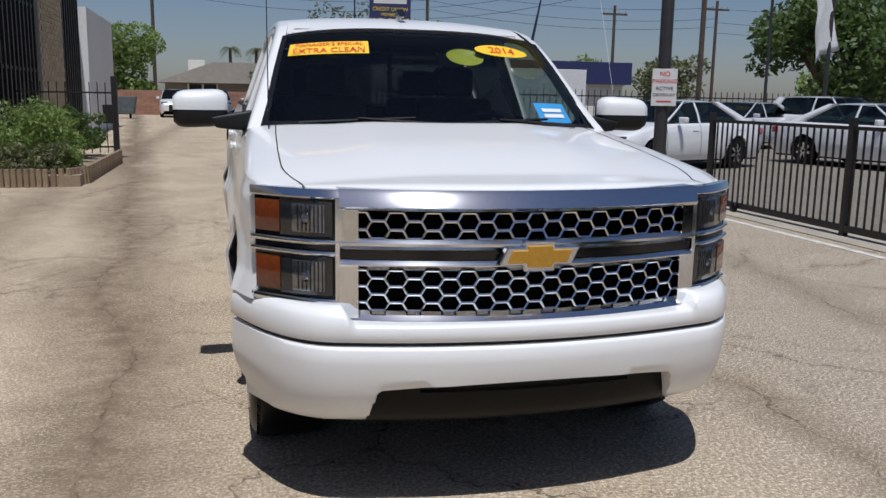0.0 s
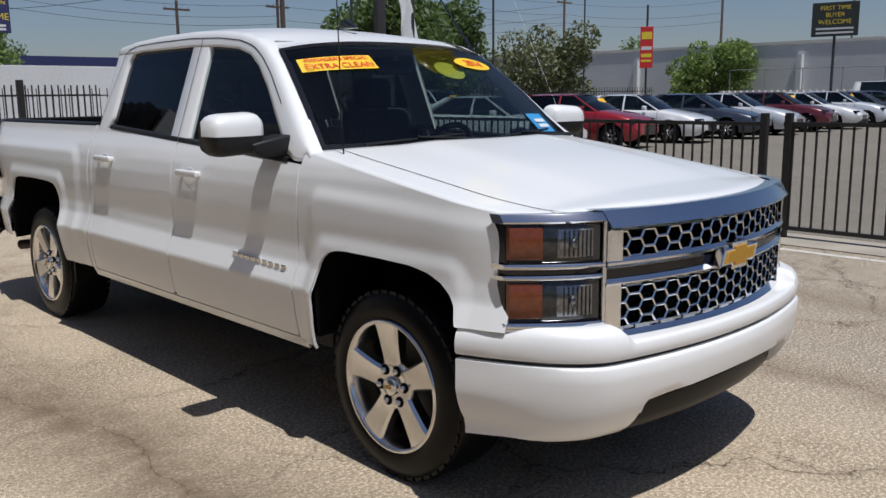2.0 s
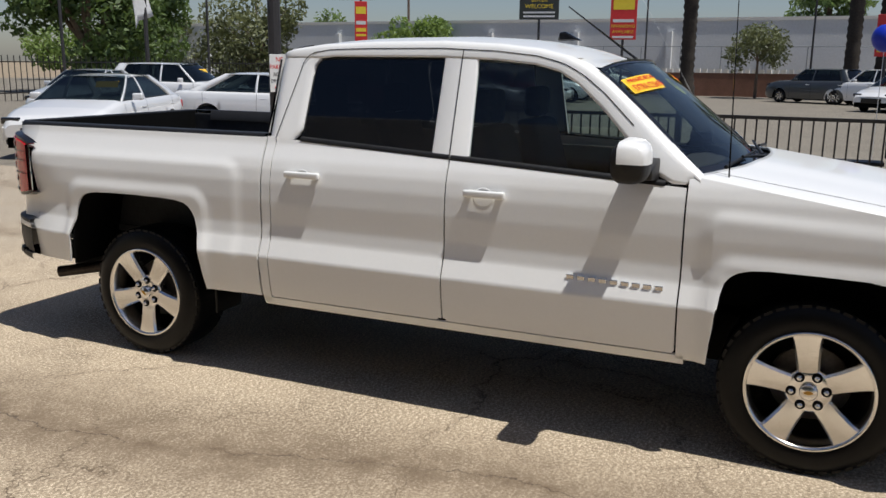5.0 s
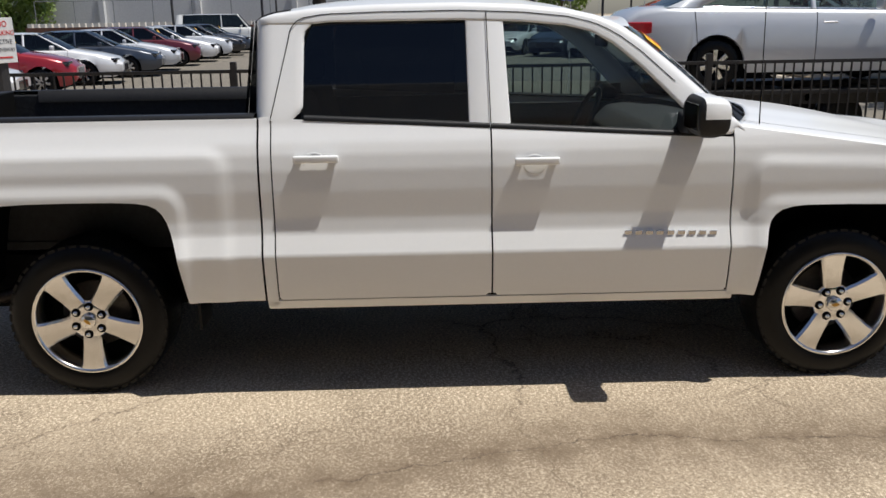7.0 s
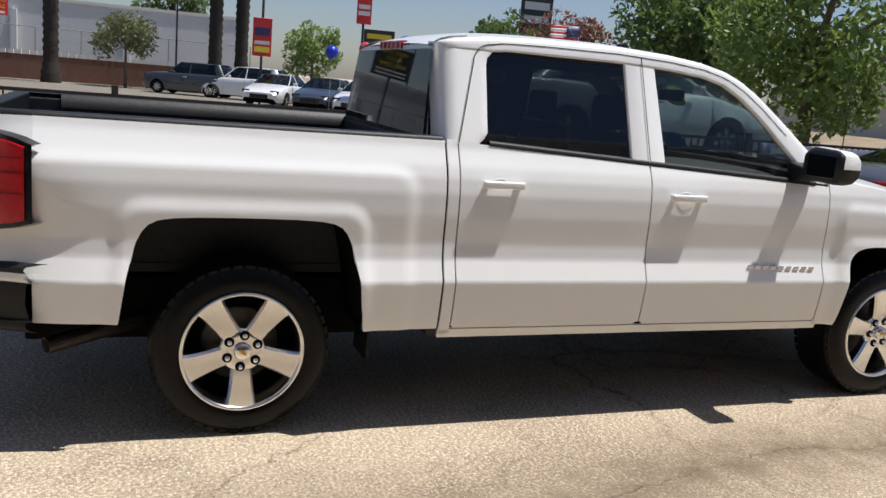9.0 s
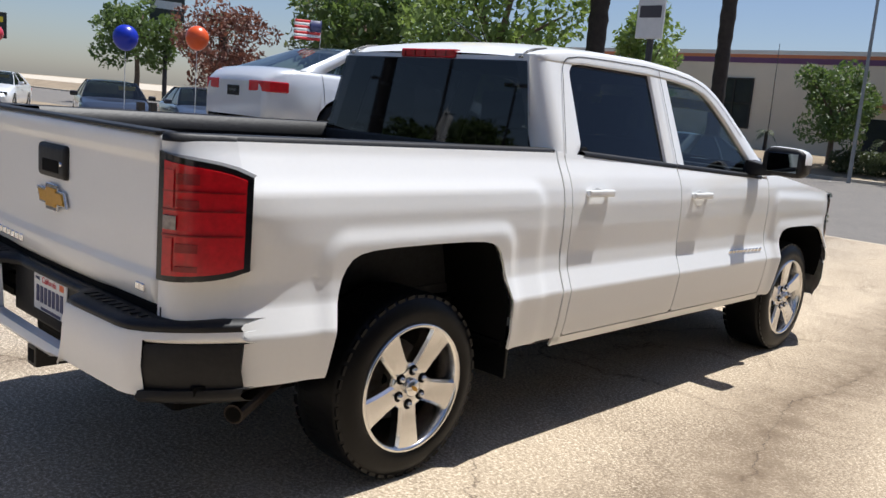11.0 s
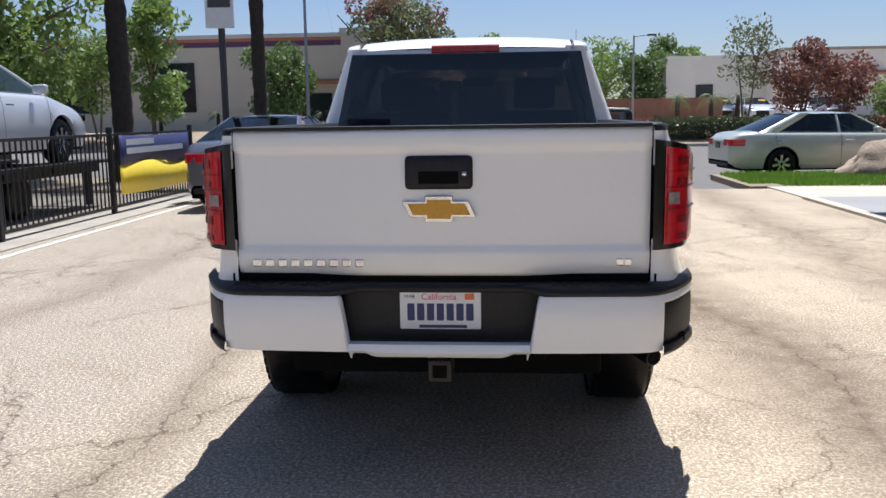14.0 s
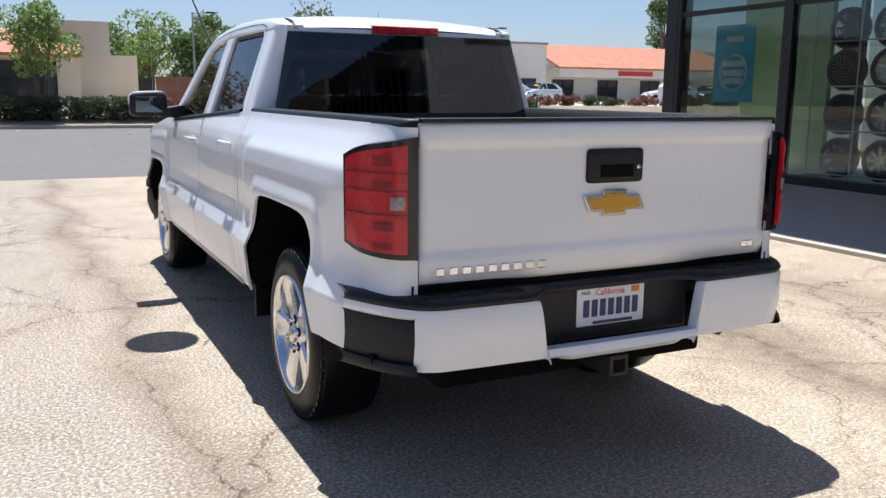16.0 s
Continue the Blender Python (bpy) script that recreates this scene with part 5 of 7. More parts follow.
        for yh in (mid_b - 0.18, y_rb - 0.42):
            part("door_handle", box(-0.012, 0.022, -0.10, 0.10, -0.014, 0.014, 0.008, 1), M["chrome"] if group == "" else M["carpaint"], T, at=Matrix.Translation((s * half(0) * 0.966, yh, 0.70 * cowl + 0.15))).color = (*color, 1)
        for yh, slant in ((y_ws + 0.05, 0.0), (mid_b, 0.0), (y_rb - 0.42, 0.10)):
            t = top(yh)
            rows = []
            for k_, z in ((0.972, 0.30), (0.9875, 0.36), (1.0, 0.55), (0.985, 0.70 * t + 0.08), (0.955, t - 0.07), (0.925, t - 0.03)):
                y_ = yh + slant * max(0.0, z - 0.55)
                rows.append([(s * (half(0) * k_ + 0.003), y_ - 0.004, z), (s * (half(0) * k_ + 0.003), y_ + 0.004, z)])
            part("door_seam", grid_mesh("door_seam", rows), M["dark"], T)
        # bright strip under the side glass
        rows = []
        for j in range(13):
            y_ = y_ws + 0.10 + (y_rb - 0.40 - y_ws - 0.10) * j / 12
            a_ = gp(y_, y_, 0.0, s)
            rows.append([(a_.x + s * 0.002, y_, a_.z - 0.006), (a_.x + s * 0.006, y_, a_.z + 0.006), (a_.x - s * 0.004, y_, a_.z + 0.014)])
        part("window_strip", grid_mesh("window_strip", rows), M["chrome"] if group == "" else M["blackplastic"], T)
        for k, yc in enumerate((fa, ra)):
            wh = thing("wheel", "", "")
            wh.parent = T
            wh.matrix_basis = Matrix.Translation((s * (w - 0.02), yc, R))
            part("tyre", lathe("tyre", [(0.20, -s * 0.01), (0.215, 0), (R - 0.03, -s * 0.005), (R, -s * 0.03), (R, -s * 0.19), (0.2, -s * 0.2)], 28), M["rubber"], wh)
            rim = part("rim", lathe("rim", [(0.216, s * 0.003), (0.205, -s * 0.01), (0.19, -s * 0.07), (0.0, -s * 0.08)], 28), M["gloss_black"], wh)
            for q in range(7):
                sp = prism([(-0.022, 0.03), (0.022, 0.03), (0.032, 0.20), (-0.032, 0.20)], "x", -s * 0.03, -s * 0.002, 0.004, 1)
                part("spoke", sp, M["alloy"], rim, at=Matrix.Rotation(2 * math.pi * q / 7, 4, "X"))
    part("front_grille", box(-w * 0.45, w * 0.45, -h2 - 0.064, -h2 + 0.05, 0.36, hood - 0.16, 0.02), M["gloss_black"], T)
    part("number_plate", box(-0.15, 0.15, h2 - 0.02, h2 + 0.064, 0.66, 0.80, 0.006), M["gloss_black"], T, "dark dealer plate")
    part("plate_bar", box(-0.09, 0.09, h2 + 0.060, h2 + 0.067, 0.72, 0.75), M["reflector"], T)
    part("bumper_shadow", box(-w * 0.7, w * 0.7, h2 - 0.03, h2 + 0.05, 0.27, 0.36, 0.01), M["blackplastic"], T)
    return T


def sale_tag(T, y, z, x=0.35, rot=-52):
    part("window_sticker", box(-0.22, 0.22, -0.07, 0.07, 0, 0.003), M["tag"], T, "yellow windscreen sticker", at=Matrix.Translation((x, y, z)) @ Matrix.Rotation(radians(-rot), 4, "X"))


M["tag"] = mat("sales_tag", (0.85, 0.50, 0.03), 0.5, 0, 0.1, 20)
SILVER, WHITE, RED, DARK, MAROON, BLACK = (0.60, 0.62, 0.65), (0.80, 0.80, 0.80), (0.30, 0.012, 0.018), (0.035, 0.045, 0.065), (0.11, 0.012, 0.02), (0.012, 0.012, 0.014)
SEDAN = dict(L=4.85, W=1.85, H=1.47)
HATCH = dict(L=4.4, W=1.78, H=1.50, hood=0.80, cowl=1.02, deck=1.05, shape=(-1.05, -0.25, 1.35, 2.0))
SUV = dict(L=4.6, W=1.85, H=1.68, hood=0.92, cowl=1.08, deck=1.12, shape=(-0.95, -0.30, 1.75, 2.15))

# the silver saloon raised on a trailer
fusion = car("raised_sedan", "silver sedan standing on a black trailer behind the fence", "car", SILVER, L=4.87, W=1.86, H=1.48, deck=1.07, cowl=1.0, shape=(-1.18, -0.34, 0.98, 2.0), tail_z=0.815, glass_mat=M["glass_front"], group="")
fusion.matrix_basis = pose(7.40, -5.0, 0.76, 0, 0, 0)
trailer = thing("car_trailer", "black steel car trailer with wheels and ramps", "trailer", pose(7.40, -5.0, 0))
for s in (-1, 1):
    part("deck", box(s * 0.55, s * 1.0, -2.7, 2.5, 0.70, 0.755, 0.008), M["iron"], trailer)
    part("beam", box(s * 0.70, s * 0.80, -2.7, 2.5, 0.55, 0.70, 0.01), M["iron"], trailer)
    for y in (-0.5, 0.5):
        part("trailer_wheel", lathe("trailer_wheel", [(0.0, -0.08), (0.18, -0.08), (0.30, -0.10), (0.33, -0.06), (0.33, 0.06), (0.30, 0.10), (0.18, 0.08), (0, 0.08)], 24), M["rubber"], trailer, at=Matrix.Translation((s * 0.62, y, 0.33)))
    part("leg", rod((s * 0.75, 2.2, 0.02), (s * 0.75, 2.2, 0.6), 0.05, 0.05, 10), M["iron"], trailer)
    part("leg", rod((s * 0.75, -2.4, 0.02), (s * 0.75, -2.4, 0.6), 0.05, 0.05, 10), M["iron"], trailer)
    part("ramp", box(s * 0.60, s * 0.95, 2.5, 3.3, 0.45, 0.50, 0.008), M["iron"], trailer)
for y in (-2.6, -1.3, 0.0, 1.3, 2.4):
    part("cross_member", box(-0.8, 0.8, y - 0.05, y + 0.05, 0.58, 0.69, 0.008), M["iron"], trailer)
part("drawbar", rod((0, -2.6, 0.6), (0, -3.7, 0.5), 0.06, 0.05, 10), M["iron"], trailer)

civic = car("parked_sedan", "dark grey sedan stopped at the driveway mouth", "car", (0.09, 0.095, 0.115), L=4.52, W=1.76, H=1.44, deck=1.03, shape=(-1.1, -0.15, 0.70, 1.72), tail_z=0.80, group="")
civic.matrix_basis = pose(3.80, -8.7, 0, 0, 0, -2)
camry = car("street_sedan", "pale silver-green sedan standing in the street", "car", (0.50, 0.52, 0.44), L=4.8, W=1.8, H=1.46, group="")
camry.matrix_basis = pose(-7.4, -14.4, -0.10, 0, 0, -84)

sedan = car("lot_sedan", "white sedan with dark windows parked in the sales lot", "car", WHITE, **SEDAN)
hatch = car("lot_hatchback", "red hatchback with a sales sticker in the sales lot", "car", RED, **HATCH)
suv = car("lot_suv", "white sport utility vehicle parked in the sales lot", "car", WHITE, **SUV)
for c, y, z in ((sedan, -0.55, 1.27), (hatch, -0.65, 1.30), (suv, -0.62, 1.42)):
    sale_tag(c, y, z)


def parked(src, color, label, x, y, turn, z=0.0):
    c = copy_thing(src, pose(x, y, z, 0, 0, turn))
    c["label"] = label
    for o in c.children:
        if o.name.split(".")[0] in ("body", "roof", "pillar", "mirror"):
            o.color = (*color, 1)
    return c


sedan.matrix_basis = pose(13.6, 11.2, 0, 0, 0, 12)
hatch.matrix_basis = pose(17.0, 11.0, 0, 0, 0, 12)
parked(sedan, WHITE, "white sedan parked in the front row of the lot", 20.3, 11.2, 12)
parked(sedan, DARK, "dark blue-grey sedan parked in the lot row", 23.4, 11.0, 12)
parked(sedan, SILVER, "silver sedan parked in the lot row", 26.4, 11.2, 10)
parked(hatch, MAROON, "maroon hatchback parked in the lot row", 29.4, 11.0, 10)
parked(sedan, WHITE, "white sedan parked near the lot's far end", 32.3, 11.2, 10)
parked(hatch, SILVER, "silver hatchback parked near the lot's far end", 35.2, 11.0, 10)
parked(sedan, BLACK, "black sedan parked near the lot's far end", 38.0, 11.2, 10)
parked(hatch, DARK, "dark hatchback parked near the lot's far end", 40.8, 11.2, 10)
parked(sedan, WHITE, "white sedan parked crosswise behind the gate", 8.4, 11.6, -68)
parked(sedan, SILVER, "silver sedan parked crosswise in the back lot", 15.2, 19.0, -70)
parked(suv, WHITE, "white sport utility vehicle with roof rack in the lot", 17.5, 17.5, 12)
suv.matrix_basis = pose(-3.7, 50.5, 0, 0, 0, 4)
parked(suv, (0.16, 0.18, 0.22), "grey sport utility vehicle parked before the brick wall", -1.2, 51.2, 0, 0)
parked(suv, WHITE, "white sport utility vehicle parked before the brick wall", 1.4, 52.0, 0, 0)
parked(suv, (0.05, 0.055, 0.06), "dark grey pickup-like vehicle by the far wall", 42.0, -1.0, 150)
parked(suv, WHITE, "white vehicle parked by the far wall", 40.5, -3.6, 150)
parked(sedan, WHITE, "white sedan seen from behind in the far row", 35.5, -4.4, 240)
parked(sedan, DARK, "dark sedan seen from behind in the far row", 33.5, -6.2, 240)
parked(sedan, WHITE, "white sedan next to the balloons in the far row", 32.0, -7.6, 240)
parked(sedan, BLACK, "black sedan parked beside the street trees", 20.5, -6.8, 250)
parked(sedan, DARK, "dark blue sedan parked beside the street trees", 18.0, -8.2, 250)
van = car("lot_van", "white van with yellow stickers at the lot's end", "van", (0.75, 0.75, 0.72), L=5.2, W=1.95, H=2.0, hood=1.0, cowl=1.25, deck=1.3, shape=(-1.5, -0.9, 2.3, 2.5))
van.matrix_basis = pose(45.0, 11.3, 0, 0, 0, 10)
parked(hatch, (0.45, 0.47, 0.5), "silver hatchback across the street", 26, -42, 80, 0.75)
for i, (x, col) in enumerate(((-27.0, (0.35, 0.02, 0.02)), (-30.5, SILVER), (-33.5, SILVER), (-46, WHITE), (-50, DARK), (-54, (0.08, 0.03, 0.03)), (-57.0, BLACK))):
    parked(suv if i in (0, 5) else hatch, col, "car parked before the shops across the street", x, -51 + 0.3 * i, 70 if i % 2 else 110, 0.75)
for i in range(6):
    parked(hatch, (SILVER, WHITE, DARK)[i % 3], "car in the parking lot across the street", -8.5 - 2.4 * i, -50 - 0.4 * i, 180, 0.75)


# ---- greenery ----
def leaf_mat(name, col, back):
    m = mat(name, col, 0.55, 0, 0.45, 1.2, 0, fine=14)
    n, l = m.node_tree.nodes, m.node_tree.links
    tr, mx = n.new("ShaderNodeBsdfTranslucent"), n.new("ShaderNodeMixShader")
    tr.inputs[0].default_value = (*back, 1)
    mx.inputs[0].default_value = 0.3
    l.new(n["Principled BSDF"].outputs[0], mx.inputs[1]), l.new(tr.outputs[0], mx.inputs[2]), l.new(mx.outputs[0], n["Material Output"].inputs[0])
    return m


M["leaf"] = leaf_mat("green_leaves", (0.16, 0.225, 0.06), (0.32, 0.44, 0.10))
M["leaf_dark"] = leaf_mat("dark_leaves", (0.085, 0.13, 0.04), (0.18, 0.27, 0.06))
M["leaf_olive"] = leaf_mat("olive_leaves", (0.145, 0.16, 0.075), (0.2, 0.22, 0.08))
M["leaf_red"] = leaf_mat("reddish_leaves", (0.19, 0.09, 0.065), (0.28, 0.11, 0.07))
M["blossom"] = leaf_mat("pink_blossom", (0.45, 0.08, 0.10), (0.5, 0.1, 0.12))
M["hedge_leaf"] = leaf_mat("hedge_leaves", (0.06, 0.075, 0.035), (0.1, 0.13, 0.04))
M["bark"] = mat("bark", (0.16, 0.115, 0.08), 0.9, 0, 0.35, 6, 0.6, fine=40)
M["palm_bark"] = mat("palm_bark", (0.034, 0.026, 0.02), 0.9, 0, 0.4, 9, 0.7, fine=50)
M["frond"] = leaf_mat("palm_fronds", (0.09, 0.12, 0.04), (0.16, 0.2, 0.05))
M["grass"] = leaf_mat("lawn_grass", (0.12, 0.23, 0.025), (0.22, 0.40, 0.04))


def leaves(name, blobs, count, size, seed):
    """Many small folded leaves scattered through a set of uneven clumps (x, y, z, radius)."""
    rng = np.random.default_rng(seed)
    b = np.array(blobs)
    pick = rng.choice(len(b), count, p=b[:, 3] ** 2 / (b[:, 3] ** 2).sum())
    d = rng.normal(size=(count, 3))
    d /= np.linalg.norm(d, axis=1)[:, None]
    r = b[pick, 3] * (0.55 + 0.5 * rng.random(count) ** 0.6)
    c = b[pick, :3] + d * r[:, None] * np.array([1, 1, 0.85])
    u = rng.normal(size=(count, 3))
    u /= np.linalg.norm(u, axis=1)[:, None]
    v = np.cross(u, rng.normal(size=(count, 3)))
    v /= np.linalg.norm(v, axis=1)[:, None]
    s = size * (0.6 + 0.8 * rng.random(count))[:, None]
    verts = np.stack([c - u * s, c + v * s * 0.45, c + u * s, c - v * s * 0.45], 1).reshape(-1, 3)
    me = bpy.data.meshes.new(name)
    me.from_pydata(verts.tolist(), [], (np.arange(count * 4).reshape(-1, 4)).tolist())
    return me


def clumps(rng, cx, cy, z0, z1, r, n, k=0.38):
    out = []
    for _ in range(n):
        a, h = rng.uniform(0, 2 * math.pi), rng.random()
        q = r * (0.35 + 0.65 * rng.random()) * math.sin(math.pi * (0.18 + 0.70 * h)) * 0.8
        out.append((cx + q * math.cos(a), cy + q * math.sin(a), z0 + (z1 - z0) * h, r * k * rng.uniform(0.6, 1.15)))
    return out


def tree(label, x, y, height, crown_low, r, leaf, seed, trunk=0.14, stems=1, count=5200, size=0.11, base=0.0, extra=None, lean=(0, 0)):
    rng = random.Random(seed)
    T = thing("tree", label, "tree", pose(x, y, base, 0, 0, rng.uniform(0, 360)), group="trees")
    bm = bmesh.new()
    tips = []
    for k in range(stems):
        a0 = 2 * math.pi * k / stems + rng.uniform(-0.4, 0.4)
        sp = 0.25 * r if stems > 1 else 0.0
        p = Vector((0.08 * math.cos(a0) * (stems > 1), 0.08 * math.sin(a0) * (stems > 1), -0.05))
        q = Vector((sp * math.cos(a0) + lean[0], sp * math.sin(a0) + lean[1], crown_low + 0.15 * height))
        m = p.lerp(q, 0.5) + Vector((rng.uniform(-0.05, 0.05), rng.uniform(-0.05, 0.05), 0)) * height * 0.3
        tw = trunk / (1 if stems == 1 else 1.7)
        rod(p, m, tw, tw * 0.8, 10, bm), rod(m, q, tw * 0.8, tw * 0.6, 10, bm)
        for j in range(7 if stems == 1 else 4):
            a = rng.uniform(0, 2 * math.pi)
            e = Vector((q.x + r * 0.62 * math.cos(a), q.y + r * 0.62 * math.sin(a), crown_low + (height - crown_low) * rng.uniform(0.3, 0.85)))
            w = q.lerp(e, 0.5) + Vector((0, 0, 0.12 * height * rng.random()))
            rod(q, w, tw * 0.5, tw * 0.28, 7, bm), rod(w, e, tw * 0.28, tw * 0.08, 6, bm)
            tips.append(e)
    part("trunk", bm, M["bark"], T)
    bl = clumps(rng, lean[0], lean[1], crown_low, height - 0.2 * r, r, 20) + [(e.x, e.y, e.z, r * rng.uniform(0.22, 0.36)) for e in tips]
    part("crown", leaves("crown", bl, count, size, seed), M[leaf], T)
    if extra:
        part("blossom", leaves("blossom", rng.sample(bl, 9), count // 7, size * 0.9, seed + 1), M[extra], T)
    return T


def palm(label, x, y, height, r, seed, base=0.0, fronds=26, reach=1.9):
    rng = random.Random(seed)
    T = thing("palm_tree", label, "palm tree", pose(x, y, base), group="palms")
    prof = []
    n = int(height * 5)
    for i in range(n + 1):
        z = height * i / n
        rr = r * (1.25 - 0.35 * min(1, z / 1.2)) * (1 + (0.10 if i % 2 else -0.04))
        prof.append((rr * rng.uniform(0.95, 1.05), z - 0.05))
    part("trunk", lathe("trunk", prof + [(0, height)], 14, "z"), M["palm_bark"], T)
    bm = bmesh.new()
    for k in range(fronds):
        a, up = rng.uniform(0, 2 * math.pi), rng.uniform(-0.5, 1.1)
        d = Vector((math.cos(a), math.sin(a), 0))
        pts = []
        for j in range(7):
            f = j / 6
            pts.append(Vector((0, 0, height)) + d * reach * (f * math.cos(up * 0.7) * (1 - 0.12 * f)) + Vector((0, 0, reach * (0.6 * math.sin(up) * f - 0.62 * f * f))))
        side = d.cross(Vector((0, 0, 1)))
        for j in range(6):
            for s in (-1, 1):
                for q in range(3):
                    p = pts[j].lerp(pts[j + 1], q / 3)
                    w = reach * 0.24 * math.sin(math.pi * min(0.98, (j + q / 3 + 0.6) / 6.8))
                    e = p + side * s * w + (pts[j + 1] - pts[j]) * 0.5 + Vector((0, 0, -w * 0.45))
                    v = [bm.verts.new(c) for c in (p, p.lerp(pts[j + 1], 0.16), e)]
                    bm.faces.new(v)
    part("fronds", bm, M["frond"], T)
    return T


def bush(label, x, y, z, rx, ry, h, leaf, seed, count=2600, size=0.05, name="bush", kind=""):
    rng = random.Random(seed)
    bl = [(rng.uniform(-0.75, 0.75) * rx, rng.uniform(-0.75, 0.75) * ry, h * rng.uniform(0.25, 0.72), min(rx, ry, h) * rng.uniform(0.25, 0.42)) for _ in range(34)]
    ob = part(name, leaves(name, bl, count, size, seed), M[leaf], at=pose(x, y, z))
    return tagged(ob, label, "bush" if name == "bush" else name, kind=kind)


def hedge(label, x, y, z, length, h, leaf, seed, count=6000):
    """A clipped hedge: leaves over a long rounded block with an uneven top."""
    rng = random.Random(seed)
    bl = []
    for i in range(int(length / 0.3)):
        for dy in (-0.22, 0.22):
            for dz in (0.30, 0.68):
                bl.append((-length / 2 + 0.3 * (i + 0.5) + rng.uniform(-0.08, 0.08), dy + rng.uniform(-0.06, 0.06), h * dz + rng.uniform(-0.05, 0.05), 0.34 * h * rng.uniform(0.85, 1.1)))
    return tagged(part("hedge", leaves("hedge", bl, count, 0.07, seed), M[leaf], at=pose(x, y, z)), label, "hedge", "hedges")


# street trees on the near side
tree("broad green street tree behind the fence", 11.1, -12.2, 6.2, 1.9, 2.9, "leaf", 11, 0.20, count=9000, size=0.11)
tree("dark green street tree behind the raised car", 17.5, -13.5, 6.4, 2.2, 2.8, "leaf_dark", 12, 0.2, count=7000, size=0.12)
tree("olive green tree with open crown near the street", 26.0, -20.0, 7.6, 2.6, 3.4, "leaf_olive", 13, 0.22, count=6000, size=0.13)
tree("slim light green street tree", 8.8, -15.2, 4.6, 1.6, 1.2, "leaf", 14, 0.07, count=3500, size=0.08)
tree("reddish shrub-like tree near the sales sign", 30, -16, 5.0, 1.6, 2.2, "leaf_red", 15, 0.12, 3, count=4000, size=0.11)
palm("tall fan palm with rough dark trunk by the street", 5.25, -12.6, 7.5, 0.16, 21)
palm("thick dark palm trunk behind the trailer", 8.4, -12.6, 7.0, 0.24, 22)
# across the street
tree("crape myrtle with pink blossom and several stems", 4.6, -34.2, 6.6, 2.8, 2.5, "leaf_olive", 16, 0.16, 5, 6000, 0.11, 0.5, "blossom")
tree("small light green tree before the office", 1.0, -34.6, 4.6, 1.7, 1.6, "leaf", 17, 0.10, 2, 4200, 0.09, 0.5)
tree("round dense green tree before the storage building", 10.5, -33.8, 4.4, 1.1, 2.0, "leaf_dark", 18, 0.14, 1, 6500, 0.10, 0.5)
tree("light green tree before the storage building", 19.5, -33.8, 5.2, 1.6, 1.7, "leaf", 19, 0.1, 2, 4500, 0.1, 0.5)
tree("sparse tree with reddish crown by the car park", -13.8, -36.2, 4.0, 1.1, 1.9, "leaf_red", 23, 0.12, 3, 4200, 0.1, 0.6)
tree("reddish low tree by the car park", -16.2, -36.8, 3.6, 1.0, 1.6, "leaf_red", 24, 0.12, 2, 3200, 0.1, 0.6)
tree("tall thin sparse tree by the car park", -11.4, -36.6, 5.6, 2.2, 1.7, "leaf_olive", 25, 0.09, 2, 1700, 0.09, 0.6)
tree("green shrub tree beside the hydrant", -17.8, -35.6, 2.3, 0.4, 1.2, "leaf", 26, 0.06, 3, 2600, 0.08, 0.6)
for i, (x, y, h, r) in enumerate(((-3, -64, 5.6, 3.0), (-7.5, -66, 6.6, 3.4), (-11, -63, 5.4, 2.6), (-5, -70, 6.2, 3.0), (-14.0, -74, 7.5, 2.4), (-17, -76, 7.0, 2.2))):
    tree("green tree in the far grove", x, y, h, 1.2, r, "leaf" if i % 2 else "leaf_dark", 30 + i, 0.2, 1, 3600, 0.17, 0.7)
tree("tall far conifer-like tree above the shops", -62, -70, 13, 3.5, 2.6, "leaf_dark", 37, 0.25, 1, 4000, 0.2, 0.7)
for x, y in ((17.6, -36.6), (14.6, -36.6), (9.2, -36.6), (6.4, -36.4)):
    palm("small feathery palm beside the wall", x, y, 0.9, 0.08, int(x * 10), 0.75, 16, 0.8)
for x in (-9.2, -11.0, -12.4):
    palm("low palm in the far garden", x, -42, 1.5, 0.12, int(-x * 10), 0.75, 18, 1.1)
for i in range(9):
    x = 8.5 - 3.3 * i - (3 if i > 2 else 0)
    if -12 < x < -1.8:
        continue
    hedge("clipped dark hedge along the far kerb", x, -33.4, 0.2, 3.4, 1.0, ("hedge_leaf", "leaf_red", "hedge_leaf")[i % 3], 50 + i)
for i in range(4):
    hedge("clipped dark hedge along the far kerb", -1.5 - 3.3 * i, -33.4, 0.2, 3.4, 1.0, ("hedge_leaf", "leaf_red", "hedge_leaf")[i % 3], 70 + i)
for i in range(7):
    bush("reddish clipped hedge before the shops", -20 - 3.2 * i, -37.0, 0.55, 1.7, 0.6, 0.95, "leaf_red" if i % 3 else "hedge_leaf", 80 + i, 2200, 0.07, "hedge")
for i, x in enumerate((-11.2, -13.0)):
    bush("clipped green hedge beside the showroom", x, -9.6 - i * 0.4, 0.0, 1.0, 0.6, 1.15, "leaf", 90 + i, 3200, 0.05, "hedge")
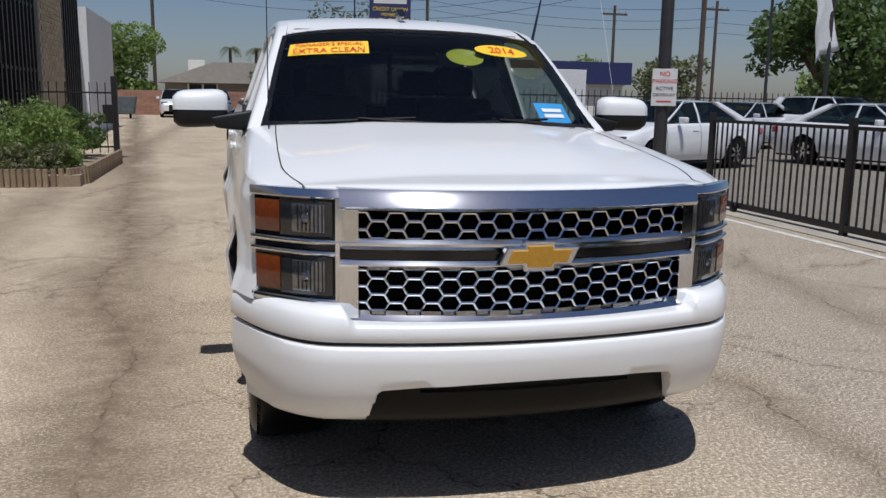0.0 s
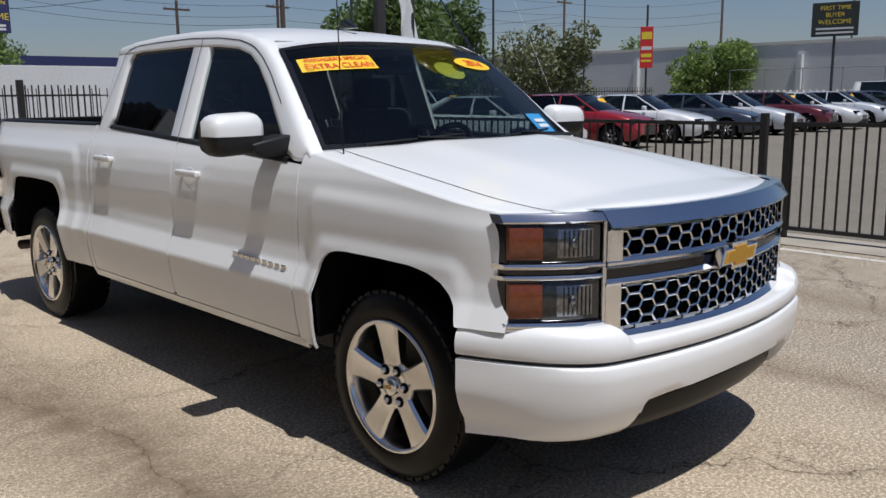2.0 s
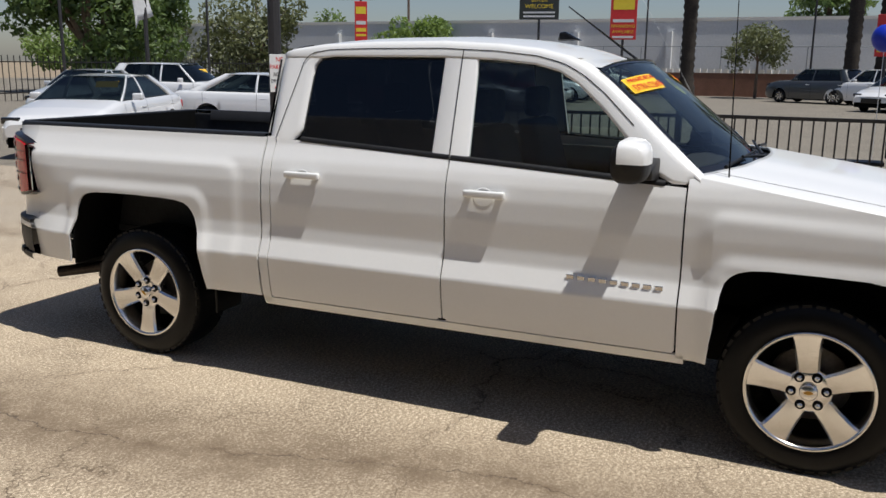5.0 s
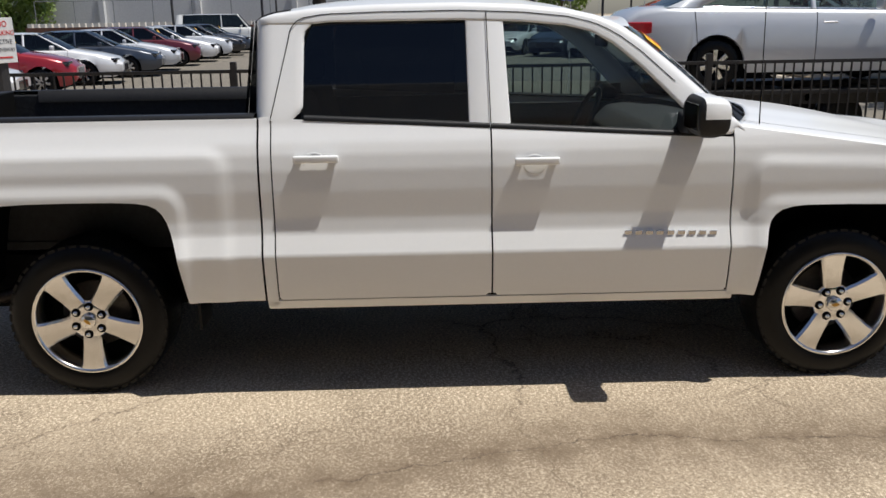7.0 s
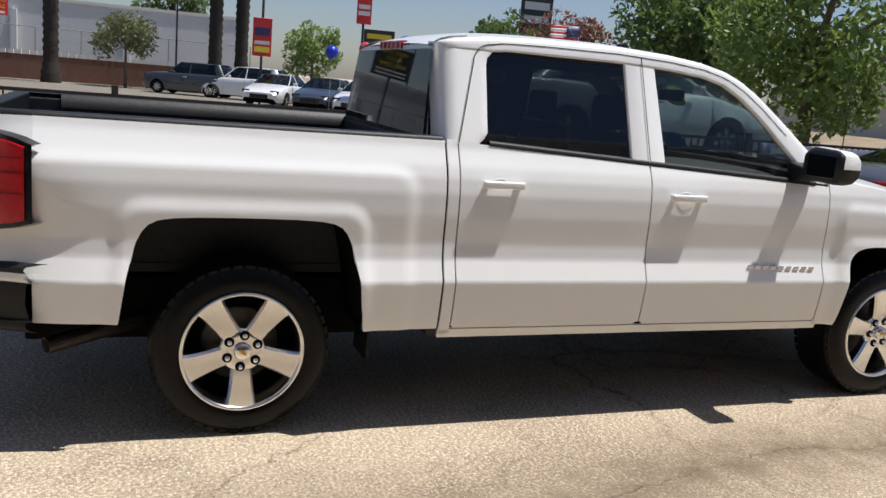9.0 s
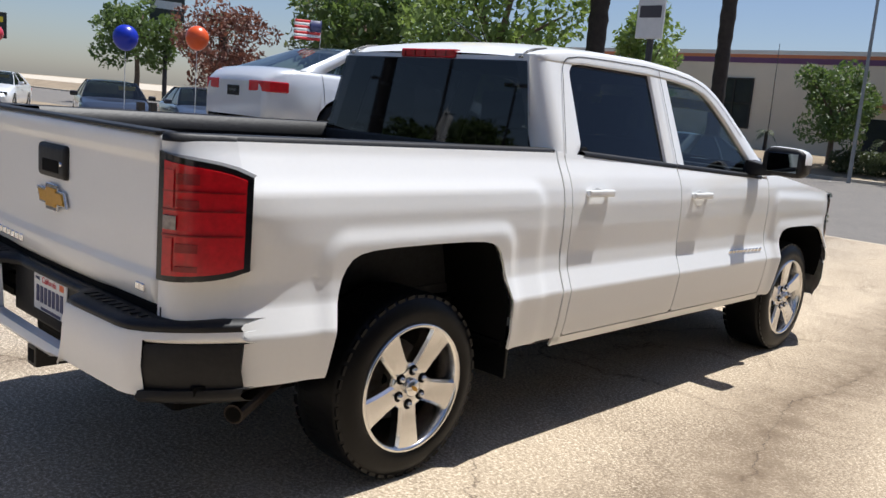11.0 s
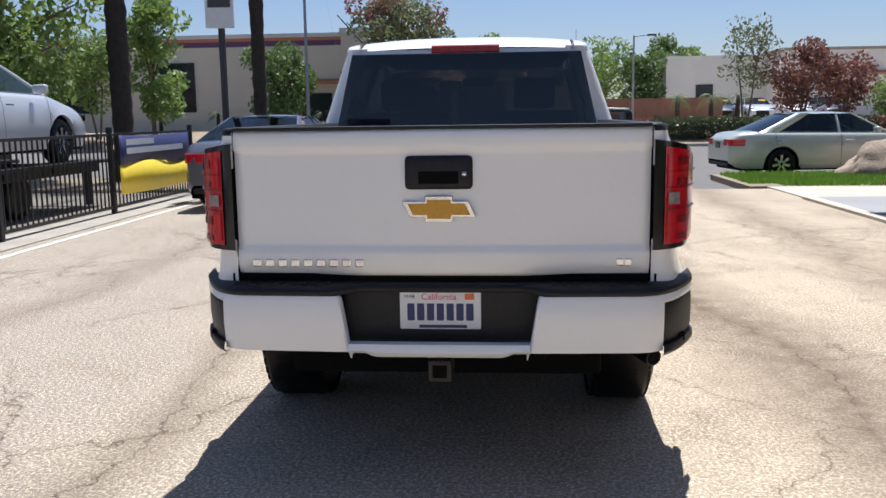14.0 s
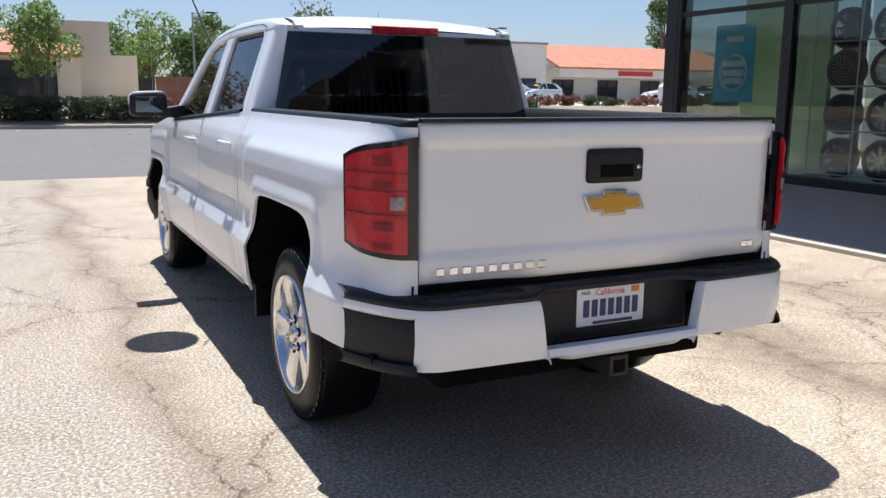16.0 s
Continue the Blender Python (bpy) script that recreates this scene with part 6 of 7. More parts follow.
# by the building, back of the driveway
bush("rounded green bush in the planter", -3.9, 9.6, 0.15, 0.75, 0.7, 1.35, "leaf", 41, 7000, 0.035)
bush("low spreading bush with flowers in the planter", -3.95, 8.75, 0.15, 0.75, 0.35, 0.55, "leaf_olive", 42, 4200, 0.03)
bush("small yellow-green bush in the planter", -3.35, 9.0, 0.12, 0.25, 0.28, 0.55, "leaf", 43, 1800, 0.028)
bush("dark green bush beside the gate", -3.55, 12.0, 0.03, 0.4, 1.4, 1.4, "leaf_dark", 44, 5000, 0.04)
tree("leafy green tree behind the brick wall", -7.2, 58, 6.4, 1.0, 2.9, "leaf", 45, 0.2, 1, 7000, 0.16)
tree("leafy green tree beside the far pole", -10.5, 60, 5.4, 1.0, 2.6, "leaf", 46, 0.2, 1, 4500, 0.16)
tree("large sparse olive tree by the back lot", 10.5, 66, 8.2, 2.8, 5.0, "leaf_olive", 47, 0.3, 2, 6500, 0.17)
tree("dark bushy tree behind the container", 4.0, 48, 4.8, 0.8, 3.0, "leaf_olive", 48, 0.2, 2, 4500, 0.16)
tree("green tree behind the container", 12.0, 50, 6.0, 1.0, 3.0, "leaf", 49, 0.2, 1, 5000, 0.16)
tree("massive dark green tree behind the lot fence", 31.5, 36.0, 7.6, 1.2, 4.4, "leaf_dark", 51, 0.4, 1, 9500, 0.2)
tree("massive dark green tree behind the lot fence", 36.5, 38.0, 8.0, 1.2, 4.0, "leaf_dark", 52, 0.4, 1, 8000, 0.2)
tree("yellow-green tree behind the lot fence", 46, 36, 6.2, 0.8, 4.0, "leaf_olive", 53, 0.3, 2, 6500, 0.19)
tree("rounded green tree before the white hall", 54, 27.0, 5.6, 0.6, 3.3, "leaf", 54, 0.3, 1, 7000, 0.18)
tree("small tree with thin grey-green crown by the brick wall", 46.5, 2.2, 4.0, 1.4, 2.0, "leaf_olive", 55, 0.10, 1, 3600, 0.1)
tree("dark round tree behind the white hall", 62, -1, 8.5, 4.5, 3.2, "leaf_dark", 56, 0.3, 1, 4200, 0.2)
tree("light green tree behind the far row of cars", 46, -8.0, 4.6, 1.6, 1.8, "leaf", 57, 0.1, 1, 3200, 0.12)
tree("green tree above the far row of cars", 50, -22, 7.0, 2.8, 3.2, "leaf_dark", 58, 0.2, 1, 4200, 0.18)
for i, (x, y) in enumerate(((28, 62), (38, 66), (20, 72), (52, 60), (58, 50), (66, 42))):
    tree("green tree on the horizon behind the lot", x, y, 4.6 + (i % 3) * 0.8, 0.6, 3.6, ("leaf", "leaf_olive", "leaf_dark")[i % 3], 60 + i, 0.25, 2, 3400, 0.22)
palm("tall palm with rough dark trunk by the brick wall", 46, 5.9, 8.0, 0.42, 101)
palm("tall palm beside the far pickup", 46, -2.5, 9.0, 0.40, 102)
palm("tall palm beside the far pickup", 46.5, -4.0, 9.5, 0.40, 103)
palm("fan palm with green head beyond the lot", 46, -25.8, 6.0, 0.32, 104, 0, 30, 2.0)
for x, y in ((0.2, 92), (3.0, 93)):
    palm("distant palm above the house", x, y, 6.4, 0.18, int(x * 10) + 7, 0, 30, 1.6)


# ---- buildings ----
M["stucco"] = mat("cream_stucco", (0.74, 0.64, 0.50), 0.9, 0, 0.06, 0.6, 0.25, fine=30)
M["stucco_pale"] = mat("pale_stucco", (0.76, 0.72, 0.65), 0.9, 0, 0.06, 0.6, 0.25, fine=30)
M["white_wall"] = mat("white_wall", (0.66, 0.66, 0.65), 0.85, 0, 0.08, 0.3, 0.1, fine=8)
M["tile"] = mat("clay_tile", (0.50, 0.20, 0.11), 0.8, 0, 0.22, 1.5, 0.3, fine=12)
M["orange"] = mat("orange_band", (0.62, 0.22, 0.10), 0.7, 0, 0.06, 1)
M["purple"] = mat("purple_band", (0.16, 0.07, 0.15), 0.7, 0, 0.06, 1)
M["brickred"] = mat("brown_block", (0.22, 0.11, 0.075), 0.9, 0, 0.2, 1.5, 0.3, fine=14)
M["shopglass"] = mat("shop_glass", (0.03, 0.035, 0.04), 0.06, 0, 0.2, 2)
M["letters"] = mat("dark_letters", (0.05, 0.045, 0.05), 0.5)
M["redsign"] = mat("red_sign", (0.60, 0.03, 0.03), 0.5, 0, 0.08, 6)
M["yellowsign"] = mat("yellow_sign", (0.80, 0.60, 0.04), 0.5, 0, 0.05, 6)
M["navy"] = mat("navy_sign", (0.03, 0.035, 0.11), 0.5, 0, 0.08, 6)
M["blacksign"] = mat("black_sign", (0.03, 0.035, 0.03), 0.5, 0, 0.08, 6)
M["shingle"] = mat("grey_shingle", (0.34, 0.31, 0.27), 0.9, 0, 0.12, 3, 0.3, fine=30)
M["wood_pole"] = mat("wood_pole", (0.085, 0.06, 0.045), 0.9, 0, 0.3, 4, 0.3)
M["steel_pole"] = mat("painted_pole", (0.035, 0.033, 0.034), 0.5, 0, 0.2, 6)
M["grey_pole"] = mat("grey_pole", (0.28, 0.29, 0.29), 0.5, 0.3, 0.1, 6)


def building(name, label, boxes):
    B = thing(name, label, "building", kind="")
    for nm, x0, x1, y0, y1, z0, z1, m in boxes:
        part(nm, box(x0, x1, y0, y1, z0, z1), M[m], B)
    return B


def window_on(B, x0, x1, z0, z1, y, bars=1, depth=0.12, face=1, mt="shopglass"):
    w = part("window", box(x0, x1, y - 0.02, y + 0.03, z0, z1), M[mt], B, "dark glazed window")
    for i in range(bars + 2):
        x = x0 + (x1 - x0) * i / (bars + 1)
        part("window_frame", box(x - 0.04, x + 0.04, y + 0.02, y + 0.08, z0, z1), M["iron"], w)
    for z in (z0, (z0 + z1) / 2, z1):
        part("window_frame", box(x0 - 0.04, x1 + 0.04, y + 0.022, y + 0.078, z - 0.035, z + 0.035), M["iron"], w)
    return w


sheet("far_terrace", -300, 300, -200, -36.2, 0.75, M["concrete"], "pale paving round the buildings across the street", "pavement", 0.9)
part("far_bank", prism([(-32.4, 0.03), (-36.2, 0.75), (-36.2, -0.1), (-32.4, -0.1)], "x", -300, 300), M["earth"])
tagged(bpy.data.objects["far_bank"], "dry planted bank across the street", "bank", kind="structure")
S = building("storage_building", "cream storage building with orange and purple bands", [
    ("wall", 8.4, 42, -60, -38, 0.7, 5.0, "stucco"), ("band", 8.4, 42.05, -60, -37.95, 5.26, 5.42, "orange"), ("band", 8.4, 42.05, -60, -37.96, 5.0, 5.26, "purple"), ("parapet", 8.4, 42.1, -60, -37.9, 5.42, 5.62, "stucco_pale"),
    ("tower", 5.15, 8.4, -42, -37.6, 0.7, 5.75, "stucco"), ("tower_band", 5.1, 8.45, -42, -37.55, 5.55, 5.8, "stucco_pale"),
    ("office_wall", -0.85, 5.15, -52, -39.5, 0.7, 3.0, "stucco"), ("office_block", -2.4, 1.6, -56, -41.0, 0.7, 4.75, "stucco"), ("side_wall", -4.2, -2.4, -46, -45.6, 0.7, 3.3, "stucco"), ("garden_wall", -12.5, -5.2, -46, -45.7, 0.7, 2.2, "brickred")])
for x in (16.25, 21.6, 27.0):
    window_on(S, x, x + 1.9, 1.75, 4.2, -38, 1)
window_on(S, 3.0, 5.0, 0.8, 2.7, -39.5, 3)
window_on(S, 0.2, 2.6, 0.8, 2.7, -39.5, 3)
part("tile_roof", prism([(-39.2, 2.95), (-39.2, 3.1), (-42.5, 4.35), (-42.5, 4.2)], "x", -1.0, 5.15), M["tile"], S)
part("tile_roof", prism([(-37.7, 3.05), (-37.7, 3.2), (-39.0, 3.75), (-39.0, 3.6)], "x", 8.4, 11.4), M["tile"], S)
part("entry", box(9.0, 10.6, -38.02, -37.94, 0.75, 2.6), M["shopglass"], S)
fy = lambda x, y, z: Matrix.Translation((x, y, z)) @ Matrix.Rotation(math.pi, 4, "Z") @ Matrix.Rotation(radians(90), 4, "X")
for words, x, z, sz in (("Self", 7.6, 4.3, 0.62), ("Storage", 7.5, 3.45, 0.62), ("suites", 5.95, 3.45, 0.5)):
    text("lettering", words, sz, M["letters"], fy(x, -37.56, z), S, 0.03)
for k in range(4):
    part("number_bar", box(6.2 + 0.22 * k, 6.33 + 0.22 * k, -37.58, -37.53, 5.15, 5.4), M["letters"], S)
part("far_gate", box(-5.1, -3.5, -45.75, -45.68, 0.8, 2.1), M["iron"], S)

J = building("shop_row", "cream shops with red clay tile roofs across the street", [
    ("wall", -26.6, -12.0, -80, -62, 0.7, 5.6, "stucco_pale"), ("wall", -26.6, -19.6, -64, -58, 0.7, 5.6, "stucco_pale"), ("coping", -26.8, -19.5, -64, -57.9, 5.6, 5.8, "shingle"),
    ("wall", -33.5, -26.6, -80, -60, 0.7, 3.9, "stucco_pale"), ("fascia", -33.6, -25.2, -60.5, -57.6, 3.15, 3.85, "stucco_pale"),
    ("wall", -39.5, -33.5, -80, -58.6, 0.7, 5.6, "stucco_pale"), ("coping", -39.6, -33.4, -80, -58.5, 5.6, 5.78, "shingle"),
    ("wall", -72, -39.5, -84, -66, 0.7, 6.0, "white_wall"), ("wall", -62, -41.5, -70, -61, 0.7, 3.4, "stucco_pale"), ("fascia", -62, -41.2, -62, -59, 2.9, 3.7, "stucco_pale")])
part("tile_roof", prism([(-57.5, 3.8), (-57.5, 3.95), (-62.5, 5.75), (-62.5, 5.6)], "x", -33.8, -25.2), M["tile"], J)
part("tile_roof", prism([(-58.8, 3.65), (-58.8, 3.8), (-64.5, 6.0), (-64.5, 5.9)], "x", -62.2, -41.0), M["tile"], J)
for k in range(3):
    part("sign_bar", box(-27.4 - 0.42 * k, -27.1 - 0.42 * k, -57.6, -57.52, 3.3, 3.7), M["navy"], J)
text("lettering", "AUTO WORKS", 0.62, M["redsign"], fy(-30.5, -57.56, 3.5), J, 0.03)
part("sign_bar", box(-51.5, -47.6, -58.98, -58.9, 3.1, 3.5), M["redsign"], J)
for x in (-31.0, -36.0, -38.4, -44.0, -49, -54, -58):
    window_on(J, x, x + 2.2, 0.8, 2.7, -60.0 if x > -33 else (-58.6 if x > -40 else -61.0), 1)
for x in (-15.5, -24.5):
    window_on(J, x, x + 1.2, 2.2, 3.4, -62 if x > -19 else -58, 0)

# far street furniture
def lamp_post(x, y, h, base=0.0, arm=0.9, name="street_lamp"):
    P = thing("street_lamp", "tall grey street lamp with flat head", "street lamp", pose(x, y, base), group="street lamps")
    part("pole", rod((0, 0, -0.1), (0, 0, h), 0.08, 0.05, 12), M["grey_pole"], P)
    part("arm", rod((0, 0, h - 0.05), (-arm, 0, h + 0.02), 0.035, 0.03, 8), M["grey_pole"], P)
    part("lamp_head", box(-arm - 0.35, -arm + 0.15, -0.12, 0.12, h - 0.03, h + 0.07, 0.02), M["steel_pole"], P)
    return P


lamp_post(-7.2, -45, 5.0, 0.75)
lamp_post(-26.2, -45, 4.9, 0.75)
lamp_post(-52.5, -52, 6.0, 0.75)
lamp_post(8.6, -31.0, 9.5, 0.0)
hyd = thing("fire_hydrant", "yellow fire hydrant on the far verge", "fire hydrant", pose(-17.0, -33.4, 0.3))
part("barrel", lathe("barrel", [(0.16, 0), (0.16, 0.05), (0.11, 0.07), (0.11, 0.5), (0.14, 0.52), (0.13, 0.6), (0.05, 0.72), (0.0, 0.74)], 18, "z"), M["yellowsign"], hyd)
part("outlet", rod((-0.19, 0, 0.4), (0.19, 0, 0.4), 0.055, 0.055, 12), M["yellowsign"], hyd)
mon = thing("monument_sign", "low white and green sign board before the shops", "sign", pose(-44.5, -48, 0.45))
part("board", prism([(-1.3, 0.3), (1.3, 0.3), (1.3, 1.6), (0.7, 2.0), (-0.7, 2.0), (-1.3, 1.6)], "y", -0.2, 0.2, 0.03), M["white_wall"], mon)
for z in (0.6, 1.0, 1.4):
    part("sign_bar", box(-1.0, 1.0, 0.2, 0.22, z - 0.12, z + 0.12), M["leaf"], mon)
yard = thing("yard_sign", "small white lawn sign with red writing on its side", "sign", pose(-13.5, -33.2, 0.9, 0, 28, 10))
part("board", box(-0.75, 0.75, -0.02, 0.02, -0.42, 0.42), M["white_wall"], yard)
for z in (-0.18, 0.18):
    part("sign_bar", box(-0.6, 0.6, 0.02, 0.03, z - 0.09, z + 0.09), M["redsign"], yard)
for x, y in ((0.3, -0.02), (-0.3, -0.02)):
    part("stake", rod((x, y, -0.9), (x, y, -0.4), 0.015, 0.015, 6), M["iron"], yard)
# reflective lane studs
for i in range(14):
    tagged(part("lane_marker", box(-0.06, 0.06, -0.06, 0.06, 0, 0.018, 0.006), M["white_wall"], at=pose(-16 + 3.6 * i, -27.4 - (i % 2) * 3.3, -0.10)), "small white raised lane marker on the street", "road marker", "lane markers")

# near verge with grass, rock and kerb logs
sheet("lawn", -40, -4.6, -13.2, -10.05, 0.02, M["earth"], "strip of lawn soil beside the driveway", "lawn", 0.14)
sheet("planting_strip", 4.9, 60, -13.4, -10.1, 0.03, M["earth"], "dry planting strip along the street", "planting strip", 0.14)
rng = np.random.default_rng(5)
n = 26000
gx, gy = rng.uniform(-13, -4.75, n), rng.uniform(-13.1, -10.1, n)
gx += np.where(gy > -10.6, -0.5, 0)
a = rng.uniform(0, 2 * np.pi, n)
hh, bw = rng.uniform(0.05, 0.12, n), 0.012
v = np.stack([np.stack([gx + bw * np.cos(a), gy + bw * np.sin(a), np.full(n, 0.02)], 1), np.stack([gx - bw * np.cos(a), gy - bw * np.sin(a), np.full(n, 0.02)], 1), np.stack([gx + rng.normal(0, 0.03, n), gy + rng.normal(0, 0.03, n), 0.02 + hh], 1)], 1).reshape(-1, 3)
gm = bpy.data.meshes.new("lawn_grass")
gm.from_pydata(v.tolist(), [], np.arange(n * 3).reshape(-1, 3).tolist())
tagged(part("lawn_grass", gm, M["grass"]), "bright green lawn grass beside the driveway", "grass", kind="stuff")
M["rock"] = mat("tan_rock", (0.33, 0.25, 0.18), 0.9, 0, 0.3, 2.5, 0.8, fine=20)
for (x, y, sx, sy, sz, sd) in ((-8.3, -12.7, 1.25, 0.7, 0.62, 1), (-9.7, -12.9, 0.7, 0.5, 0.40, 2), (-12.2, -10.9, 0.35, 0.3, 0.2, 3)):
    bm = bmesh.new()
    bmesh.ops.create_icosphere(bm, subdivisions=4, radius=1)
    for q in bm.verts:
        k = 1 + 0.28 * noise.noise(q.co * 1.3 + Vector((sd * 7, 0, 0))) + 0.12 * noise.noise(q.co * 4 + Vector((sd, 3, 0)))
        q.co = Vector((q.co.x * sx * k, q.co.y * sy * k, max(-0.15, q.co.z * k) * sz))
    tagged(part("boulder", bm, M["rock"], at=pose(x, y, 0.08, 0, 0, 12 * sd), smooth=True), "weathered tan boulder lying on the lawn", "boulder", "boulders")
for x0, x1, y in ((-11.5, -7.0, -10.02),):
    tagged(part("landscape_timber", box(x0, x1, y - 0.07, y + 0.07, 0.0, 0.13, 0.02), M["bark"]), "weathered timber edging of the lawn", "timber")
for x, y, r in ((-10.2, -7.9, 15), (-10.9, -7.4, -10), (-10.7, -8.3, 40)):
    tagged(part("wheel_stop", box(-0.7, 0.7, -0.08, 0.08, 0, 0.14, 0.03), M["concrete"], at=pose(x, y, 0.03, 0, 0, r)), "loose concrete block lying beside the walkway", "block", "loose blocks")


# ---- the showroom beside the driveway ----
sheet("walkway", -9.2, -4.85, -7.9, 12.0, 0.03, mat("grey_slab", (0.30, 0.29, 0.28), 0.8, 0, 0.08, 1.0, 0.2, fine=60), "smooth grey concrete walkway before the showroom", "walkway", 0.1)
sheet("walkway_edge", -5.02, -4.83, -7.9, 12.0, 0.04, M["concrete"], "pale edge strip of the walkway", "kerb", 0.1)
sheet("side_apron", -12, -4.9, -10.0, -7.9, 0.02, M["concrete"], "pale concrete apron at the showroom corner", "pavement", 0.1)
M["showglass"] = glass("showroom_glass", (0.70, 0.74, 0.72))
SH = thing("showroom", "showroom with tall black-framed glass front", "building")
FX = -9.3
for y0, y1 in ((-7.35, -4.95), (-4.75, -1.6), (-1.4, 1.8), (2.0, 5.2), (5.4, 8.6)):
    w = part("shop_window", box(FX - 0.02, FX - 0.005, y0, y1, 0.12, 4.0), M["showglass"], SH, "tall clear shop window")
    w.visible_shadow = False
    for y in (y0 - 0.1, y1 + 0.0):
        part("window_frame", box(FX - 0.12, FX + 0.05, y, y + 0.1, 0.0, 4.1, 0.01), M["iron"], w)
    part("window_frame", box(FX - 0.118, FX + 0.048, y0, y1, 0.0, 0.16), M["iron"], w)
    part("window_frame", box(FX - 0.09, FX + 0.03, y0, y1, 2.86, 2.94), M["iron"], w)
part("corner_post", box(FX - 0.3, FX + 0.06, -7.75, -7.44, 0, 4.1, 0.01), M["iron"], SH)
part("canopy", box(FX - 8.2, -5.2, -7.2, 10.0, 4.1, 4.6, 0.02), M["white_wall"], SH)
for x0 in (FX - 2.6, FX - 5.2, FX - 7.8):
    w = part("side_window", box(x0, x0 + 2.3, -7.62, -7.60, 0.12, 4.0), M["showglass"], SH, "tall clear side window")
    w.visible_shadow = False
    part("window_frame", box(x0 - 0.1, x0, -7.68, -7.52, 0, 4.1, 0.01), M["iron"], w)
part("partition", box(FX - 1.5, FX - 1.4, -7.2, -5.2, 0.09, 3.4), mat("green_wall", (0.50, 0.64, 0.32), 0.8, 0, 0.08, 1), SH)
part("wall_back", box(FX - 8.2, FX - 8, -7.7, 10, 0, 4.1), M["white_wall"], SH)
part("wall_north", box(FX - 8, FX, 9.8, 10, 0, 4.1), M["white_wall"], SH)
part("floor", box(FX - 8, FX - 0.1, -7.6, 9.9, 0.0, 0.09), mat("shop_floor", (0.50, 0.48, 0.45), 0.4, 0, 0.1, 2), SH)
po = thing("window_poster", "blue dealer poster with white emblem behind the glass", "poster", pose(FX - 0.045, -6.05, 1.98))
part("sheet", box(-0.006, 0.006, -0.46, 0.46, -0.66, 0.66), mat("poster_blue", (0.08, 0.40, 0.58), 0.5, 0, 0.12, 3), po)
part("badge", lathe("badge", [(0.34, 0.007), (0.34, 0.010), (0.28, 0.010), (0.28, 0.007)], 30), mat("poster_pale", (0.45, 0.62, 0.70), 0.5), po, at=Matrix.Translation((0, 0, -0.15)))
for z, w_ in ((0.42, 0.2), (0.0, 0.28), (-0.16, 0.24), (-0.30, 0.2)):
    part("poster_bar", box(0.007, 0.011, -w_, w_, z - 0.05, z + 0.05), M["white_wall"], po)
for k, (y, z) in enumerate([(y, z) for z in (0.45, 1.15, 1.85, 2.5) for y in (-4.3, -3.5, -2.7, -1.9)]):
    wd = thing("alloy_wheel", "alloy wheel on a wire display rack behind the glass", "wheel", pose(FX - 0.75, y, z), group="display wheels")
    part("tyre", lathe("tyre", [(0.22, -0.1), (0.31, -0.1), (0.33, -0.06), (0.33, 0.06), (0.31, 0.1), (0.22, 0.1)], 24), M["rubber"], wd)
    part("rim", lathe("rim", [(0.23, 0.10), (0.21, 0.06), (0.0, 0.05)], 24), M["gloss_black"] if k % 3 else M["alloy"], wd)
    for q in range(8):
        part("spoke", prism([(-0.015, 0.02), (0.015, 0.02), (0.022, 0.21), (-0.022, 0.21)], "x", 0.06, 0.09), M["alloy"] if k % 2 else M["gloss_black"], wd, at=Matrix.Rotation(2 * math.pi * q / 8, 4, "X"))
wd = thing("alloy_wheel", "large chrome wheel standing on the showroom floor", "wheel", pose(FX - 0.35, -5.7, 0.44), group="display wheels")
part("rim", lathe("rim", [(0.34, 0.10), (0.33, 0.11), (0.30, 0.06), (0.06, 0.05), (0.0, 0.07)], 30), M["gloss_black"], wd)
for q in range(12):
    part("spoke", prism([(-0.014, 0.02), (0.014, 0.02), (0.02, 0.31), (-0.02, 0.31)], "x", 0.06, 0.10), M["alloy"], wd, at=Matrix.Rotation(2 * math.pi * q / 12, 4, "X"))
rk = thing("display_rack", "white wire display rack behind the shop window", "rack", pose(FX - 0.5, -3.0, 0.09))
for y in (-1.75, -0.9, 0.0, 0.9, 1.75):
    part("upright", rod((0, y, 0), (0, y, 3.2), 0.014, 0.014, 8), M["white_wall"], rk)
for z in (0.1, 0.8, 1.5, 2.2, 2.9):
    part("shelf_bar", rod((0, -1.75, z), (0, 1.75, z), 0.012, 0.012, 8), M["white_wall"], rk)

# the building with slats behind the planter
BK = thing("slatted_building", "building with tall dark slats and tan brick piers", "building")
part("wall", box(-14, -5.6, 12.4, 26.0, 0, 5.2), M["white_wall"], BK)
part("rear_wall", box(-13.0, -5.25, 26.0, 33, 0, 4.2), M["white_wall"], BK)
part("glazing", box(-5.6, -5.56, 12.5, 17.6, 0.3, 5.0), M["shopglass"], BK)
part("glazing", box(-5.6, -5.56, 21.2, 24.3, 0.3, 5.0), M["shopglass"], BK)
for i in range(13):
    part("slat", box(-5.58, -5.25, 12.6 + 0.40 * i, 12.72 + 0.40 * i, 0.1, 5.1), M["iron"], BK)
for i in range(8):
    part("slat", box(-5.58, -5.25, 21.3 + 0.40 * i, 21.42 + 0.40 * i, 0.1, 5.1), M["iron"], BK)
for z in (1.9, 3.4):
    part("slat_rail", box(-5.5, -5.28, 12.5, 17.5, z - 0.04, z + 0.04), M["iron"], BK)
pier = part("brick_pier", box(-5.58, -5.22, 17.75, 21.0, 0, 5.2), mat("mortar", (0.36, 0.33, 0.28), 0.95, 0, 0.1, 10), BK, "tan brick pier")
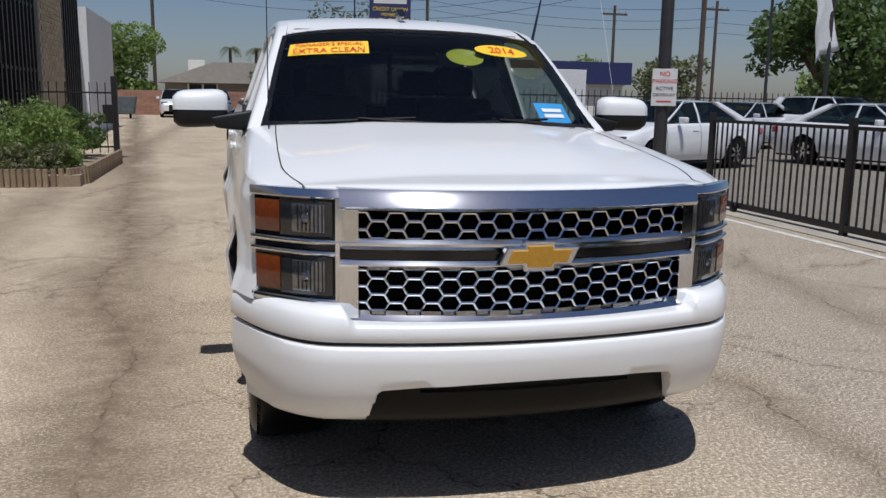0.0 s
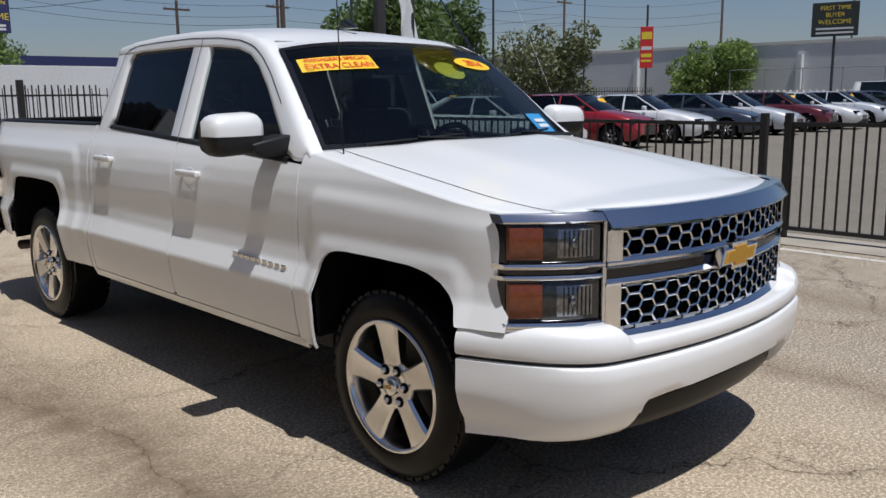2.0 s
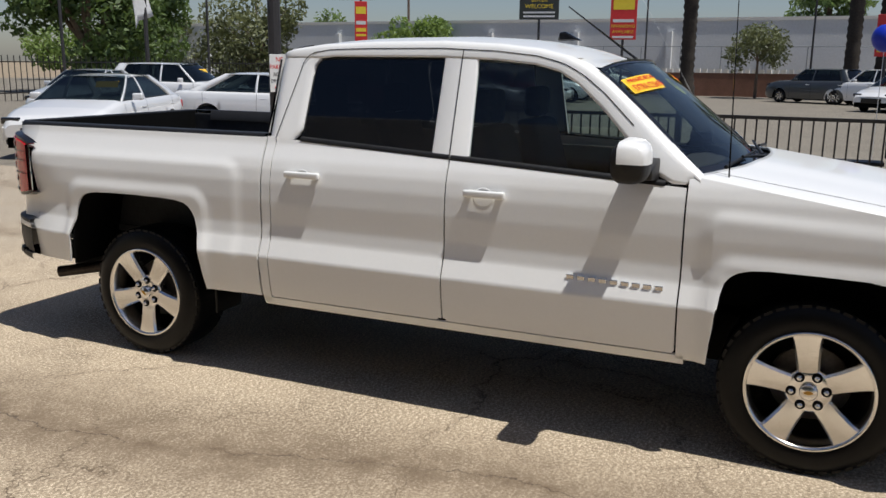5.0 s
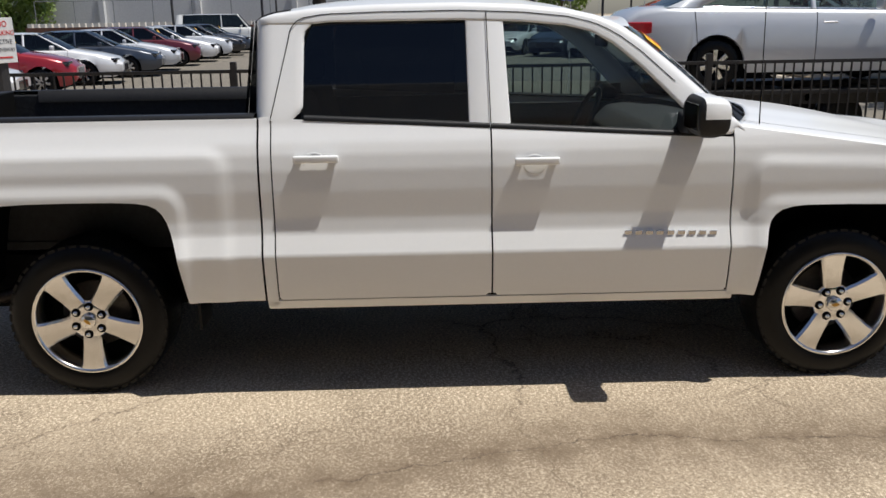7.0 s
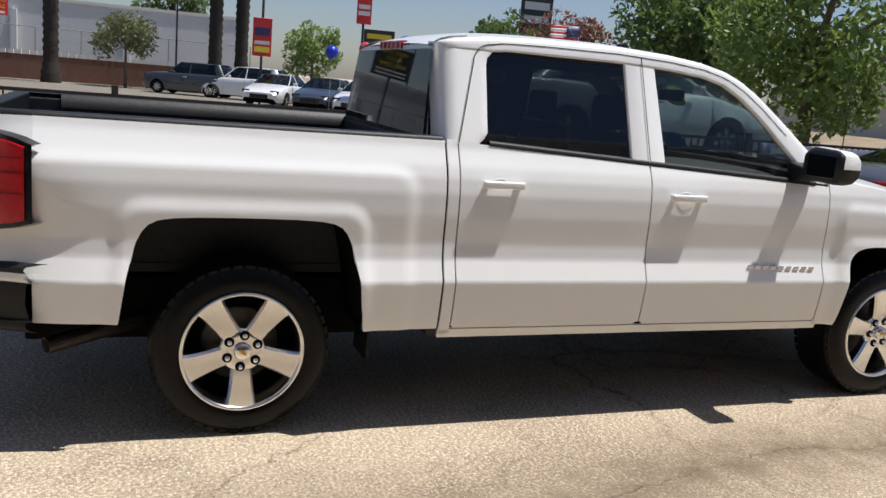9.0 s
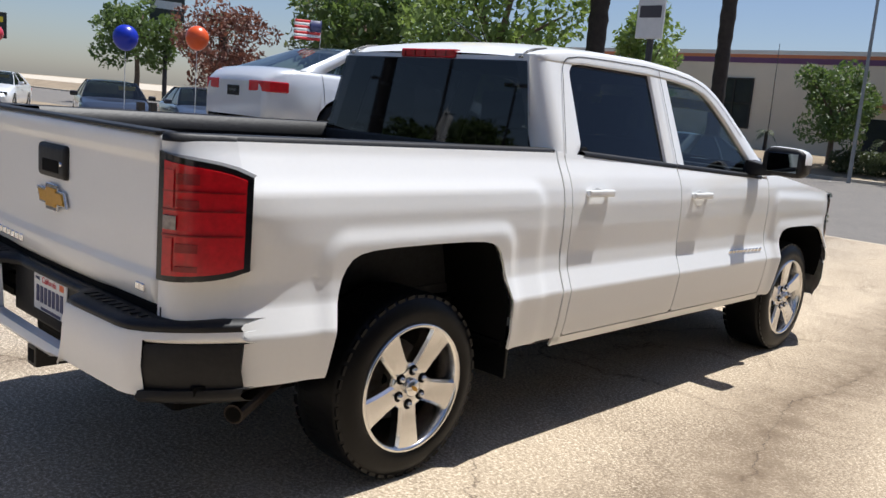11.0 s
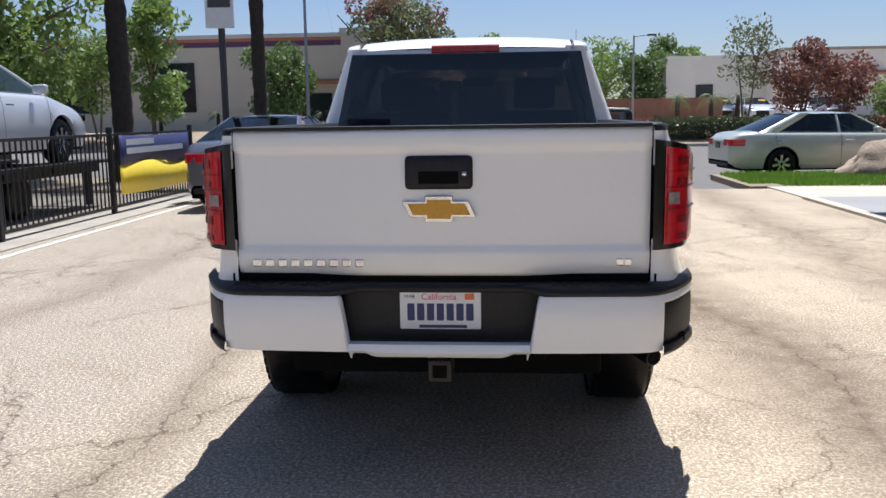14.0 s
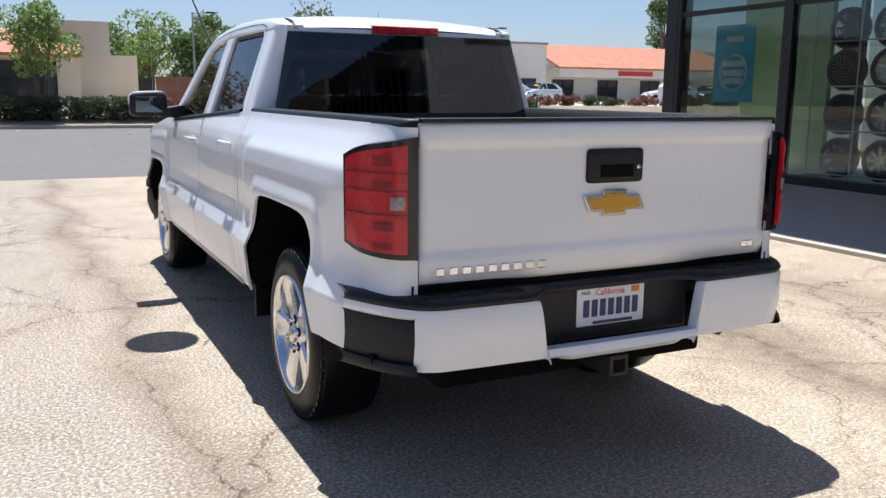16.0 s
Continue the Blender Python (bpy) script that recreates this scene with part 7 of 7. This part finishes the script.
M["brick"] = mat("tan_brick", (0.40, 0.33, 0.22), 0.9, 0, 0.12, 8, 0.3, fine=60, rnd=0.14)
bme = None
for r in range(38):
    for c in range(7):
        y0 = 17.78 + 0.455 * c + (0.22 if r % 2 else 0)
        if y0 + 0.44 > 21.0 or r * 0.135 > 5.05:
            continue
        at = Matrix.Translation((-5.215, y0, 0.04 + 0.135 * r))
        if bme is None:
            ob = part("brick", box(-0.02, 0.012, 0.006, 0.44, 0.006, 0.122), M["brick"], pier, at=at)
            bme = ob.data
        else:
            part("brick", bme, M["brick"], pier, at=at)
PL = thing("planter", "low planter edged with upright timber posts", "planter", pose(0, 0, 0))
M["post_wood"] = mat("weathered_post", (0.30, 0.22, 0.14), 0.9, 0, 0.25, 6, 0.5, rnd=0.15)
pts = [(-6.4, 8.35), (-3.55, 8.35), (-3.25, 8.5), (-3.05, 8.9), (-3.0, 13.2)]
k = 0
for (xa, ya), (xb, yb) in zip(pts, pts[1:]):
    d = math.hypot(xb - xa, yb - ya)
    m_ = int(d / 0.085)
    for i in range(m_):
        f = i / m_
        part("edging_post", rod((0, 0, -0.05), (0, 0, 0.27), 0.042, 0.040, 8), M["post_wood"], PL, at=Matrix.Translation((xa + (xb - xa) * f, ya + (yb - ya) * f, 0.0)))
part("soil", box(-6.3, -3.08, 8.42, 13.2, 0, 0.17), M["earth"], PL)
gp_ = thing("gate_post", "black iron gate post with open iron gate beside the planter", "gate", pose(-3.2, 14.4, 0))
part("post", box(-0.06, 0.06, -0.06, 0.06, 0, 1.75, 0.008), M["iron"], gp_)
for i in range(11):
    part("bar", rod((-0.18 - 0.16 * i, 0, 0.12), (-0.18 - 0.16 * i, 0, 1.62), 0.011, 0.011, 6), M["iron"], gp_)
for z in (0.25, 1.40):
    part("rail", box(-1.95, 0, -0.018, 0.018, z - 0.018, z + 0.018), M["iron"], gp_)
part("lock_plate", box(-0.25, -0.05, -0.03, 0.03, 0.75, 1.15, 0.005), M["iron"], gp_)
db = thing("dumpster", "grey metal bin trailer before the far wall", "dumpster", pose(-6.6, 46, 0))
part("bin", prism([(-0.9, 0.25), (0.9, 0.25), (1.05, 1.2), (-1.05, 1.2)], "y", -0.6, 0.6, 0.02), mat("bin_steel", (0.10, 0.115, 0.12), 0.6, 0.2, 0.3, 5), db)
for x in (-0.7, 0.7):
    part("caster", lathe("caster", [(0, -0.05), (0.13, -0.05), (0.13, 0.05), (0, 0.05)], 14), M["rubber"], db, at=Matrix.Translation((x, 0, 0.13)))

# ---- back of the driveway ----
bw = thing("brick_wall", "low tan-red block wall at the back of the driveway", "wall", kind="structure")
part("core", box(-14, 6.0, 55.0, 55.2, 0, 1.6), mat("block_mortar", (0.30, 0.22, 0.17), 0.95, 0, 0.1, 4), bw)
M["blockred"] = mat("red_block", (0.34, 0.18, 0.12), 0.9, 0, 0.15, 5, 0.3, rnd=0.16)
ob0 = None
for r in range(8):
    for c in range(32):
        x = -14 + 0.62 * c + (0.3 if r % 2 else 0)
        if x > 5.3:
            continue
        at = Matrix.Translation((x, 54.985, 0.02 + 0.198 * r))
        if ob0 is None:
            ob0 = part("block", box(0.01, 0.60, 0, 0.03, 0.008, 0.188), M["blockred"], bw, at=at).data
        else:
            part("block", ob0, M["blockred"], bw, at=at)
HO = thing("bungalow", "grey bungalow with pale shingle hip roof", "house")
part("wall", box(-5.5, 9.0, 72, 80, 0, 2.4), mat("grey_siding", (0.22, 0.20, 0.17), 0.85, 0, 0.1, 1), HO)
part("roof", prism([(-6.2, 2.35), (9.6, 2.35), (5.5, 4.1), (-1.5, 4.1)], "y", 71.2, 81), M["shingle"], HO)
window_w = part("window", box(-3.6, -1.2, 71.93, 72.0, 1.1, 2.2), M["shopglass"], HO)
for x in (-3.6, -2.4, -1.2):
    part("window_frame", box(x - 0.07, x + 0.07, 71.88, 71.98, 1.0, 2.28), M["white_wall"], window_w)
part("roof_cooler", box(-3.6, -2.2, 73, 74.3, 3.3, 4.3, 0.03), M["stucco_pale"], HO)
cp = thing("carport", "flat white carport roof beside the bungalow", "carport", pose(5.5, 66, 0))
part("roof", box(-3.2, 4.5, -2.5, 2.5, 1.9, 2.5), M["white_wall"], cp)
for x in (-3.0, 4.3):
    part("post", rod((x, -2.3, 0), (x, -2.3, 2.0), 0.06, 0.06, 8), M["white_wall"], cp)
ct = thing("storage_container", "white box container with grey end doors", "container", pose(0, 0, 0))
part("box_side", box(6.0, 17.0, 35.5, 38.3, 0.35, 2.95, 0.02), M["white_wall"], ct)
part("end_door", box(5.93, 6.0, 35.6, 38.2, 0.4, 2.9, 0.01), mat("grey_door", (0.30, 0.30, 0.30), 0.6, 0.2, 0.15, 2), ct)
part("skid", box(6.2, 16.8, 35.7, 38.1, -0.02, 0.36), M["dark"], ct)
ms = thing("roof_sign_building", "long dark blue shop roof with white writing", "building")
part("wall", box(5.5, 30, 58, 66, 0, 3.0), M["stucco_pale"], ms)
part("fascia", box(5.0, 30.5, 57.4, 58, 2.7, 4.4), M["navy"], ms)
text("lettering", "Signs", 1.1, M["white_wall"], Matrix.Translation((12.5, 57.36, 3.5)) @ Matrix.Rotation(radians(90), 4, "X"), ms, 0.03)

# ---- signs, poles and wires ----
def pole(x, y, h, r=0.06, m="steel_pole", label="slim dark steel pole in the lot", name="pole"):
    P = thing(name, label, "pole", pose(x, y, 0), group="poles")
    part("shaft", rod((0, 0, -0.05), (0, 0, h), r, r * 0.8, 12), M[m], P)
    return P


np_ = pole(4.45, 4.62, 7.2, 0.085, "steel_pole", "thick dark steel post with a parking sign beside the gate")
sg = part("sign_plate", box(-0.155, 0.155, -0.102, -0.096, 1.36, 1.82, 0.003, 1), M["white_wall"], np_, "white no-parking sign with red writing", at=Matrix.Rotation(radians(-20), 4, "Z"))
for w_, z, sz, mt in (("NO", 1.755, 0.085, "redsign"), ("PARKING", 1.665, 0.072, "redsign"), ("ACTIVE", 1.575, 0.066, "letters"), ("DRIVEWAY", 1.495, 0.056, "letters")):
    text("lettering", w_, sz, M[mt], Matrix.Translation((0, -0.104, z)) @ Matrix.Rotation(radians(90), 4, "X"), sg, 0.001)
part("sign_arrow", box(-0.09, 0.09, -0.106, -0.103, 1.41, 1.425), M["redsign"], sg)
lp = pole(19.5, 20.7, 8.5, 0.08, "steel_pole", "steel lot pole with a folded white banner")
rows = []
for i in range(11):
    f = i / 10
    rows.append([(-0.75 + 0.62 * f * 0.3 + 0.06 * math.sin(9 * f + j), -0.1 + 0.05 * math.cos(7 * f + 2 * j), 5.1 - 2.3 * f) if j == 0 else (-0.62 + (0.25 + 0.45 * f) * j * 0.5 + 0.05 * math.sin(5 * f + j), 0.08 * math.sin(3 * j + 6 * f), 5.2 - 2.2 * f + 0.1 * j) for j in range(4)])
part("banner", thick(grid_mesh("banner", rows), 0.01), M["white_wall"], lp, "folded white cloth banner")
part("bracket", rod((-0.8, 0, 5.25), (0.1, 0, 5.25), 0.02, 0.02, 6), M["steel_pole"], lp)


def board(x, y, z0, z1, w, back, turn, label, lines, pole_top=True, thick_=0.05, pr=0.06):
    B = thing("sign_board", label, "sign", pose(x, y, 0, 0, 0, turn), group="sign boards")
    part("pole", rod((0, 0.06, -0.05), (0, 0.06, z1 + (1.2 if pole_top else 0)), pr, pr, 10), M["steel_pole"], B)
    b = part("board", box(-w / 2, w / 2, -thick_, 0, z0, z1, 0.01, 1), M[back], B)
    for words, zc, sz, mt in lines:
        if words:
            text("lettering", words, sz, M[mt], Matrix.Translation((0, -thick_ - 0.004, zc)) @ Matrix.Rotation(radians(90), 4, "X"), b, 0.002)
        else:
            part("sign_bar", box(-w * 0.4, w * 0.4, -thick_ - 0.006, -thick_ + 0.002, zc - sz / 2, zc + sz / 2), M[mt], b)
    return B


board(3.3, 17.0, 2.98, 4.55, 1.06, "navy", -6, "navy blue sign with yellow and white writing on a pole", (("WELCOME", 3.33, 0.21, "yellowsign"), ("CREDIT UNION", 3.64, 0.13, "yellowsign"), ("MEMBERS", 3.50, 0.11, "yellowsign"), ("", 3.14, 0.05, "white_wall"), ("", 3.06, 0.05, "white_wall"), ("", 3.85, 0.14, "white_wall"), ("", 4.2, 0.3, "white_wall")), False)
board(36.0, 7.4, 2.9, 5.2, 1.2, "redsign", -80, "red vertical sales sign with yellow writing", (("FINANCING", 3.5, 0.2, "yellowsign"), ("AVAILABLE", 3.25, 0.2, "yellowsign"), ("", 3.75, 0.14, "white_wall"), ("", 3.02, 0.1, "white_wall"), ("", 4.5, 0.5, "yellowsign")))
board(36.0, 11.5, 3.85, 5.3, 1.9, "blacksign", -78, "black sign with yellow writing on a pole", (("FIRST TIME", 5.05, 0.26, "yellowsign"), ("BUYER", 4.76, 0.26, "yellowsign"), ("WELCOME", 4.46, 0.28, "yellowsign"), ("", 4.18, 0.08, "white_wall"), ("", 4.0, 0.08, "white_wall")), False)
board(40.0, 23.6, 2.9, 5.2, 0.72, "redsign", -62, "narrow orange-red sales sign on a lot pole", (("", 4.7, 0.4, "yellowsign"), ("", 4.0, 0.2, "white_wall"), ("", 3.6, 0.2, "yellowsign"), ("", 3.3, 0.12, "yellowsign")))
board(36.0, -3.6, 2.2, 3.9, 0.85, "redsign", -95, "orange-red price sign by the far row", (("", 3.3, 0.35, "navy"), ("", 2.8, 0.16, "white_wall"), ("", 2.5, 0.25, "yellowsign")))
board(36.0, -8.3, 4.1, 5.6, 0.7, "redsign", -95, "small red sign high on a grey pole", (("", 4.6, 0.2, "white_wall"), ("", 4.9, 0.2, "white_wall")))
board(48.0, -12.5, 3.2, 4.6, 1.9, "blacksign", -100, "dark pole sign with yellow writing", (("Pizza", 3.6, 0.5, "yellowsign"), ("", 4.2, 0.3, "yellowsign")), False)
board(50.0, -24.0, 5.5, 8.5, 2.2, "blacksign", -100, "dark grey tall pole sign", (("", 6.5, 0.5, "white_wall"), ("", 7.4, 0.5, "white_wall")), False, 0.2, 0.15)
bp_ = board(4.85, -9.05, 2.95, 4.4, 0.5, "white_wall", 185, "black street pole with a small white sign", (("", 3.4, 0.2, "letters"), ("", 3.8, 0.2, "letters")))

UP = []
for x, y, h, nm in ((-5.6, 62, 11.5, 1), (22.5, 34.0, 11, 1), (38, 58, 9.5, 1), (66, 50, 11, 1), (75, 38, 11, 1), (14, 58, 10, 0), (30, 60, 9, 1)):
    P = pole(x, y, h, 0.14, "wood_pole", "tall wooden utility pole with cross arm", "utility_pole")
    if nm:
        part("cross_arm", box(-1.1, 1.1, -0.06, 0.06, h - 0.75, h - 0.6), M["wood_pole"], P)
        for k in (-0.95, -0.4, 0.4, 0.95):
            part("insulator", rod((k, 0, h - 0.6), (k, 0, h - 0.42), 0.05, 0.03, 8), M["grey_pole"], P)
    UP.append((x, y, h))
for x, y, h in ((33, 29, 8.5), (52, 37, 8.8), (21.5, 27, 8.0), (60, 20, 9.0), (8.6, 58, 9.5)):
    P = pole(x, y, h, 0.07, "steel_pole", "steel lot lamp pole with twin heads", "lot_lamp")
    for s in (-1, 1):
        part("lamp_head", box(s * 0.15, s * 0.65, -0.12, 0.12, h - 0.08, h + 0.06, 0.02), M["steel_pole"], P)
for y in (8.6, -0.5):
    pole(47.5, y, 7.5, 0.06, "steel_pole", "slim dark pole before the brick wall")


def wire(p, q, sag, r=0.018):
    n_ = 18
    rows = []
    p, q = Vector(p), Vector(q)
    for i in range(n_ + 1):
        f = i / n_
        c = p.lerp(q, f) - Vector((0, 0, sag * 4 * f * (1 - f)))
        rows.append([c + Vector((r * math.cos(a), r * math.sin(a) * 0.6, r * math.sin(a))) for a in (0, 2.1, 4.2)])
    tagged(part("overhead_wire", grid_mesh("overhead_wire", rows, True, True), M["steel_pole"]), "black overhead wire hung between utility poles", "wire", "overhead wires")


for dz in (0.5, 1.6, 2.4):
    wire((-60, 66, 10.6 - dz), (-5.6, 62, 11.2 - dz), 1.2)
    wire((-5.6, 62, 11.2 - dz), (14, 58, 9.8 - dz * 0.8), 0.7)
    wire((14, 58, 9.8 - dz * 0.8), (38, 58, 9.4 - dz * 0.8), 0.7)
    wire((22.5, 34, 10.6 - dz), (66, 50, 10.8 - dz), 1.0)
    wire((38, 58, 9.4 - dz), (66, 50, 10.6 - dz), 0.8)
    wire((66, 50, 10.8 - dz), (75, 38, 10.6 - dz), 0.5)
    wire((22.5, 34, 10.6 - dz), (14, 58, 9.6 - dz), 0.6)

# lot back fence
bf = thing("lot_back_fence", "tall black picket fence along the back of the lot", "fence", pose(6, 30, 0), kind="structure")
for i in range(150):
    if i == 0:
        pk = part("picket", box(-0.014, 0.014, -0.014, 0.014, 0, 1.9), M["iron"], bf).data
    else:
        part("picket", pk, M["iron"], bf, at=Matrix.Translation((0.30 * i, 0, 0)))
for z in (0.3, 1.6):
    part("rail", box(0, 45, -0.02, 0.02, z, z + 0.05), M["iron"], bf)
sf = thing("side_fence", "black picket fence with post behind the truck bed", "fence", pose(2.2, 14.2, 0), kind="structure")
for i in range(19):
    part("picket", box(-0.012, 0.012, -0.012, 0.012, 0, 1.78), M["iron"], sf, at=Matrix.Translation((0.13 * i, 0, 0)))
for z in (0.3, 1.55):
    part("rail", box(0, 2.4, -0.018, 0.018, z, z + 0.04), M["iron"], sf)
part("post", box(0.75, 0.87, -0.06, 0.06, 0, 1.88, 0.008), M["iron"], sf)

# east end: block wall and white hall
ew = thing("block_wall_east", "brown block wall with pierced white coping", "wall", kind="structure")
part("wall", box(49.0, 49.25, -6, 24, 0, 1.35), M["brickred"], ew)
for i in range(75):
    part("coping_block", box(48.98, 49.27, -6 + 0.4 * i, -6 + 0.4 * i + 0.26, 1.35, 1.58), M["stucco_pale"], ew)
hall = thing("white_hall", "long low white hall behind the block wall", "building")
part("wall", box(56, 80, -5.5, 60, 0, 4.7), M["white_wall"], hall)
part("parapet", box(55.95, 80, -5.6, 60, 4.7, 4.9), M["stucco_pale"], hall)
for i in range(9):
    part("buttress", box(55.6, 56, 2 + 6.5 * i, 2.35 + 6.5 * i, 0, 4.0), M["white_wall"], hall)
cf = thing("chain_fence", "thin pipe fence above the block wall", "fence", kind="structure")
for i in range(13):
    part("post", rod((50.2, -5 + 2.4 * i, 0), (50.2, -5 + 2.4 * i, 2.9), 0.03, 0.03, 6), M["grey_pole"], cf)
part("rail", rod((50.2, -5, 2.9), (50.2, 23.8, 2.9), 0.025, 0.025, 6), M["grey_pole"], cf)

# balloons and flag
def balloon(x, y, z, r, m, label, words="", tie=None):
    B = thing("balloon", label, "balloon", pose(x, y, z), group="balloons")
    part("skin", lathe("skin", [(r * math.sin(a) * (1 - 0.04 * math.cos(a)), -r * 1.06 * math.cos(a)) for a in [math.pi * i / 16 for i in range(17)]], 24, "z"), m, B)
    part("string", rod((0, 0, -r), tie or (0, 0, -z), 0.0008 if tie else 0.006, 0.0008 if tie else 0.006, 5), M["white_wall"], B)
    if words:
        text("lettering", words, r * 0.6, M["white_wall"], Matrix.Translation((-r * 0.98, r * 0.30, 0)) @ Matrix.Rotation(radians(-72 - 45), 4, "Z") @ Matrix.Rotation(radians(90), 4, "X"), B, 0.004)


bo, bb = mat("balloon_orange", (0.75, 0.10, 0.02), 0.3, 0, 0.03, 4), mat("balloon_blue", (0.01, 0.03, 0.42), 0.3, 0, 0.03, 4)
balloon(10.6, -3.75, 2.32, 0.20, bo, "orange balloon with white lettering on a string")
balloon(10.6, -2.45, 2.18, 0.20, bb, "blue balloon with white lettering on a string")
balloon(30, -5.5, 2.5, 0.26, bb, "blue balloon above the far row of cars")
balloon(30, -6.9, 2.75, 0.28, mat("balloon_check", (0.55, 0.05, 0.08), 0.3, 0, 0.35, 9), "red and white balloon above the far row of cars")
fl = thing("car_flag", "small striped flag on a stick at the raised car", "flag", pose(8.35, -4.7, 2.18))
part("stick", rod((0, 0, -0.1), (0, 0, 0.55), 0.006, 0.006, 6), M["white_wall"], fl)
fm = {"r": M["redsign"], "w": M["white_wall"], "b": M["navy"]}
for i in range(7):
    rows = [[(0.012 * math.sin(7 * u), u * 0.52, 0.53 - 0.045 * (i + q) - 0.02 * u) for u in [j / 8 for j in range(9)]] for q in (0, 1)]
    part("stripe", thick(grid_mesh("stripe", rows), 0.002), fm["r" if i % 2 == 0 else "w"], fl)
rows = [[(-0.006 + 0.012 * math.sin(7 * u), u * 0.52, 0.532 - 0.18 * q - 0.02 * u) for u in [j / 16 for j in range(8)]] for q in (0, 1)]
part("canton", thick(grid_mesh("canton", rows), 0.012), fm["b"], fl)
bn = thing("fence_banner", "blue and yellow banner tied to the fence", "banner", pose(5.55, -6.3, 0))
for nm, z0, z1, m_ in (("cloth", 0.72, 1.16, "navy"), ("cloth", 0.28, 0.72, "yellowsign")):
    rows = [[(0.012 * math.sin(9 * u + z0 * 5), -2.75 * u, z0 + (z1 - z0) * q + (0.05 * math.sin(5 * u) if q == (0 if nm and z0 > 0.5 else 1) else 0) - 0.02 * math.sin(math.pi * u)) for u in [j / 20 for j in range(21)]] for q in (0, 1)]
    part(nm, thick(grid_mesh(nm, rows), 0.004), M[m_], bn)
for k, (z, a_, b_) in enumerate(((1.05, 0.2, 1.2), (0.92, 0.2, 2.4))):
    part("banner_bar", box(-0.022, -0.016, -b_, -a_, z - 0.045, z + 0.045), M["white_wall"], bn)

# small things on the ground
tagged(part("paint_mark", box(-0.14, 0.14, -0.012, 0.012, 0.0, 0.003), M["white_wall"], at=pose(-0.62, -2.74, 0.001, 0, 0, -65)), "short white paint stripe on the driveway", "paint mark")
balloon(1.135, -0.52, 2.50, 0.205, mat("balloon_yellow", (0.80, 0.62, 0.02), 0.3, 0, 0.03, 4), "yellow balloon tied to the truck on a string", "", (-0.075, -0.53, -1.08))
for x0, y0, x1, y1 in ((5.0, 4.6, 5.08, -9.0),):
    tagged(part("painted_line", box(-0.05, 0.05, y1, y0, 0.0, 0.003), mat("worn_white_line", (0.55, 0.52, 0.46), 0.8, 0, 0.35, 5, fine=30), at=pose(4.98, 0, 0.001)), "worn white line along the gate track", "painted line", kind="structure")
sheet("gate_track", 5.2, 5.9, -9.6, 6.0, 0.012, mat("track_concrete", (0.36, 0.32, 0.26), 0.9, 0, 0.2, 2, 0.3), "narrow concrete strip under the gate", "kerb", 0.02)
